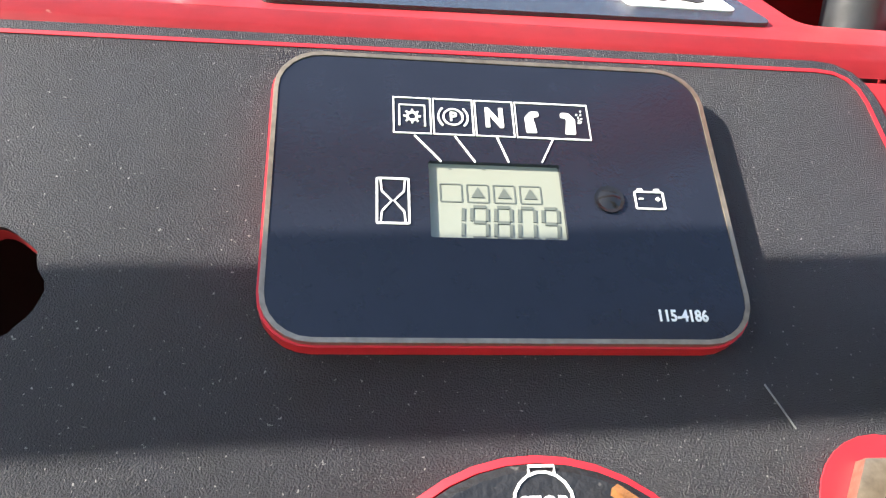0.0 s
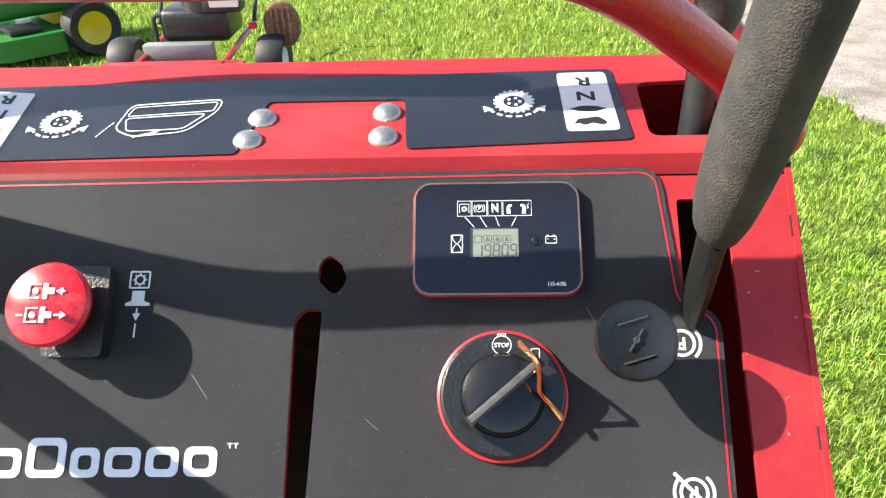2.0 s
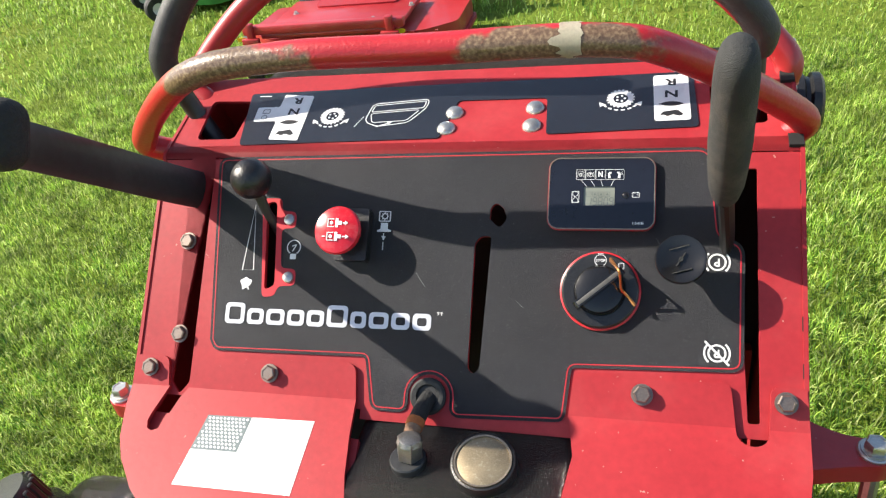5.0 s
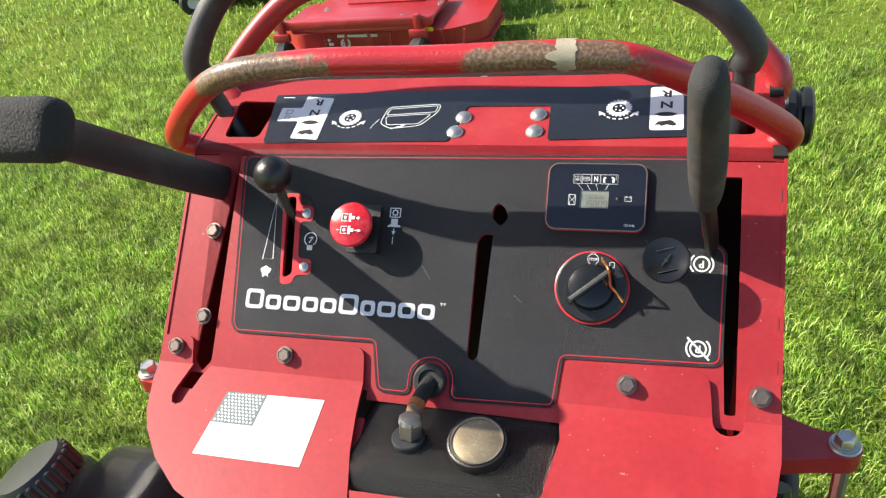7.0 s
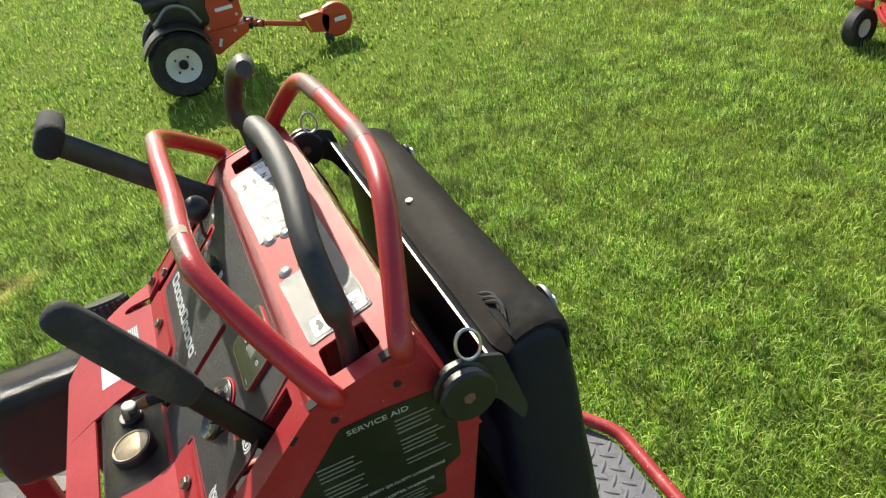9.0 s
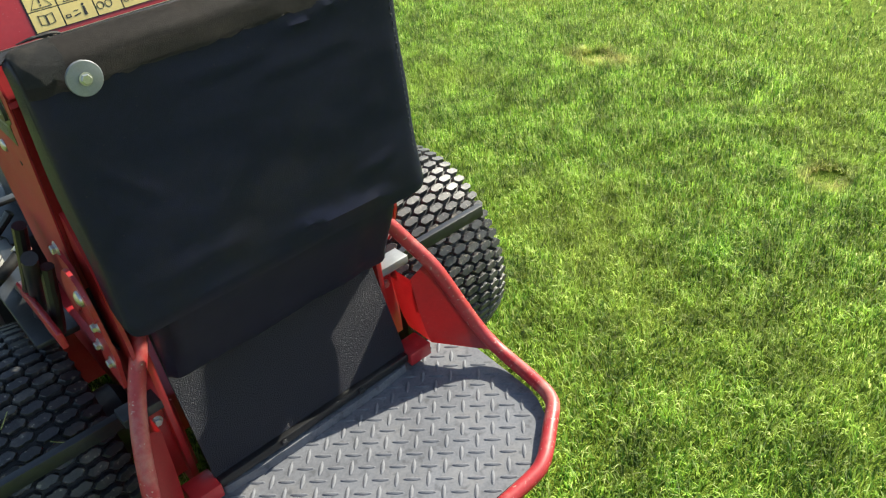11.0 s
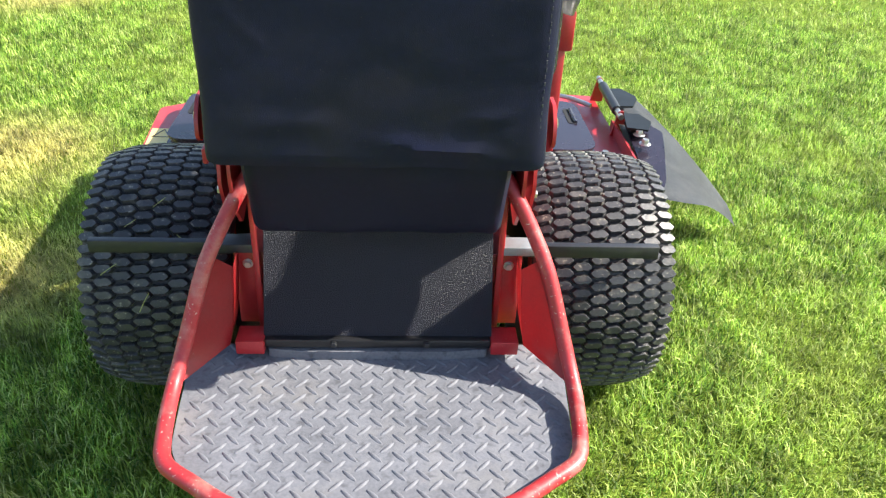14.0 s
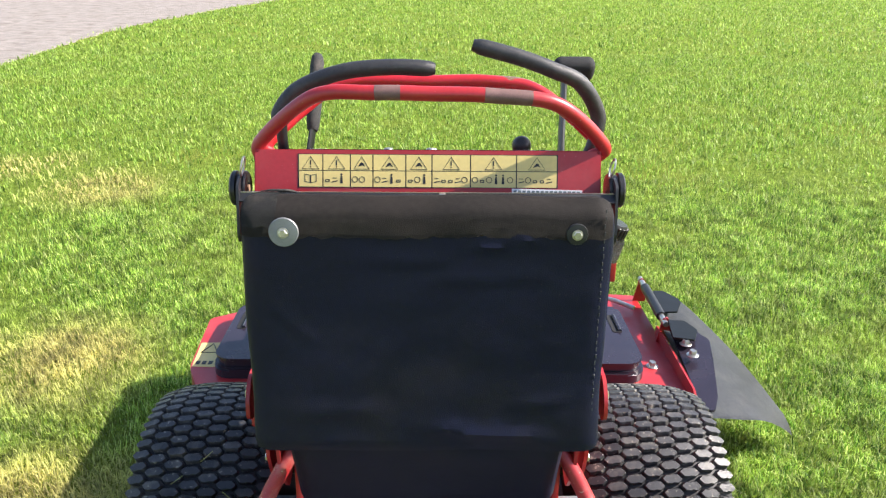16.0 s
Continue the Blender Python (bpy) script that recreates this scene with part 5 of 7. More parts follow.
part("cap_label", lathe([(0.0206, 0.0120), (0.0206, 0.0133), (0.0198, 0.0137), (0, 0.0137)], 36, m=Matrix.Translation((-0.047, -0.059, 0.9745)) @ Matrix.Rotation(radians(-8), 4, "X")), BRONZE, cap, "tarnished bronze cap disc")
part("cap_rim", lathe([(0.0188, 0.0134), (0.0190, 0.0146), (0.0204, 0.0147), (0.0206, 0.0134)], 40, m=Matrix.Translation((-0.047, -0.059, 0.9745)) @ Matrix.Rotation(radians(-8), 4, "X")), BRASS, cap, "bright brass rim round the cap disc")
# torn insulation at the tank's corner
part("torn_edge", tube(spline([(-0.105, -0.055, 0.964), (-0.101, -0.04, 0.958), (-0.103, -0.028, 0.948)], 4), 0.004, 6), FOAM_CUT, tank)

# fuel tank and cap
b = bmesh.new()
box(0.092, 0.30, 0.18, 0.306, 0.060, 0.808, bevel=0.032, seg=4, bm=b)
ft = part("fuel_tank", b, TANK, mower, "grained black plastic fuel tank")
M = Matrix.Translation((0.352, -0.014, 0.886)) @ Matrix.Rotation(radians(22), 4, "Y")
part("filler_neck", lathe([(0.045, -0.03), (0.042, 0.012), (0.034, 0.022), (0, 0.022)], 28, m=M), TANK, ft)
fcap = part("fuel_cap", lathe([(0.034, 0.016), (0.0345, 0.040), (0.031, 0.046), (0, 0.048)], 40, m=M), BLACK_PLASTIC, ft, "ribbed black fuel cap")
for k in range(24):
    a = 2 * math.pi * k / 24
    part("cap_rib", box(0.0045, 0.005, 0.026, 0.0345 * math.cos(a), 0.0345 * math.sin(a), 0.029, bevel=0.001, seg=1, m=M), BLACK_PLASTIC, fcap)
# red flag decal, faded
FLAG = FOLD @ Matrix.Translation((0, 0, 0.0022))
def fl(u, y):
    return (u, y)
fa, fb, fc, fd = (-0.178, -0.0235), (-0.088, -0.0215), (-0.090, -0.080), (-0.186, -0.081)
flag = part("flag_decal", plate([fa, fb, fc, fd], 0.0, 0.0003, m=FLAG), FADED_WHITE, mower, "sun-faded white sticker with a grey starred corner")
mid = lambda s, t: (Vector(fa) * (1 - s) * (1 - t) + Vector(fb) * s * (1 - t) + Vector(fc) * s * t + Vector(fd) * (1 - s) * t)  # noqa: E731
part("starred_corner", plate([mid(0, 0), mid(0.42, 0), mid(0.42, 0.5), mid(0, 0.5)], 0.0, 0.0005, m=FLAG), FADED_BLUE, flag)
for i in range(9):
    b = bmesh.new()
    for j in range(11 if i % 2 == 0 else 10):
        p = mid(0.03 + 0.036 * (j + 0.5 * (i % 2)), 0.04 + 0.052 * i)
        plate(circle(0.0011, 6, p.x, p.y), 0.0004, 0.0007, m=FLAG, bm=b)
    part("star_row", b, FADED_WHITE, flag)

# arms with bolts beside the console
for s, y, z in ((-1, -0.121, 0.955), (1, -0.130, 0.942)):
    b = plate(round_poly([(0.0, -0.034), (0.0, 0.022), (0.030, 0.015), (0.056, 0.012), (0.064, 0.0), (0.054, -0.011), (0.034, -0.013), (0.014, -0.022)], 0.007), -0.016, 0.0)
    b.transform(Matrix.Translation((s * 0.2585, y, z)) @ Matrix.Diagonal((s, 1, 1, 1)))
    arm = part("side_arm", b, RED, mower, "red steel arm with a bolted end")
    part("arm_bolt", hexbolt(Matrix.Translation((s * 0.3080, y, z)), 0.0078, 0.0085, wr=0.0115, wh=0.0025), STEEL, arm, "zinc hexagon bolt with washer")
    part("arm_rod", tube([(s * 0.310, y, z - 0.02), (s * 0.312, y, z - 0.12)], 0.006, 10), STEEL, arm)

# ---------------------------------------------------------------- top decal
def tp(pts):
    return top_pts(pts)


top_dec = part("top_decal", plate(tp(round_poly([(0.201, -0.322), (-0.186, -0.330), (-0.1894, -0.2666), (-0.0755, -0.2617), (-0.0725, -0.304), (0.002, -0.304), (0.011, -0.2595), (0.1893, -0.2555)], [0.004, 0.004, 0.004, 0.003, 0.004, 0.003, 0.003, 0.004])), -0.0012, 0.0, m=TOP), STICKER_TOP, mower, "black decal with white drive symbols")
TD = TOP


def tsym(name, b, m=None):
    return part(name, b, m or WHITE, top_dec)


tsym("white_field", plate(tp(round_poly([(-0.1555, -0.3260), (-0.1822, -0.3264), (-0.1838, -0.2738), (-0.1570, -0.2732)], 0.003)), 0, 0.0003, m=TD))
tsym("white_field", plate(tp(round_poly([(0.1665, -0.319), (0.1373, -0.316), (0.1358, -0.2597), (0.1636, -0.2617), (0.1640, -0.2845), (0.1864, -0.2845), (0.1877, -0.3028), (0.1665, -0.3028)], 0.002)), 0, 0.0003, m=TD))
for x, r_y, n_y, t_y, f_y in ((-0.1694, -0.3178, -0.3040, -0.2920, -0.2810), (0.1508, -0.3105, -0.2965, -0.2825, -0.2690)):
    M = TD @ Matrix.Translation((-x, 0, 0.0003))
    for ch, y in (("R", r_y), ("N", n_y)):
        tsym("letter_" + ch.lower(), text_bm(ch, 0.0112, M, 0, -(y + 0.29) / 0.968, align="CENTER", bold=0.0003, sx=1.25, turn=180), INK)
    yy = -(t_y + 0.29) / 0.968
    tsym("slow_symbol", plate([(0.0075 * math.cos(radians(a)) * (1 if abs(math.sin(radians(a))) > 0.1 else 1.25), yy + 0.0026 * math.sin(radians(a))) for a in range(0, 360, 20)], 0, 0.0003, m=M), INK)
    yy = -(f_y + 0.29) / 0.968
    tsym("fast_symbol", plate(round_poly([(-0.0085, yy - 0.002), (-0.006, yy + 0.0022), (-0.001, yy + 0.0030), (0.004, yy + 0.0042), (0.0065, yy + 0.0018), (0.0088, yy - 0.0012), (0.006, yy - 0.0030), (0.001, yy - 0.0010), (-0.003, yy - 0.0032), (-0.0055, yy - 0.0012)], 0.0008), 0, 0.0003, m=M), INK)
b = outline(rrect(0.0065, 0.0050, 0.0005, 2, -0.1775, 0.0042 + 0.003), 0.0007, 0.0003, 0.0006, m=TD)
outline(circle(0.0026, 14, -0.1775, -0.0005), 0.0007, 0.0003, 0.0006, m=TD, bm=b)
tsym("blade_symbol", b, WASHER)
for x, y in ((0.112, -0.289), (-0.131, -0.3000)):
    cy = -(y + 0.29) / 0.968
    gear = []
    for k in range(40):
        r = 0.0110 if k % 2 else 0.0096
        gear += [(-x + r * math.cos(2 * math.pi * (k + d) / 40), cy + r * math.sin(2 * math.pi * (k + d) / 40)) for d in (-0.3, 0.3)]
    b = plate(gear, 0, 0.0003, (circle(0.0058, 20, -x, cy),), m=TD)
    for a in range(0, 360, 72):
        plate(circle(0.0009, 8, -x + 0.0032 * math.cos(radians(a)), cy + 0.0032 * math.sin(radians(a))), 0, 0.0003, m=TD, bm=b)
    for k in range(6):
        a0 = radians(212 + 20 * k)
        outline([(-x + 0.0150 * math.cos(a0 + radians(d)), cy + 0.0140 * math.sin(a0 + radians(d))) for d in (0, 6, 12)], 0.0013, 0, 0.0003, m=TD, bm=b, closed=False)
    for s in (-1, 1):
        plate([(-x + s * 0.0165, cy - 0.0040), (-x + s * 0.0110, cy - 0.0070), (-x + s * 0.0158, cy - 0.0095)], 0, 0.0003, m=TD, bm=b)
    tsym("drive_wheel_symbol", b)
# cushion symbol in outline
cx, cy = -0.0535, 0.0
b = outline(round_poly([(cx - 0.0240, cy + 0.013), (cx + 0.0260, cy + 0.0175), (cx + 0.0250, cy + 0.0060), (cx + 0.012, cy - 0.0120), (cx - 0.0150, cy - 0.0160), (cx - 0.0270, cy - 0.0090)], 0.005), 0.0007, 0, 0.0003, m=TD)
for off in (0.0018,):
    outline(round_poly([(cx - 0.0215, cy + 0.0108), (cx + 0.0235, cy + 0.0150), (cx + 0.0225, cy + 0.0065), (cx - 0.0235, cy + 0.0025)], 0.002), 0.0006, 0, 0.0003, m=TD, bm=b)
outline(round_poly([(cx - 0.0235, cy + 0.0005), (cx + 0.0195, cy + 0.0040), (cx + 0.010, cy - 0.0095), (cx - 0.0200, cy - 0.0110)], 0.003), 0.0006, 0, 0.0003, m=TD, bm=b)
strip((cx - 0.0150, cy - 0.0165), (cx - 0.004, cy - 0.0120), 0.0009, 0, 0.0003, m=TD, bm=b)
plate([(cx - 0.0015, cy - 0.0105), (cx - 0.0062, cy - 0.0105), (cx - 0.0045, cy - 0.0140)], 0, 0.0003, m=TD, bm=b)
for k in range(6):
    strip((cx - 0.0290 - 0.0010 * k, cy - 0.003 - 0.0022 * k), (cx - 0.0296 - 0.0010 * k, cy - 0.0045 - 0.0022 * k), 0.0006, 0, 0.0003, m=TD, bm=b)
tsym("cushion_symbol", b)
tsym("fine_print_bar", strip((-0.192, 0.0290), (-0.180, 0.0286), 0.0010, 0, 0.0003, m=TD))
for x, y in ((0.003, -0.2894), (0.007, -0.2710), (-0.0636, -0.2928), (-0.0630, -0.2722)):
    M = TD @ Matrix.Translation((-x, -(y + 0.29) / 0.968, -0.001))
    rv = part("carriage_bolt", lathe([(0, 0), (0.0078, 0), (0.0076, 0.0009), (0.0064, 0.0026), (0.0038, 0.0040), (0, 0.0045)], 24, m=M), STEEL, mower, "domed zinc carriage bolt head")
    b = bmesh.new()
    for a in (0, 60, 120):
        strip((0.0035 * math.cos(radians(a)), 0.0035 * math.sin(radians(a))), (0.0052 * math.cos(radians(a)), 0.0052 * math.sin(radians(a))), 0.0006, 0.0028, 0.0037, m=M, bm=b)
    part("head_mark", b, STEEL, rv)

# ---------------------------------------------------------------- side levers with foam grips
def lever(base, mid_p, grip_a, grip_b, r, torn):
    lv = part("brake_lever", tube(spline([base, mid_p, grip_a], 5), 0.0052, 12, flat=2.4), TAB, mower, "black flat steel lever with foam grip")
    a, c = Vector(grip_a), Vector(grip_b)
    line = [a.lerp(c, t) for t in (0, 0.02, 0.1, 0.25, 0.4, 0.55, 0.7, 0.82, 0.9, 0.95, 0.98, 1.0)]
    rr = [r * k for k in (0.66, 0.80, 0.94, 1.02, 1.05, 1.02, 1.0, 0.98, 0.93, 0.82, 0.62, 0.25)]
    if torn:
        part("grip", tube(line, rr, 20, flat=1.45), FOAM, lv, "thick worn black foam grip")
    return lv


lv = lever((-0.2105, -0.2200, 1.040), (-0.2075, -0.1940, 1.086), (-0.2010, -0.1640, 1.140), (-0.1950, -0.098, 1.262), 0.0118, True)
part("torn_strip", tube(spline([(-0.2065, -0.1905, 1.085), (-0.2035, -0.1760, 1.112), (-0.2000, -0.1590, 1.141)], 4), [0.0004, 0.0014, 0.0008, 0.0018, 0.0010, 0.0016, 0.0022, 0.0014, 0.0006], 7, flat=0.5), FOAM_CUT, lv, "torn tan foam edge")
rl = lever((0.2185, -0.262, 1.074), (0.2215, -0.215, 1.112), (0.2400, -0.088, 1.2240), (0.2480, -0.082, 1.2290), 0.0125, False)
part("lever_sleeve", tube(spline([(0.2195, -0.250, 1.084), (0.2225, -0.205, 1.120), (0.2350, -0.118, 1.1970), (0.2400, -0.079, 1.2310)], 6), 0.0060, 14, flat=2.7), BLACK_STEEL, rl, "flat black lever sleeve")
END = frame_at((0.2570, -0.077, 1.2350), (1, 0, 0), (0, 0.83, 0.56))
part("grip_block", box(0.074, 0.032, 0.046, bevel=0.014, seg=5, m=END), FOAM_DARK, rl, "broad black foam end grip")

# ---------------------------------------------------------------- rear warning decal
cuts = (0.0, 0.094, 0.200, 0.287, 0.414, 0.515, 0.664, 0.842, 1.0)
dx0, dx1, dy0, dy1 = -0.194, 0.194, -0.0525, -0.0045
rear_dec = part("warning_decal", plate([(dx0 - 0.001, dy0 - 0.001), (dx1 + 0.001, dy0 - 0.001), (dx1 + 0.001, dy1 + 0.001), (dx0 - 0.001, dy1 + 0.001)], 0.0, 0.0004, m=REAR), INK, mower, "yellow warning decal of eight pictogram fields")
for n in range(8):
    a, c = dx0 + (dx1 - dx0) * cuts[n] + 0.0009, dx0 + (dx1 - dx0) * cuts[n + 1] - 0.0009
    my = dy0 + (dy1 - dy0) * 0.50
    for y0, y1 in ((dy0, my - 0.0006), (my + 0.0006, dy1)):
        part("warning_field", plate([(a, y0), (c, y0), (c, y1), (a, y1)], 0.0003, 0.0008, m=REAR), YELLOW, rear_dec)
    cx, cy = (a + c) / 2, (my + dy1) / 2 - 0.001
    w = min(0.0125, (c - a) * 0.36)
    b = outline([(cx - w, cy - 0.0085), (cx + w, cy - 0.0085), (cx, cy + 0.0098)], 0.0014, 0.0008, 0.0011, m=REAR)
    if n in (0, 1, 5, 6):
        strip((cx, cy + 0.0045), (cx, cy - 0.0030), 0.0017, 0.0008, 0.0011, m=REAR, bm=b)
        plate(circle(0.0010, 8, cx, cy - 0.0056), 0.0008, 0.0011, m=REAR, bm=b)
    else:
        plate(round_poly([(cx - 0.006, cy - 0.0055), (cx - 0.001, cy + 0.0015), (cx + 0.002, cy + 0.0010), (cx + 0.0055, cy - 0.0050), (cx + 0.001, cy - 0.0030)], 0.0008), 0.0008, 0.0011, m=REAR, bm=b)
    part("warning_triangle", b, INK, rear_dec)
    b = bmesh.new()
    cy = (dy0 + my) / 2
    rnd = random.Random(40 + n)
    if n == 0:
        for s in (-1, 1):
            outline([(cx + s * 0.0005, cy - 0.006), (cx + s * 0.0085, cy - 0.0045), (cx + s * 0.0085, cy + 0.0065), (cx + s * 0.0005, cy + 0.005)], 0.0012, 0.0008, 0.0011, m=REAR, bm=b)
    else:
        k = 0
        x = a + 0.006
        while x < c - 0.005:
            kind = rnd.randrange(4)
            if kind == 0:
                outline(circle(0.0042, 14, x, cy - 0.001), 0.0010, 0.0008, 0.0011, m=REAR, bm=b)
            elif kind == 1:
                plate(circle(0.0016, 8, x, cy + 0.0062), 0.0008, 0.0011, m=REAR, bm=b)
                plate(round_poly([(x - 0.0020, cy - 0.007), (x - 0.0013, cy + 0.0040), (x + 0.0013, cy + 0.0040), (x + 0.0020, cy - 0.007)], 0.0006), 0.0008, 0.0011, m=REAR, bm=b)
            elif kind == 2:
                strip((x - 0.004, cy - 0.005), (x + 0.005, cy - 0.003), 0.0014, 0.0008, 0.0011, m=REAR, bm=b)
                strip((x - 0.003, cy + 0.001), (x + 0.003, cy + 0.001), 0.0010, 0.0008, 0.0011, m=REAR, bm=b)
            else:
                plate(rrect(0.0065, 0.0042, 0.001, 2, x, cy - 0.003), 0.0008, 0.0011, (rrect(0.0040, 0.0020, 0.0006, 2, x, cy - 0.003),), m=REAR, bm=b)
            x += 0.0105
    part("warning_pictogram", b, INK, rear_dec)
lab = part("paper_label", plate([(0.126, -0.0620), (0.232, -0.0640), (0.232, -0.0560), (0.126, -0.0540)], 0.0, 0.0006, m=REAR), WHITE, mower, "white paper label strip with small print")
for k in range(15):
    x = 0.129 + 0.0068 * k
    part("print_bar", plate(rrect(0.0048, 0.0030, 0.0005, 1, x + 0.002, -0.0580 - 0.0001 * k), 0.0005, 0.0008, m=REAR), FADED_BLUE, lab)

# ---------------------------------------------------------------- pad fittings
for x, y, z, r, mm in ((-0.194, -0.4945, 1.075, 0.0205, WASHER), (0.204, -0.4945, 1.074, 0.0150, BLACK_STEEL)):
    M = frame_at((x, y, z), (1, 0, 0), (0, 0.06, 1))
    w = part("pad_washer", lathe([(0.004, -0.002), (r * 0.985, -0.002), (r, 0.0008), (r * 0.96, 0.0022), (r * 0.45, 0.0030), (0, 0.0030)], 32, m=M), mm, pad, "large round washer with bolt")
    part("washer_bolt", hexbolt(M @ Matrix.Translation((0, 0, 0.0028)), 0.0062, 0.0045), STEEL, w)
part("pad_seam", tube(spline([(0.2440, -0.4800, 1.090), (0.2455, -0.4855, 1.05), (0.2445, -0.4915, 0.95), (0.2450, -0.4995, 0.82), (0.2440, -0.5045, 0.745)], 6), 0.0022, 6), THREAD, pad, "stitched seam")
for k in range(34):
    z = 1.105 - 0.0108 * k
    part("stitch", box(0.0012, 0.0020, 0.0052, 0.2432 + 0.0006 * math.sin(k * 2.3), -0.4870 - 0.0565 * (1.105 - z), z), THREAD, pad)


def on_pad(x, y, z, out):
    """A point of the pad's cover at its rounded ends, a little proud of it."""
    e = min(1.0, max(0.0, (abs(x) - 0.232) / 0.0255))
    c = Vector((-0.45, min(1.08, max(0.76, z))))
    p = Vector((y, z))
    d = (c - p).normalized()
    q = p + d * (0.016 * (1 - math.sqrt(1 - e * e)) - out)
    return (x, q.x, q.y + 0.003 * noise.noise((x * 7, 1, 4)))


cap_line = spline([(-0.414, 1.098, 0), (-0.430, 1.107, 0), (-0.452, 1.1135, 0), (-0.470, 1.1095, 0), (-0.4845, 1.097, 0), (-0.4895, 1.075, 0), (-0.4905, 1.066, 0)], 4)
for nm, xa, xb, nx, k0, out, mm, lb in (("top_wrap", -0.2550, 0.2550, 60, 0, 0.0010, VINYL_TOP, "worn brownish vinyl top edge"), ("tape_patch", -0.2535, -0.2050, 16, 4, 0.0026, FOAM, "frayed grey patch on the corner")):
    bm = bmesh.new()
    rows = []
    for i in range(nx + 1):
        x = xa + (xb - xa) * i / nx
        sub_line = cap_line[k0:-5] if nm == "tape_patch" else cap_line
        row = []
        for k, p in enumerate(sub_line):
            z = p.y + (0.006 * noise.noise((x * 60, 5, 0)) if k == len(sub_line) - 1 else 0.0)
            xx = x + (0.006 * noise.noise((k * 0.9, 3, 0)) if nm == "tape_patch" and i == nx else 0.0)
            row.append(bm.verts.new(on_pad(xx, p.x, z, out + 0.0012 * noise.noise((x * 16, p.x * 40, p.y * 30)))))
        rows.append(row)
    for a, c in zip(rows, rows[1:]):
        for k in range(len(a) - 1):
            bm.faces.new((a[k], a[k + 1], c[k + 1], c[k]))
    bmesh.ops.solidify(bm, geom=list(bm.faces), thickness=0.0006)
    part(nm, bm, mm, pad, lb)
part("pad_rivet", lathe([(0, 0), (0.0050, 0), (0.0044, 0.0016), (0, 0.0024)], 14, m=Matrix.Translation((0.021, -0.436, 1.1112))), STEEL, pad)
for x in (-0.20, -0.185, -0.193):
    part("torn_foam", tube(spline([(x, -0.430, 1.112), (x - 0.015, -0.438, 1.117), (x - 0.035, -0.434, 1.114)], 4), [0.0012, 0.002, 0.0022, 0.002, 0.002, 0.0018, 0.0014, 0.001, 0.0008], 6), FOAM, pad)
part("pad_rail", plate([(-0.272, -0.008), (0.272, -0.008), (0.272, 0.006), (-0.272, 0.006)], -0.0015, 0.0015, m=frame_at((0, -0.4085, 1.0975), (1, 0, 0), (0, 0.75, 0.66))), BLACK_STEEL, mower, "thin steel rail behind the pad")
part("pad_rail_edge", box(0.548, 0.0022, 0.0022, 0, -0.4035, 1.1030), STEEL, mower)
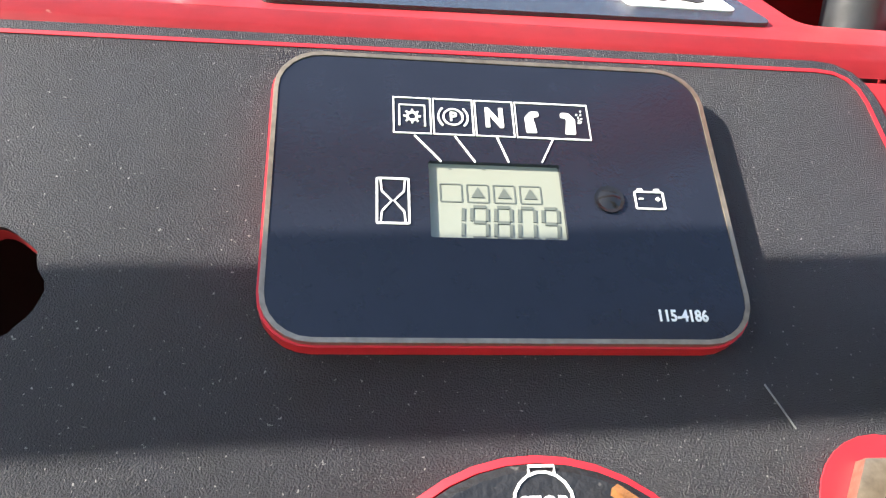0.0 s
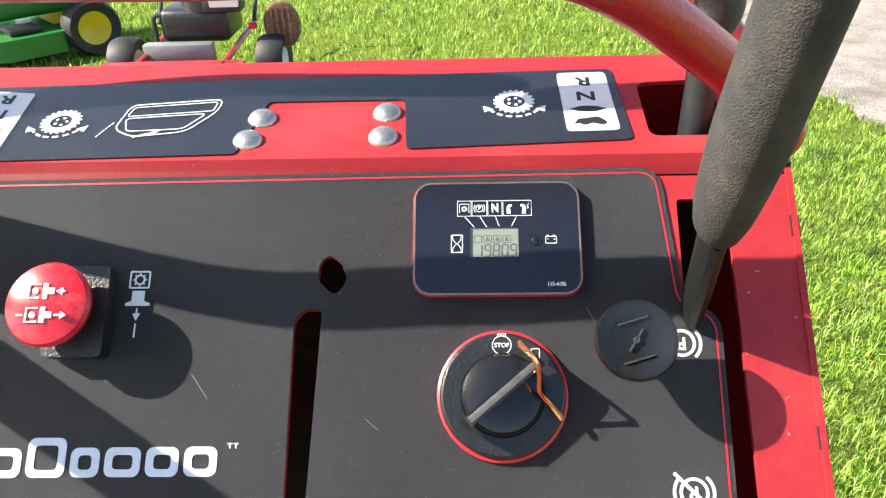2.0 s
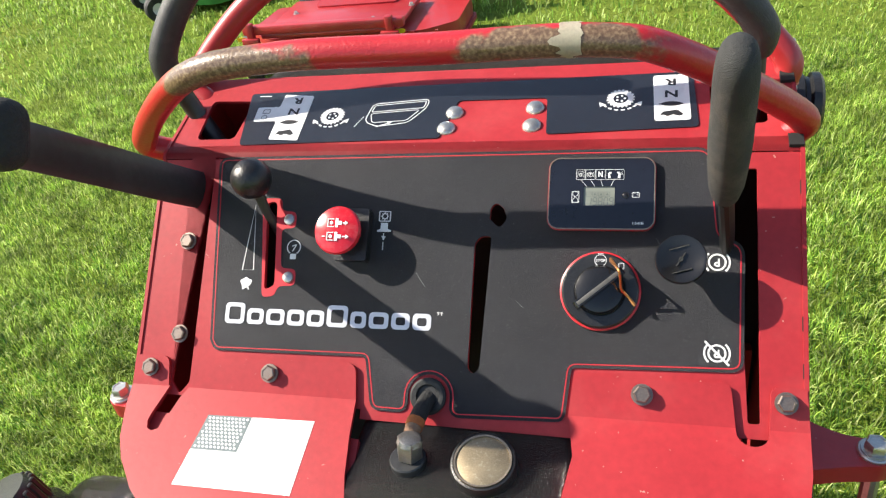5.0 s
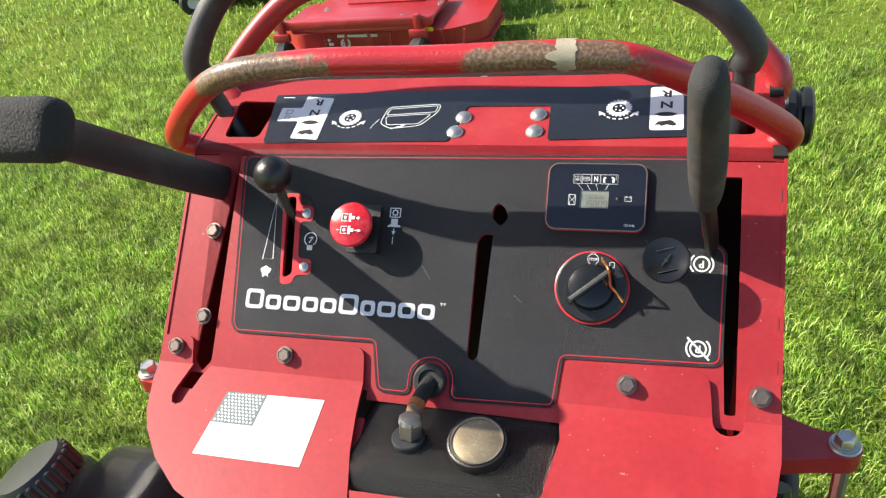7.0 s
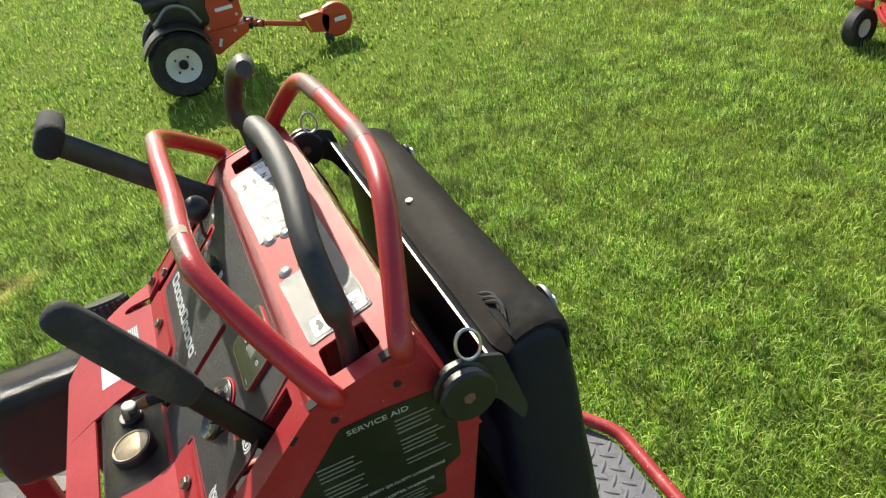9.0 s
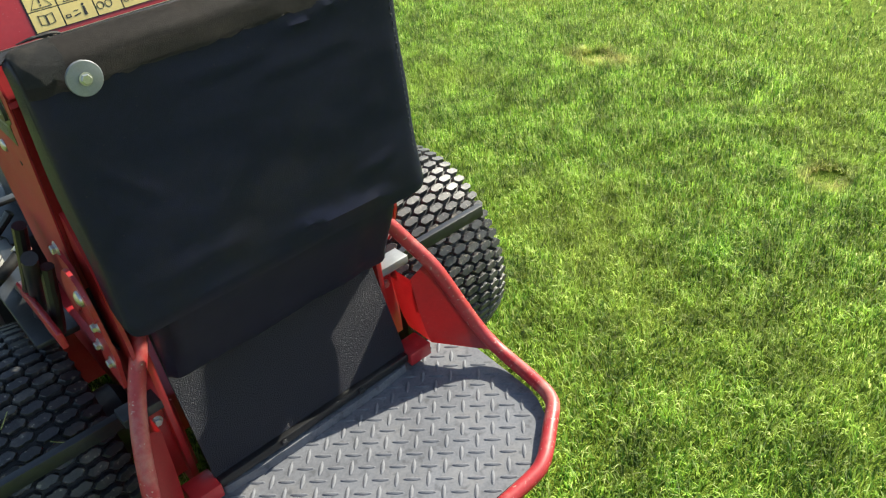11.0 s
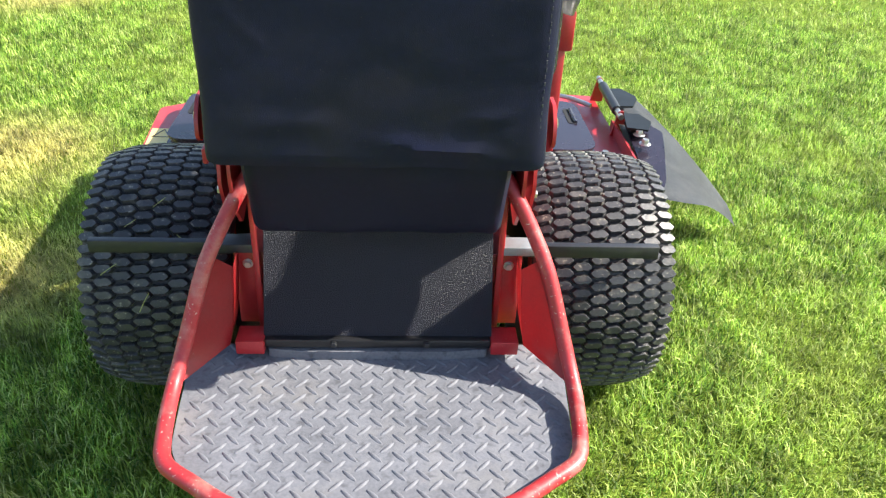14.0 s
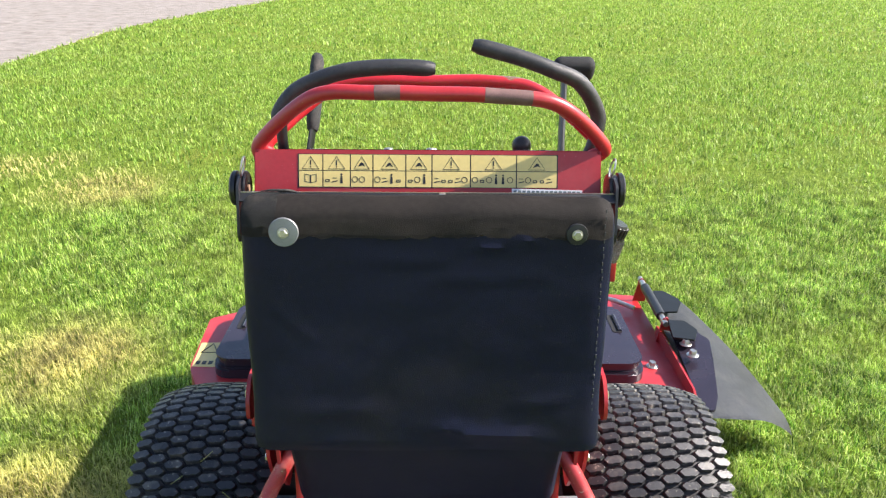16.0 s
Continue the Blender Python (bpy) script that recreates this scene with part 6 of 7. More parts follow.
for s in (-1, 1):
    brk = part("pad_bracket", plate(round_poly([(-0.352, 1.116), (-0.392, 1.123), (-0.411, 1.115), (-0.426, 1.044), (-0.420, 1.030), (-0.400, 1.068), (-0.385, 1.080), (-0.360, 1.078)], 0.005), -0.002, 0.002, m=frame_at((s * 0.2735, 0, 0), (0, 1, 0), (0, 0, 1))), BLACK_STEEL, mower, "black steel pad bracket with rubber bumper")
    part("bumper", lathe([(0.006, -0.012), (0.0235, -0.012), (0.0262, -0.0095), (0.0262, -0.0035), (0.0225, -0.0015), (0.0225, 0.0015), (0.0262, 0.0035), (0.0262, 0.0095), (0.0235, 0.012), (0.009, 0.012), (0.008, 0.004)], 26, m=Matrix.Translation((s * 0.279, -0.370, 1.099)) @ Matrix.Rotation(radians(90), 4, "Y")), BLACK_PLASTIC, brk, "round black rubber bumper")
    part("bumper_bolt", lathe([(0, -0.012), (0.006, -0.012), (0.006, 0.013), (0, 0.0145)], 6, m=Matrix.Translation((s * 0.279, -0.370, 1.099)) @ Matrix.Rotation(radians(90), 4, "Y")), RUST, brk)
    ring = [(s * 0.270 + 0.003 * math.sin(a), -0.384 + 0.011 * math.cos(a), 1.136 + 0.014 * math.sin(a)) for a in [2 * math.pi * k / 20 for k in range(20)]]
    part("ring_pin", tube(ring, 0.0016, 6, closed=True), STEEL, brk, "steel ring pin")
    # frame bracket from the console down to the rail
    fb = part("frame_bracket", plate(round_poly([(-0.300, 0.88), (-0.352, 0.86), (-0.386, 0.78), (-0.408, 0.66), (-0.398, 0.60), (-0.350, 0.54), (-0.300, 0.56)], 0.01), -0.003, 0.003, m=frame_at((s * 0.2480, 0, 0), (0, 1, 0), (0, 0, 1))), RED, mower, "red steel frame bracket with bolts")
    part("frame_bracket", plate(round_poly([(-0.310, 0.80), (-0.362, 0.79), (-0.395, 0.64), (-0.360, 0.55), (-0.310, 0.56)], 0.01), -0.003, 0.003, m=frame_at((s * 0.2680, 0, 0), (0, 1, 0), (0, 0, 1))), RED, mower)
    for y, z in ((-0.340, 0.815), (-0.372, 0.690), (-0.330, 0.630), (-0.365, 0.615)):
        part("frame_bolt", hexbolt(Matrix.Translation((s * 0.271, y, z)) @ Matrix.Rotation(radians(90 * s), 4, "Y"), 0.0075, 0.007, wr=0.011), STEEL, fb, "zinc frame bolt")
    # gusset between rail and frame, spacer block and lower tab
    edge_out = [p for p in spline([(x * s, y + 0.004, z) for x, y, z in rail_half[2:7]], 4) if p.z < 0.526]
    gus = bmesh.new()
    last = None
    for k, p in enumerate(edge_out):
        t = k / (len(edge_out) - 1)
        inner = Vector((s * (0.257 + 0.016 * t), -0.418 - 0.022 * t, p.z - 0.036 * (1 - t) ** 2))
        row = [gus.verts.new(p.lerp(inner, j / 4)) for j in range(5)] + [gus.verts.new(inner + Vector((s * 0.002, 0.075, 0)))]
        if last:
            for j in range(5):
                gus.faces.new((last[j], last[j + 1], row[j + 1], row[j]))
        last = row
    bmesh.ops.solidify(gus, geom=list(gus.faces), thickness=0.004)
    part("gusset", gus, RED, mower, "red steel gusset plate welded to the rail")
    part("base_tab", box(0.052, 0.05, 0.030, s * 0.236, -0.425, 0.331, bevel=0.003), RED, mower)
    part("recess_plate", box(0.060, 0.006, 0.16, s * 0.240, -0.346, 0.395, bevel=0.001), RED, mower, "red plate in the recess beside the apron")
    part("inner_frame", box(0.012, 0.30, 0.36, s * 0.225, -0.22, 0.45, bevel=0.002), RED, mower, "red inner frame plate")
    part("wheel_motor", lathe([(0.07, -0.06), (0.075, 0.02), (0.05, 0.05), (0, 0.05)], 24, m=Matrix.Translation((s * 0.27, AXLE.y, AXLE.z)) @ Matrix.Rotation(radians(90), 4, "Y")), BLACK_STEEL, mower)
    part("bar_block", box(0.066, 0.040, 0.018, s * 0.262, -0.350, 0.496, bevel=0.002), BLACK_STEEL if s < 0 else WASHER, mower, "steel clamp block on the bar")
    b = plate(round_poly([(0, 0), (0.012, 0.004), (0.016, 0.040), (0.010, 0.056), (0.0, 0.058), (0.006, 0.030)], 0.003), -0.004, 0.004, m=frame_at((s * 0.283, -0.418, 0.425), (s, 0, 0), (0, 0, 1)))
    part("stop_tab", b, RED, mower)
    part("stop_bolt", hexbolt(frame_at((s * 0.245, -0.349, 0.452), (1, 0, 0), (0, 0, 1)), 0.0075, 0.006, wr=0.010), STEEL, mower, "zinc bolt")

# apron ledge, platform front strip and tread lugs
part("apron_ledge", box(0.42, 0.020, 0.018, 0, -0.432, 0.335, bevel=0.003), BLACK_PLASTIC, mower)
for x in (-0.083, 0.090):
    part("ledge_bolt", hexbolt(frame_at((x, -0.4425, 0.336), (1, 0, 0), (0, 0, 1)), 0.0060, 0.005), BLACK_STEEL, mower)
part("platform_strip", plate(round_poly([(-0.21, -0.400), (0.21, -0.400), (0.205, -0.438), (0.13, -0.446), (-0.13, -0.446), (-0.205, -0.438)], 0.006), 0.300, 0.320), MATRUB, platform, "smooth rubber strip along the mat")
part("platform_pan", box(0.62, 0.26, 0.008, 0, -0.53, 0.281), RED, platform)
lug = bmesh.new()
pts = []
for k in range(14):
    a = 2 * math.pi * k / 14
    pts.append((0.0166 * math.cos(a), 0.0044 * math.sin(a) * (1 - 0.25 * abs(math.cos(a)))))
lo = [lug.verts.new((x, y, 0)) for x, y in pts]
hi = [lug.verts.new((x * 0.80, y * 0.45, 0.0021)) for x, y in pts]
lug.faces.new(hi)
for k in range(14):
    lug.faces.new((lo[k], lo[(k + 1) % 14], hi[(k + 1) % 14], hi[k]))
lug_me = bpy.data.meshes.new("tread_lug")
bmesh.ops.recalc_face_normals(lug, faces=lug.faces)
lug.to_mesh(lug_me)
lug.free()
lug_me.materials.append(MATRUB)
lug_me.polygons.foreach_set("use_smooth", [True] * len(lug_me.polygons))
pitch = 0.039
for j in range(19):
    for i in range(-10, 11):
        x, y = (i + 0.5 * (j % 2)) * pitch, -0.414 - 0.5 * pitch * j
        half = 0.350 + 0.085 * (y + 0.40) if y > -0.668 else 0.329 - (-0.668 - y) * 1.06
        if y < -0.768 or abs(x) > half - 0.014 or (y > -0.452 and abs(x) < 0.222):
            continue
        ob = new("tread_lug", lug_me)
        ob.parent = platform
        ob.location, ob.rotation_euler = (x, y, 0.301), (0, 0, radians(45 if j % 2 else -45))

# ---------------------------------------------------------------- side decal
SIDE_L = frame_at((-0.2602, 0, 0), (0, -1, 0), (0, 0, 1))


def sy(y, z):
    return (-y, z)


DEC_SIDE = mat("black_side_decal", (0.010, 0.012, 0.009), 0.35, var=0.15, dirt=(0.06, 0.06, 0.04), dirt_amt=0.3, dirt_scale=14)
side_dec = part("service_decal", plate(round_poly([sy(-0.262, 1.096), sy(-0.300, 1.098), sy(-0.366, 1.094), sy(-0.358, 1.005), sy(-0.340, 0.997), sy(-0.336, 0.966), sy(-0.219, 0.972), sy(-0.222, 0.990), sy(-0.196, 1.003), sy(-0.186, 1.012)], 0.004), 0.0, 0.0005, m=SIDE_L), DEC_SIDE, mower, "black service decal with white lettering")
PRINT = mat("worn_white_print", (0.42, 0.42, 0.38), 0.5, var=0.2)
SMALL_PRINT = mat("faint_small_print", (0.16, 0.16, 0.14), 0.5, var=0.3)
for s, y, z, size, wide in (("SERVICE AID", -0.295, 1.0880, 0.0078, 0.056), ("SERVICE MORE OFTEN IN DIRTY OR DUSTY CONDITIONS", -0.274, 1.0065, 0.0046, 0.135), ("CALIFORNIA SPARK ARRESTER WARNING", -0.276, 0.9930, 0.0048, 0.104)):
    b = text_bm(s, size, SIDE_L @ Matrix.Translation((0, 0, 0.0005)), 0, 0, align="CENTER", bold=0.00004)
    wnow = max(v.co.y for v in b.verts) - min(v.co.y for v in b.verts)
    b.free()
    part("decal_line", text_bm(s, size, SIDE_L @ Matrix.Translation((0, 0, 0.0005)), -y, z, align="CENTER", bold=0.00004, sx=wide / wnow), PRINT, side_dec)
rnd = random.Random(7)
for y0, z0, nl in ((-0.232, 1.060, 9), (-0.308, 1.078, 12)):
    for k in range(nl):
        if k in (4, 9):
            continue
        ln = 0.030 + 0.014 * rnd.random()
        part("print_bar", plate([(-y0, z0 - 0.0050 * k), (-y0 + ln, z0 - 0.0050 * k), (-y0 + ln, z0 - 0.0050 * k + 0.0016), (-y0, z0 - 0.0050 * k + 0.0016)], 0.0003, 0.0007, m=SIDE_L), SMALL_PRINT, side_dec)
for k in range(4):
    ln = 0.100 - 0.008 * rnd.random()
    part("print_bar", plate([(0.222, 0.9855 - 0.0042 * k), (0.222 + ln, 0.9855 - 0.0042 * k), (0.222 + ln, 0.9870 - 0.0042 * k), (0.222, 0.9870 - 0.0042 * k)], 0.0003, 0.0007, m=SIDE_L), SMALL_PRINT, side_dec)
b = bmesh.new()
for s in (0, 1):
    outline([(0.203 + s * 0.0055, 1.012), (0.203 + s * 0.0055 + 0.0052, 1.0135), (0.203 + s * 0.0055 + 0.0052, 1.0215), (0.203 + s * 0.0055, 1.020)], 0.0006, 0.0005, 0.0008, m=SIDE_L, bm=b)
part("book_symbol", b, PRINT, side_dec)
part("side_bolt", lathe([(0, 0), (0.0095, 0), (0.0090, 0.002), (0.0055, 0.0042), (0, 0.005)], 22, m=SIDE_L @ Matrix.Translation((0.233, 0.936, 0))), STEEL, mower, "domed zinc bolt")
# Near-black discs paint the shaded depth of small holes.
for y, z in ((-0.320, 1.118), (-0.262, 1.108), (-0.30, 0.93)):
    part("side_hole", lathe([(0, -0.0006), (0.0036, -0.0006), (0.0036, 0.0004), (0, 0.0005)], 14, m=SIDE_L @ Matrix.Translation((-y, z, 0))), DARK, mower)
# Near-black boxes stand for the shade inside edge notches.
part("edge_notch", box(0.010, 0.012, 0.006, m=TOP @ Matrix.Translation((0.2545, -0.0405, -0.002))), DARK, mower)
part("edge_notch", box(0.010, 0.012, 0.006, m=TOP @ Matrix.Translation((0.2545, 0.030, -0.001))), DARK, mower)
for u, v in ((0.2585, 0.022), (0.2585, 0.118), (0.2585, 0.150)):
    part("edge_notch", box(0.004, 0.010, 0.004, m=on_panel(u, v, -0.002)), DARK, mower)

# ---------------------------------------------------------------- cutting deck fittings
DECK_Z = 0.262
for x0, x1, y0, y1 in ((-0.640, -0.360, 0.48, 0.87), (0.375, 0.626, 0.46, 0.86)):
    cxx, cyy = (x0 + x1) / 2, (y0 + y1) / 2
    b = plate(rrect(x1 - x0, y1 - y0, 0.055, 6, cxx, cyy), DECK_Z - 0.01, DECK_Z + 0.030)
    plate(rrect(x1 - x0 - 0.024, y1 - y0 - 0.024, 0.048, 6, cxx, cyy), DECK_Z + 0.028, DECK_Z + 0.062, bm=b)
    bmesh.ops.bevel(b, geom=[e for e in b.edges if abs(e.verts[0].co.z - e.verts[1].co.z) < 1e-4 and e.verts[0].co.z > DECK_Z + 0.02], offset=0.006, segments=2, affect="EDGES")
    cv = part("belt_cover", b, COVER, mower, "glossy purple-black plastic belt cover")
    sx = x1 - 0.045 if x0 > 0 else x0 + 0.045
    # Slot is a flat dark plate, its shade painted as colour.
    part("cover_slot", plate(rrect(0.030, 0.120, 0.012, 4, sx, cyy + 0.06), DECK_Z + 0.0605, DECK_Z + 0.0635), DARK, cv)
    part("cover_handle", tube([(sx + 0.008, cyy + 0.005, DECK_Z + 0.065), (sx + 0.008, cyy + 0.115, DECK_Z + 0.065)], 0.006, 8), COVER, cv)
    for k in range(7):
        a = radians(50 + 40 * k)
        part("cover_rib", strip((cxx - 0.03 + 0.012 * math.cos(a), cyy + 0.02 + 0.02 * math.sin(a)), (cxx - 0.03 + 0.030 * math.cos(a), cyy + 0.02 + 0.05 * math.sin(a)), 0.006, DECK_Z + 0.061, DECK_Z + 0.066), COVER, cv)
dd = part("deck_decal", plate([(-0.716, 0.548), (-0.648, 0.546), (-0.660, 0.698), (-0.728, 0.695)], DECK_Z, DECK_Z + 0.0015), YELLOW, mower, "cream warning sticker on the deck corner")
part("warning_triangle", outline([(-0.712, 0.632), (-0.662, 0.632), (-0.688, 0.688)], 0.005, DECK_Z + 0.001, DECK_Z + 0.003), INK, dd)
for k in range(3):
    part("print_bar", plate([(-0.710 + 0.019 * k, 0.560), (-0.698 + 0.019 * k, 0.560), (-0.698 + 0.019 * k, 0.578), (-0.710 + 0.019 * k, 0.578)], DECK_Z + 0.001, DECK_Z + 0.003), INK, dd)
part("deck_flange", plate(round_poly([(0.35, 0.262), (0.35, 0.290), (0.37, 0.300), (0.60, 0.304), (0.76, 0.300), (0.76, 0.262)], 0.01), -0.003, 0.003, m=frame_at((0.732, 0, 0), (0, 1, 0), (0, 0, 1))), RED, mower, "red flange along the discharge side")
for y in (0.72, 1.03):
    part("hinge_lug", plate(round_poly([(0.030, 0.26), (0.075, 0.26), (0.070, 0.335), (0.060, 0.348), (0.046, 0.342), (0.036, 0.29)], 0.006), -0.004, 0.004, m=frame_at((0.69, y, 0), (1, 0, 0), (0, 0, 1))), RED, mower)
part("hinge_rod", tube([(0.742, 0.70, 0.332), (0.746, 1.055, 0.336)], 0.0095, 12), STEEL, mower, "steel hinge rod")
part("hinge_spring", tube([(0.742, 0.76, 0.332), (0.745, 0.98, 0.335)], 0.016, 12), BLACK_STEEL, mower)
for tab in ([(0.736, 0.935), (0.795, 0.938), (0.830, 0.870), (0.828, 0.838), (0.798, 0.775), (0.748, 0.772)], [(0.752, 0.715), (0.800, 0.708), (0.822, 0.650), (0.818, 0.632), (0.796, 0.581), (0.734, 0.597)]):
    part("chute_tab", plate(round_poly(tab, 0.004), 0.336, 0.342), TAB, mower, "black octagonal steel chute tab")
for x, y in ((0.772, 0.590), (0.772, 0.522), (0.668, 0.560)):
    part("deck_nut", hexbolt(Matrix.Translation((x, y, 0.3215 if x > 0.7 else 0.262)), 0.011, 0.014, wr=0.018, wh=0.003), STEEL, mower, "zinc lock nut")
# rubber flap: hinge line, and an outer rim that drops and swings outwards towards its rear end
bm = bmesh.new()
rows = []
for j in range(29):
    s = j / 28
    A, B = Vector((0.752, 0.975, 0.322)).lerp(Vector((0.722, 0.262, 0.275)), s), Vector((0.850, 0.965, 0.305)).lerp(Vector((1.078, 0.465, 0.100)), s)
    B += Vector((0.022, 0.075, 0.0)) * (4 * s * (1 - s)) + Vector((0.020, 0.030, -0.006)) * s**2
    row = []
    for i in range(21):
        t = i / 20
        p = A.lerp(B, t)
        p.z += 0.022 * math.sin(math.pi * t) * (0.4 + 0.6 * s) + 0.003 * noise.noise((s * 5, t * 4, 0))
        p.y -= 0.020 * math.sin(math.pi * t) * s
        curl = max(0.0, s - 0.90) / 0.10 * max(0.0, t - 0.50) / 0.50
        p.z -= 0.045 * curl * curl
        p.x += 0.012 * curl
        p.y += 0.012 * curl
        row.append(bm.verts.new(p))
    rows.append(row)
for a, c in zip(rows, rows[1:]):
    for k in range(20):
        bm.faces.new((a[k], a[k + 1], c[k + 1], c[k]))
bmesh.ops.solidify(bm, geom=list(bm.faces), thickness=0.007)
part("discharge_chute", bm, CHUTE, mower, "curved grey rubber discharge chute")
b = plate(round_poly([(0.737, 0.300), (0.752, 0.70), (0.830, 0.700), (0.862, 0.640), (0.822, 0.475), (0.795, 0.355), (0.772, 0.300)], 0.012), -0.003, 0.003)
for v in b.verts:
    v.co.z += 0.318 - 0.22 * max(0.0, 0.50 - v.co.y) - 0.10 * max(0.0, v.co.x - 0.76)
part("chute_plate", b, COVER, mower, "dark steel plate over the chute")
part("deck_lever", tube(spline([(0.575, 1.02, 0.285), (0.635, 0.965, 0.292), (0.695, 0.91, 0.288)], 5), 0.008, 10), STEEL, mower)
part("lift_post", box(0.030, 0.045, 0.40, 0.412, 0.235, 0.50, bevel=0.004), RED, mower, "red upright lift post")
part("lift_post_cap", box(0.046, 0.06, 0.095, 0.418, 0.235, 0.742, bevel=0.005), RED, mower)
for x, y, z in ((-0.36, 0.32, 0.36), (-0.33, 0.30, 0.42), (-0.35, 0.36, 0.32)):
    part("hose", tube(spline([(x, y, z), (x + 0.03, y + 0.02, z + 0.10), (x + 0.10, y + 0.01, z + 0.17)], 6), 0.010, 10), BLACK_PLASTIC, mower, "black hydraulic hose")
# hoses, strut and brackets on the shaded side of the frame
for k, (pts, r) in enumerate((([(-0.285, -0.20, 0.80), (-0.305, -0.14, 0.66), (-0.300, 0.02, 0.58), (-0.285, 0.16, 0.50)], 0.011), ([(-0.280, -0.24, 0.74), (-0.300, -0.20, 0.60), (-0.292, -0.05, 0.56), (-0.270, 0.12, 0.46)], 0.011), ([(-0.290, -0.10, 0.86), (-0.312, 0.00, 0.70), (-0.305, 0.14, 0.56), (-0.290, 0.26, 0.46)], 0.009))):
    part("hydraulic_hose", tube(spline(pts, 6), r, 10), BLACK_PLASTIC, mower, "black hydraulic hose")
part("damper", tube([(-0.300, -0.27, 0.78), (-0.300, -0.05, 0.545)], 0.012, 12), BLACK_STEEL, mower, "black damper strut")
part("damper_rod", tube([(-0.300, -0.05, 0.545), (-0.300, 0.03, 0.46)], 0.006, 10), STEEL, mower)
part("side_tray", box(0.075, 0.42, 0.012, -0.300, 0.06, 0.555, bevel=0.003), BLACK_STEEL, mower, "dark steel side tray")
part("control_arm", box(0.010, 0.20, 0.030, -0.312, -0.20, 0.645, bevel=0.003, m=None), RED, mower, "red control arm")

# ---------------------------------------------------------------- machines standing on the lawn behind
def thing(name, label, cat, x, y, turn=0.0):
    e = new(name)
    e.location, e.rotation_euler = (x, y, 0), (0, 0, radians(turn))
    return tagged(e, label, cat)


def roller(parent, x, y, r, w, rim, hub=0.55, name="wheel", turn=0.0):
    M = Matrix.Translation((x, y, r)) @ Matrix.Rotation(radians(turn), 4, "Z") @ Matrix.Rotation(radians(90), 4, "Y")
    h = w / 2
    t = part(name, lathe([(r * hub, -h * 0.8), (r * 0.9, -h), (r, -h * 0.6), (r, h * 0.6), (r * 0.9, h), (r * hub, h * 0.8)], 28, m=M, ring=True), RUBBER, parent)
    part("rim", lathe([(0, -h * 0.35), (r * hub * 0.5, -h * 0.45), (r * hub * 1.02, -h * 0.82), (r * hub * 1.02, h * 0.82), (r * hub * 0.5, h * 0.45), (0, h * 0.35)], 24, m=M), rim, t)
    return t


# red walk-behind mower, its deck towards the stand-on mower
wm = thing("walk_behind_mower", "red walk-behind mower with wide deck and black engine", "mower", 1.32, -3.55)
part("deck_shell", plate(round_poly([(-0.56, -0.16), (-0.56, 0.22), (-0.40, 0.33), (0.42, 0.33), (0.58, 0.20), (0.56, -0.16)], 0.04), 0.06, 0.165), RED, wm, "red deck shell")
part("deck_rim", outline(round_poly([(-0.57, -0.16), (-0.57, 0.23), (-0.40, 0.34), (0.42, 0.34), (0.59, 0.21), (0.57, -0.16)], 0.04), 0.014, 0.055, 0.075), RED_FADED, wm)
for x in (-0.284, 0.443):
    roller(wm, x, 0.47, 0.088, 0.065, WHEEL_WHITE, 0.45, "caster_wheel", 8 if x > 0 else -6)
    part("caster_fork", box(0.09, 0.025, 0.04, x, 0.455, 0.195, bevel=0.005), RED, wm)
    part("caster_post", box(0.035, 0.035, 0.10, x, 0.44, 0.235, bevel=0.006), RED, wm)
    part("reflector", plate(rrect(0.05, 0.02, 0.008), 0, 0.005, m=frame_at((x - 0.045 if x < 0 else x + 0.06, 0.43, 0.205), (-1, 0, 0), (0, 0, 1))), WHEEL_YELLOW, wm, "amber reflector")
part("front_beam", box(0.84, 0.045, 0.045, 0.07, 0.415, 0.245, bevel=0.008), RED, wm, "red front carrier beam")
part("carrier_top", box(0.72, 0.50, 0.025, 0.05, 0.16, 0.205, bevel=0.008), RED, wm, "red carrier top plate")
part("belt_guard", plate(round_poly([(-0.22, -0.06), (-0.20, 0.05), (0.24, 0.05), (0.26, -0.06)], 0.02), 0.216, 0.226), RED_FADED, wm)
for x, y in ((-0.30, 0.10), (0.33, 0.12), (0.02, 0.30), (-0.15, 0.28)):
    part("deck_bolt", hexbolt(Matrix.Translation((x, y, 0.217)), 0.010, 0.012, wr=0.016), STEEL, wm)
for x in (0.19, -0.05, -0.43):
    part("anti_scalp_roller", lathe([(0, -0.04), (0.024, -0.038), (0.042, -0.016), (0.042, 0.016), (0.024, 0.038), (0, 0.04)], 18, m=Matrix.Translation((x, 0.385, 0.055)) @ Matrix.Rotation(radians(90), 4, "Y")), BLACK_GLOSS, wm, "black anti-scalp roller")
    for s in (-1, 1):
        part("roller_strut", strip((x + s * 0.044, 0.05), (x + s * 0.060, 0.18), 0.012, -0.005, 0.005, m=frame_at((0, 0.375, 0), (1, 0, 0), (0, 0, 1))), RED, wm)
part("white_stripe_label", plate([(-0.02, 0.140), (0.20, 0.143), (0.20, 0.157), (-0.02, 0.154)], 0, 0.003, m=frame_at((0, 0.332, 0), (1, 0, 0), (0, 0, 1))), WHITE, wm)
part("size_number", text_bm("60", 0.055, frame_at((0.16, 0.336, 0.112), (-1, 0, 0), (0, 0, 1)), 0, 0, align="CENTER", bold=0.003), WHITE, wm)
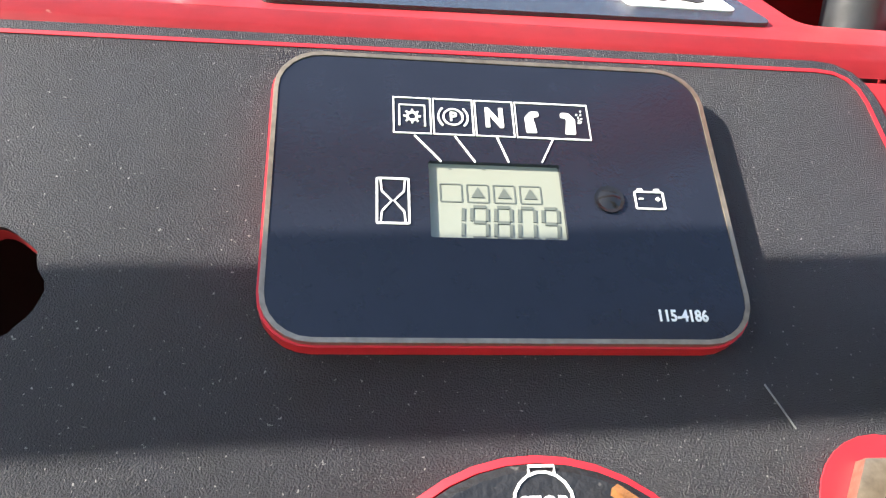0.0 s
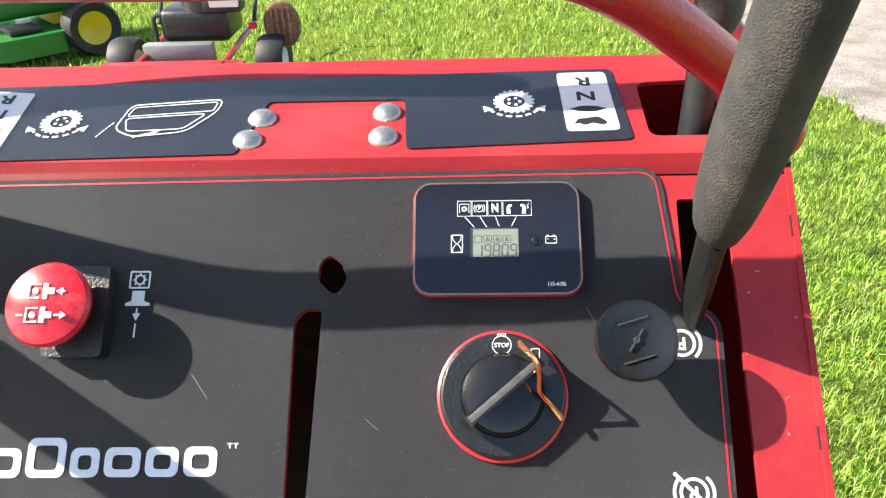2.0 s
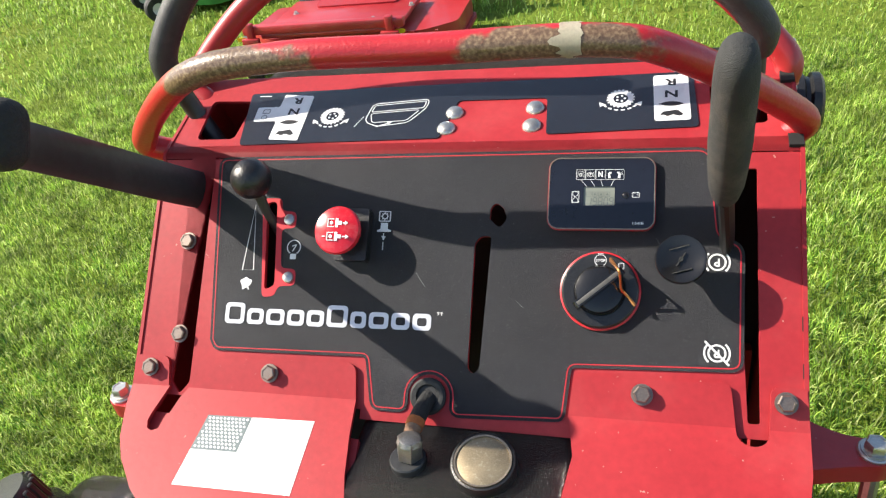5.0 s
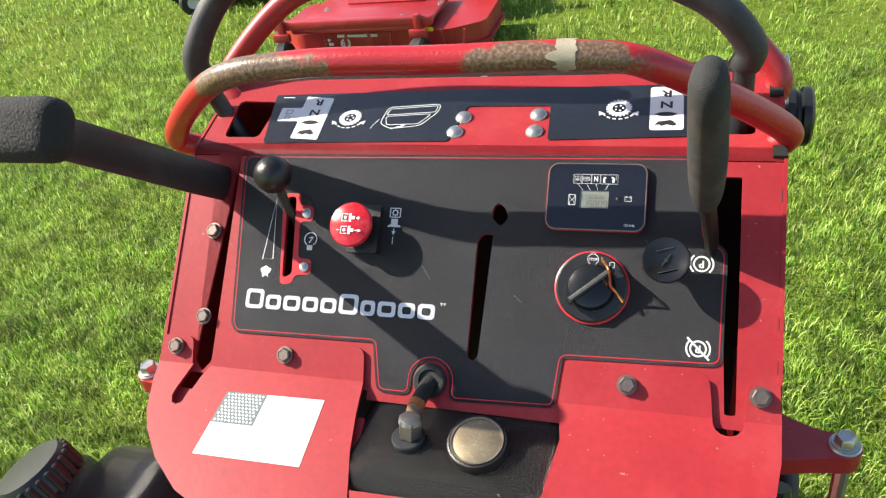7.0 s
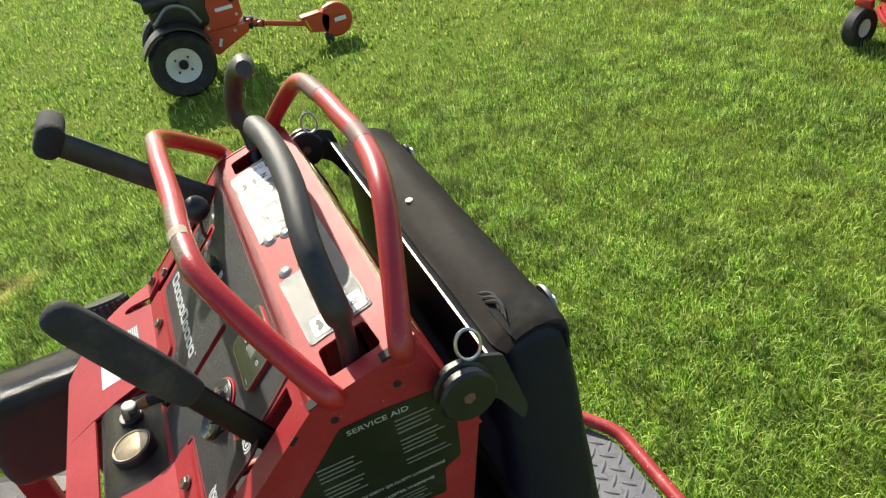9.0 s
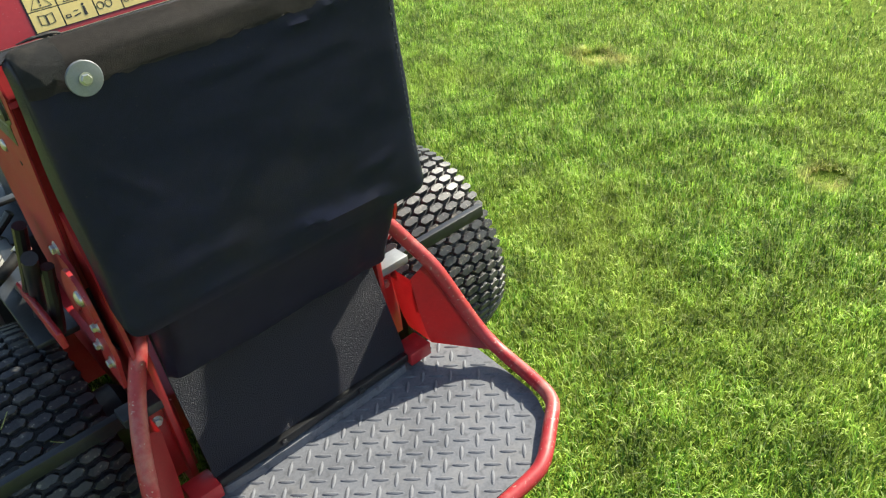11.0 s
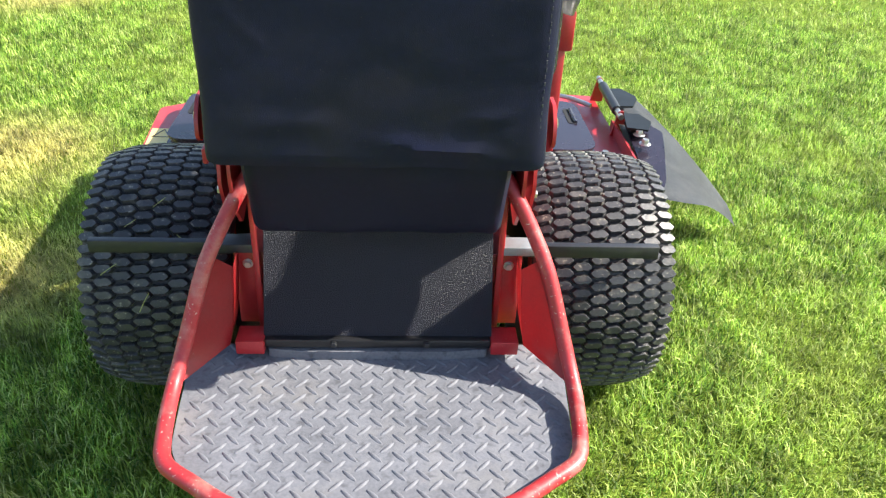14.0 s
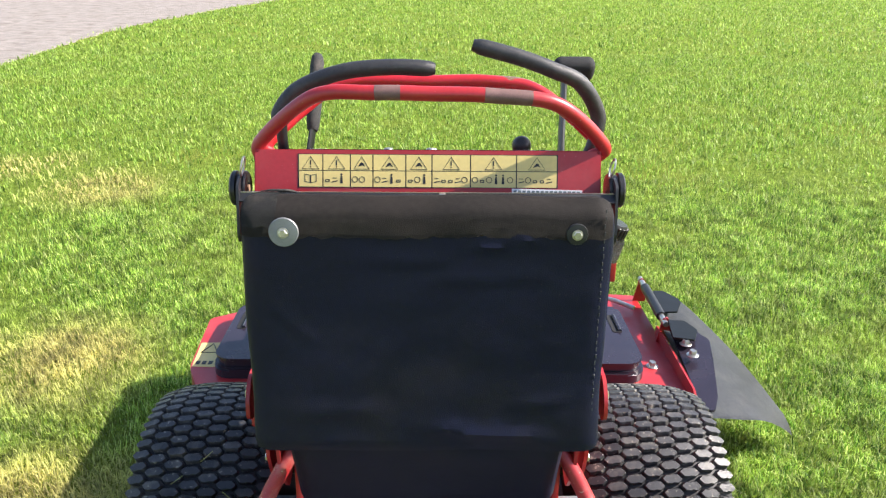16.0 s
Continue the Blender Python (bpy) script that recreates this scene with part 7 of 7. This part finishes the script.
for k in range(3):
    part("maker_bar", plate(rrect(0.035 + 0.012 * k, 0.014, 0.003, 1, 0.26 - 0.008 * k, 0.130 - 0.022 * k), 0, 0.003, m=frame_at((0, 0.332, 0), (1, 0, 0), (0, 0, 1))), WHITE, wm)
part("chute", plate([(0.56, -0.12), (0.70, -0.10), (0.69, 0.14), (0.57, 0.16)], 0.09, 0.10), CHUTE, wm, "dark discharge chute")
part("silver_guard", box(0.36, 0.07, 0.105, 0.07, -0.24, 0.215, bevel=0.012), WASHER, wm, "silver metal guard")
part("engine", box(0.36, 0.30, 0.17, 0.00, -0.46, 0.33, bevel=0.04, seg=3), BLACK_PLASTIC, wm, "black engine")
part("engine_shroud", lathe([(0.15, 0), (0.15, 0.06), (0.11, 0.10), (0, 0.11)], 26, m=Matrix.Translation((-0.06, -0.46, 0.40))), BLACK_STEEL, wm)
part("air_cleaner", box(0.20, 0.12, 0.09, -0.16, -0.36, 0.44, bevel=0.02), BLACK_STEEL, wm)
part("engine_label", plate(rrect(0.15, 0.035, 0.008), 0, 0.004, m=frame_at((-0.18, -0.298, 0.445), (-1, 0, 0), (0, 0, 1))), WHITE, wm)
part("guard_bar", tube(bent([(0.21, -0.33, 0.10), (0.21, -0.33, 0.385), (-0.02, -0.33, 0.395)], 0.03), 0.012, 8), BLACK_STEEL, wm, "black guard bar")
part("red_cap", lathe([(0.022, 0), (0.022, 0.03), (0, 0.034)], 14, m=Matrix.Translation((-0.30, -0.34, 0.31))), RED_LINE, wm)
for x in (-0.385, 0.40):
    roller(wm, x, -0.36, 0.135, 0.14, WHEEL_WHITE, 0.5, "drive_wheel")
grd = part("muffler_guard", tube([(-0.44 + 0.085 * math.cos(a), -0.40, 0.31 + 0.11 * math.sin(a)) for a in [2 * math.pi * k / 18 for k in range(18)]], 0.014, 8, closed=True), RUST, wm, "rusty round guard")
part("muffler_plate", plate(circle(0.08, 24, 0, 0, 0.105), -0.02, 0.02, m=frame_at((-0.44, -0.40, 0.31), (1, 0, 0), (0, 0, 1))), RUST, grd)
for k in range(4):
    part("guard_rib", box(0.010, 0.010, 0.18, -0.485 + 0.03 * k, -0.376, 0.31), RUST, grd)
hb = bent([(-0.26, -0.52, 0.30), (-0.26, -0.80, 0.62), (-0.26, -1.05, 0.70), (0.26, -1.05, 0.70), (0.26, -0.80, 0.62), (0.26, -0.52, 0.30)], 0.08)
part("handlebar", tube(hb, 0.012, 10), BLACK_STEEL, wm, "black handlebar")
for x in (-0.20, 0.24):
    part("side_rail", tube([(x, -0.10, 0.20), (x, -0.60, 0.24)], 0.016, 8), RED, wm)

# green ride-on mower
gm = thing("ride_on_mower", "green ride-on mower with yellow wheels", "mower", 2.73, -4.64, -45)
gm.scale = (0.60, 0.60, 0.60)
part("deck_shell", plate(round_poly([(-0.70, -0.3), (-0.70, 0.32), (-0.45, 0.52), (0.45, 0.52), (0.70, 0.32), (0.70, -0.3)], 0.08), 0.10, 0.30), GREEN, gm, "green deck shell")
part("body", box(0.56, 0.95, 0.34, 0, -0.25, 0.56, bevel=0.07, seg=3), GREEN, gm, "green body")
part("front_frame", box(0.48, 0.62, 0.07, 0, 0.60, 0.42, bevel=0.02), GREEN, gm)
for x in (-0.34, 0.34):
    roller(gm, x, 0.86, 0.14, 0.11, WHEEL_WHITE, 0.45, "caster_wheel")
    part("caster_post", box(0.05, 0.05, 0.26, x, 0.84, 0.38, bevel=0.008), GREEN, gm)
    roller(gm, 1.9 * x, -0.55, 0.28, 0.24, WHEEL_YELLOW, 0.58, "drive_wheel")
    part("fender", plate(round_poly([(-0.15, -0.40), (0.15, -0.40), (0.15, 0.35), (-0.15, 0.35)], 0.06), 0, 0.04, m=Matrix.Translation((1.35 * x, -0.45, 0.66))), BLACK_PLASTIC, gm)
    part("stripe", plate(rrect(0.30, 0.035, 0.01), 0, 0.004, m=frame_at((0.29 * (1 if x > 0 else -1), -0.1, 0.62), (0, -1 if x < 0 else 1, 0), (0, 0, 1))), WHEEL_YELLOW, gm)
part("seat", box(0.46, 0.46, 0.12, 0, -0.40, 0.80, bevel=0.05, seg=3), BLACK_PLASTIC, gm, "black seat")
part("seat_back", box(0.46, 0.12, 0.42, 0, -0.64, 1.02, bevel=0.05, seg=3), BLACK_PLASTIC, gm)
part("front_step", box(0.40, 0.30, 0.05, 0, 0.35, 0.44, bevel=0.01), BLACK_STEEL, gm)
part("deck_cover", box(0.30, 0.30, 0.06, -0.42, 0.05, 0.33, bevel=0.02), BLACK_PLASTIC, gm)
part("deck_cover", box(0.30, 0.30, 0.06, 0.42, 0.05, 0.33, bevel=0.02), BLACK_PLASTIC, gm)

# orange-red walk-behind machine with a shaft and a round head
om = thing("brush_cutter", "orange-red walk-behind machine with white wheels", "machine", 4.0, 0.0, 0)
YZ = frame_at((0, 0, 0), (0, 1, 0), (0, 0, 1))
for x in (-0.10, 0.40):
    w = roller(om, x, -0.27, 0.190, 0.120, WHEEL_WHITE, 0.52)
    hubs = Matrix.Translation((x, -0.27, 0.190)) @ Matrix.Rotation(radians(90), 4, "Y")
    part("hub", lathe([(0, -0.052), (0.024, -0.050), (0.028, -0.030), (0.028, 0.030), (0, 0.040)], 16, m=hubs), DARK, w, "dark wheel hub")
    for k in range(4):
        a = radians(45 + 90 * k)
        part("wheel_bolt", lathe([(0, -0.040), (0.007, -0.038), (0.007, 0.0), (0, 0.0)], 8, m=hubs @ Matrix.Translation((0.052 * math.cos(a), 0.052 * math.sin(a), 0))), BLACK_STEEL, w)
part("housing", plate(round_poly([(-0.535, 0.520), (-0.700, 0.474), (-0.694, 0.330), (-0.640, 0.290), (-0.450, 0.290)], 0.012), 0.0, 0.30, m=YZ), ORANGE_RED, om, "orange-red steel housing")
part("skid_plate", plate(round_poly([(-0.430, 0.292), (-0.708, 0.286), (-0.700, 0.236), (-0.486, 0.150), (-0.420, 0.190)], 0.010), -0.02, 0.26, m=YZ), ORANGE_RED, om, "orange-red lower plate")
part("maker_bar", plate(rrect(0.105, 0.020, 0.004, 2, -0.600, 0.398), -0.004, 0.0, m=YZ), WHITE, om)
# Near-black plate paints the shade in a hand slot.
part("handle_slot", plate(rrect(0.030, 0.052, 0.010, 3, -0.655, 0.445), -0.003, 0.0, m=YZ), DARK, om)
part("warning_bar", plate([(-0.500, 0.200), (-0.516, 0.194), (-0.536, 0.236), (-0.520, 0.242)], -0.024, -0.019, m=YZ), WHITE, om)
for y, z in ((-0.478, 0.310), (-0.545, 0.480), (-0.660, 0.345), (-0.620, 0.262), (-0.455, 0.262)):
    part("plate_bolt", hexbolt(frame_at((-0.001 if z > 0.29 else -0.021, y, z), (0, -1, 0), (0, 0, 1)), 0.008, 0.006), STEEL, om)
part("engine", box(0.30, 0.34, 0.30, 0.14, -0.355, 0.460, bevel=0.05, seg=3), BLACK_PLASTIC, om, "black engine")
part("engine_shroud", lathe([(0.13, 0), (0.135, 0.05), (0.11, 0.09), (0, 0.10)], 24, m=Matrix.Translation((0.13, -0.46, 0.600))), BLACK_STEEL, om)
part("air_cleaner", box(0.16, 0.12, 0.12, 0.06, -0.560, 0.620, bevel=0.02), BLACK_STEEL, om)
part("muffler", lathe([(0, -0.10), (0.05, -0.10), (0.055, -0.08), (0.055, 0.08), (0.05, 0.10), (0, 0.10)], 18, m=frame_at((0.02, -0.270, 0.530), (0, 0, 1), (1, 0, 0))), BLACK_STEEL, om)
part("engine_pipe", tube(spline([(-0.03, -0.20, 0.42), (-0.05, -0.30, 0.50), (-0.03, -0.40, 0.46), (-0.01, -0.45, 0.36)], 6), 0.010, 8), WASHER, om)
part("fender", plate([(0.218 * math.cos(radians(a)), 0.218 * math.sin(radians(a))) for a in range(25, 156, 10)] + [(0.206 * math.cos(radians(a)), 0.206 * math.sin(radians(a))) for a in range(155, 24, -10)], -0.16, -0.03, m=frame_at((0, -0.27, 0.190), (0, 1, 0), (0, 0, 1))), BLACK_STEEL, om)
jt = part("shaft_joint", tube([(0.03, -0.690, 0.282), (0.03, -0.735, 0.264), (0.03, -0.745, 0.262), (0.03, -0.800, 0.240)], [0.034, 0.040, 0.026, 0.022], 14), BLACK_STEEL, om, "dark shaft coupling")
for k in range(3):
    part("joint_ear", box(0.075, 0.026, 0.030, 0.03, -0.715 - 0.030 * k, 0.285 - 0.016 * k, bevel=0.004), ORANGE_RED, jt)
part("shaft", tube([(0.03, -0.790, 0.244), (0.03, -1.040, 0.166)], 0.016, 12), ORANGE_RED, om, "orange shaft tube")
part("head_neck", plate(round_poly([(-1.020, 0.212), (-1.055, 0.110), (-1.170, 0.085), (-1.200, 0.175), (-1.150, 0.215)], 0.012), 0.0, 0.07, m=YZ), ORANGE_RED, om, "orange-red head bracket")
part("yellow_tag", plate([(-1.040, 0.190), (-1.060, 0.120), (-1.070, 0.122), (-1.052, 0.190)], -0.004, 0.0, m=YZ), WHEEL_YELLOW, om)
hd = part("round_head", lathe([(0, -0.055), (0.086, -0.055), (0.100, -0.042), (0.104, -0.020), (0.104, 0.020), (0.094, 0.030), (0, 0.030)], 34, m=frame_at((0.03, -1.238, 0.138), (0, 1, 0), (0, 0, 1)) @ Matrix.Rotation(radians(180), 4, "X")), ORANGE_RED, om, "round red guard head")
part("head_label", plate(rrect(0.075, 0.026, 0.005), 0, 0.003, m=frame_at((-0.028, -1.255, 0.150), (0, -1, 0), (0, -0.25, 1))), WHITE, hd)
part("head_bolt", lathe([(0, 0), (0.012, 0), (0.012, 0.014), (0, 0.018)], 8, m=Matrix.Translation((0.0, -1.180, 0.225))), STEEL, hd)
part("head_foot", box(0.06, 0.05, 0.06, 0.03, -1.170, 0.040, bevel=0.008), BLACK_STEEL, om)
part("handlebar", tube(bent([(0.02, -0.30, 0.45), (0.02, -0.12, 0.60), (0.28, -0.12, 0.60), (0.28, -0.30, 0.45)], 0.04), 0.012, 8), BLACK_STEEL, om)


# ---------------------------------------------------------------- grass
DRY_SPOTS = [(-1.20, 1.20, 0.46), (-0.92, 0.42, 0.36), (-1.95, 3.4, 0.60), (2.46, 0.93, 0.16), (2.05, -0.36, 0.14), (-0.62, -0.42, 0.16), (-2.6, 3.9, 0.5)]


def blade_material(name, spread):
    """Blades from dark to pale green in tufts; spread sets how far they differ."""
    m = bpy.data.materials.new(name)
    m.use_nodes = True
    nt = m.node_tree
    N, L = nt.nodes, nt.links
    b = N["Principled BSDF"]
    geo = N.new("ShaderNodeNewGeometry")
    tc = N.new("ShaderNodeTexCoord")
    ramp = N.new("ShaderNodeValToRGB")
    e = ramp.color_ramp.elements
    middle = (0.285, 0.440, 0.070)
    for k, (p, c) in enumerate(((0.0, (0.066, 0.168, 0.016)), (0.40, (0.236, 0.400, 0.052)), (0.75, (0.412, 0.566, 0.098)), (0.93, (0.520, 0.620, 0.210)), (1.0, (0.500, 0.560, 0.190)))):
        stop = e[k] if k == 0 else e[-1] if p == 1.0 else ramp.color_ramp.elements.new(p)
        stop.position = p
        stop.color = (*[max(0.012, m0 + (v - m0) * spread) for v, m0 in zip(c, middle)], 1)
    L.new(geo.outputs["Random Per Island"], ramp.inputs[0])
    n1 = N.new("ShaderNodeTexNoise")
    n1.inputs["Scale"].default_value, n1.inputs["Detail"].default_value = 1.3, 5
    L.new(tc.outputs["Object"], n1.inputs["Vector"])
    mr = N.new("ShaderNodeMapRange")
    mr.inputs["From Min"].default_value, mr.inputs["From Max"].default_value, mr.inputs["To Max"].default_value = 0.50, 0.74, 0.60
    L.new(n1.outputs[0], mr.inputs["Value"])
    mx = N.new("ShaderNodeMix")
    mx.data_type = "RGBA"
    mx.inputs[7].default_value = (0.370, 0.428, 0.092, 1)
    L.new(mr.outputs[0], mx.inputs[0])
    L.new(ramp.outputs[0], mx.inputs[6])
    # thin dry places in the turf
    dry = None
    for x, y, r in DRY_SPOTS:
        dist = N.new("ShaderNodeVectorMath")
        dist.operation = "DISTANCE"
        dist.inputs[1].default_value = (x, y, 0)
        wob = N.new("ShaderNodeVectorMath")
        wob.operation = "MULTIPLY_ADD"
        wob.inputs[1].default_value = (0.35, 0.35, 0.0)
        nv = N.new("ShaderNodeTexNoise")
        nv.inputs["Scale"].default_value, nv.inputs["Detail"].default_value = 5.0, 4
        L.new(tc.outputs["Object"], nv.inputs["Vector"])
        L.new(nv.outputs["Color"], wob.inputs[0])
        L.new(tc.outputs["Object"], wob.inputs[2])
        L.new(wob.outputs[0], dist.inputs[0])
        f = N.new("ShaderNodeMapRange")
        f.inputs["From Min"].default_value, f.inputs["From Max"].default_value = r, r * 0.35
        f.inputs["To Max"].default_value = 0.9
        L.new(dist.outputs["Value"], f.inputs["Value"])
        if dry is None:
            dry = f.outputs[0]
        else:
            mxm = N.new("ShaderNodeMath")
            mxm.operation = "MAXIMUM"
            L.new(dry, mxm.inputs[0])
            L.new(f.outputs[0], mxm.inputs[1])
            dry = mxm.outputs[0]
    mx2 = N.new("ShaderNodeMix")
    mx2.data_type = "RGBA"
    mx2.inputs[7].default_value = (0.62, 0.55, 0.20, 1)
    L.new(dry, mx2.inputs[0])
    L.new(mx.outputs[2], mx2.inputs[6])
    mx = mx2
    n4 = N.new("ShaderNodeTexNoise")
    n4.inputs["Scale"].default_value, n4.inputs["Detail"].default_value = 9.0, 6
    L.new(tc.outputs["Object"], n4.inputs["Vector"])
    m4 = N.new("ShaderNodeMapRange")
    m4.inputs["From Min"].default_value, m4.inputs["From Max"].default_value = 0.32, 0.68
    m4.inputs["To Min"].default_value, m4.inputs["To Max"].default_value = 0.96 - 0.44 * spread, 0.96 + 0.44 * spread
    n5 = N.new("ShaderNodeTexNoise")
    n5.inputs["Scale"].default_value, n5.inputs["Detail"].default_value = 46.0, 3
    L.new(tc.outputs["Object"], n5.inputs["Vector"])
    both = N.new("ShaderNodeMath")
    both.operation = "MULTIPLY_ADD"
    both.inputs[1].default_value, both.inputs[2].default_value = 0.9, -0.45
    L.new(n5.outputs[0], both.inputs[0])
    tufts = N.new("ShaderNodeMath")
    L.new(n4.outputs[0], tufts.inputs[0])
    L.new(both.outputs[0], tufts.inputs[1])
    L.new(tufts.outputs[0], m4.inputs["Value"])
    hsv = N.new("ShaderNodeHueSaturation")
    L.new(m4.outputs[0], hsv.inputs["Value"])
    L.new(mx.outputs[2], hsv.inputs["Color"])
    L.new(hsv.outputs[0], b.inputs["Base Color"])
    b.inputs["Roughness"].default_value = 0.52
    b.inputs["Specular IOR Level"].default_value = 0.28
    tr = N.new("ShaderNodeBsdfTranslucent")
    L.new(hsv.outputs[0], tr.inputs["Color"])
    ms = N.new("ShaderNodeMixShader")
    ms.inputs[0].default_value = 0.45
    L.new(b.outputs[0], ms.inputs[1])
    L.new(tr.outputs[0], ms.inputs[2])
    L.new(ms.outputs[0], N["Material Output"].inputs["Surface"])
    return m


def grass_field(name, count, area, length, width, seed, keep, blade):
    """Bent three-point blades: a quad and a tip each, thrown over a rectangle of lawn."""
    g = np.random.default_rng(seed)
    x0, x1, y0, y1 = area
    x, y = g.uniform(x0, x1, count), g.uniform(y0, y1, count)
    clump = 0.5 + 0.5 * np.sin(x * 7.1 + 2.0 * np.sin(y * 3.3)) * np.sin(y * 6.3 + 2.0 * np.sin(x * 4.1))
    ok = (g.random(count) < 0.55 + 0.45 * clump) & keep(x, y)
    x, y, clump = x[ok], y[ok], clump[ok]
    n = len(x)
    yaw = g.uniform(0, 2 * np.pi, n)
    ln = length * g.uniform(0.55, 1.25, n) * (0.75 + 0.45 * clump)
    wd = width * g.uniform(0.7, 1.3, n)
    lean = g.uniform(0.30, 1.45, n)
    dirx, diry = np.cos(yaw), np.sin(yaw)
    sx, sy_ = -diry * wd / 2, dirx * wd / 2
    v = np.zeros((n, 5, 3), np.float32)
    mid_r, mid_z = ln * 0.55 * np.sin(lean * 0.5), ln * 0.55 * np.cos(lean * 0.5)
    tip_r, tip_z = mid_r + ln * 0.5 * np.sin(lean * 1.25), mid_z + ln * 0.5 * np.cos(lean * 1.25)
    v[:, 0] = np.stack([x - sx, y - sy_, np.full(n, -0.004)], 1)
    v[:, 1] = np.stack([x + sx, y + sy_, np.full(n, -0.004)], 1)
    v[:, 2] = np.stack([x + sx * 0.8 + dirx * mid_r, y + sy_ * 0.8 + diry * mid_r, mid_z], 1)
    v[:, 3] = np.stack([x - sx * 0.8 + dirx * mid_r, y - sy_ * 0.8 + diry * mid_r, mid_z], 1)
    v[:, 4] = np.stack([x + dirx * tip_r, y + diry * tip_r, tip_z], 1)
    base = (np.arange(n) * 5)[:, None]
    me = bpy.data.meshes.new(name)
    me.vertices.add(n * 5)
    me.vertices.foreach_set("co", v.ravel())
    loops = (base + np.array([0, 1, 2, 3, 3, 2, 4])).ravel().astype(np.int32)
    me.loops.add(len(loops))
    me.loops.foreach_set("vertex_index", loops)
    start = ((np.arange(n) * 7)[:, None] + np.array([0, 4])).ravel().astype(np.int32)
    me.polygons.add(n * 2)
    me.polygons.foreach_set("loop_start", start)
    me.update(calc_edges=True)
    me.materials.append(blade)
    ob = new(name, me)
    return tagged(ob, "dense green lawn grass with yellowish patches", "grass", kind="stuff")


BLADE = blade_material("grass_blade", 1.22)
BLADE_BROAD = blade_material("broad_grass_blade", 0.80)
EX, EY = np.array([p[0] for p in ROAD_EDGE]), np.array([p[1] for p in ROAD_EDGE])


def on_lawn(x, y):
    return x > np.interp(y, EY, EX) - 0.10 + 0.22 * np.abs(np.sin(y * 3.1 + 2.0 * np.sin(y * 1.3)) * np.sin(y * 11.0))


NEAR = (-2.5, 3.4, -3.7, 3.6)


def near_keep(x, y):
    d = np.maximum(np.maximum(NEAR[0] - x, x - NEAR[1]), np.maximum(NEAR[2] - y, y - NEAR[3]))
    spots = np.minimum(np.hypot(x - 2.29, (y - 0.756) * 1.3), np.hypot(x - 1.875, (y + 0.528) * 1.3))
    return on_lawn(x, y) & (spots > 0.07) & (np.random.default_rng(4).random(len(x)) < np.clip(-d / 0.9, 0.08, 1.0))


def close_keep(x, y):
    d = np.maximum(np.maximum(-1.7 - x, x - 2.7), np.maximum(-1.7 - y, y - 2.0))
    spots = np.minimum(np.hypot(x - 2.29, (y - 0.756) * 1.3), np.hypot(x - 1.875, (y + 0.528) * 1.3))
    return on_lawn(x, y) & (spots > 0.08) & (np.random.default_rng(7).random(len(x)) < np.clip(-d / 0.9, 0.05, 1.0))


def far_keep(x, y):
    d = np.maximum(np.maximum(NEAR[0] - x, x - NEAR[1]), np.maximum(NEAR[2] - y, y - NEAR[3]))
    return on_lawn(x, y) & (d + np.random.default_rng(5).uniform(-1.1, 0.0, len(x)) > -0.6)


def distant_keep(x, y):
    d = np.maximum(np.maximum(-6.5 - x, x - 8.5), np.maximum(-8.5 - y, y - 10.0))
    return on_lawn(x, y) & (d + np.random.default_rng(6).uniform(-2.0, 0.0, len(x)) > -1.2)


grass_field("grass", 800000, NEAR, 0.040, 0.0031, 11, near_keep, BLADE)
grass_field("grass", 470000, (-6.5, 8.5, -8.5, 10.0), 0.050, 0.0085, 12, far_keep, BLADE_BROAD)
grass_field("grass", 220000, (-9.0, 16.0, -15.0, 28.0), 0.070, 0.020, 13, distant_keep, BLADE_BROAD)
grass_field("grass", 220000, (-1.7, 2.7, -1.7, 2.0), 0.046, 0.0024, 14, close_keep, BLADE)
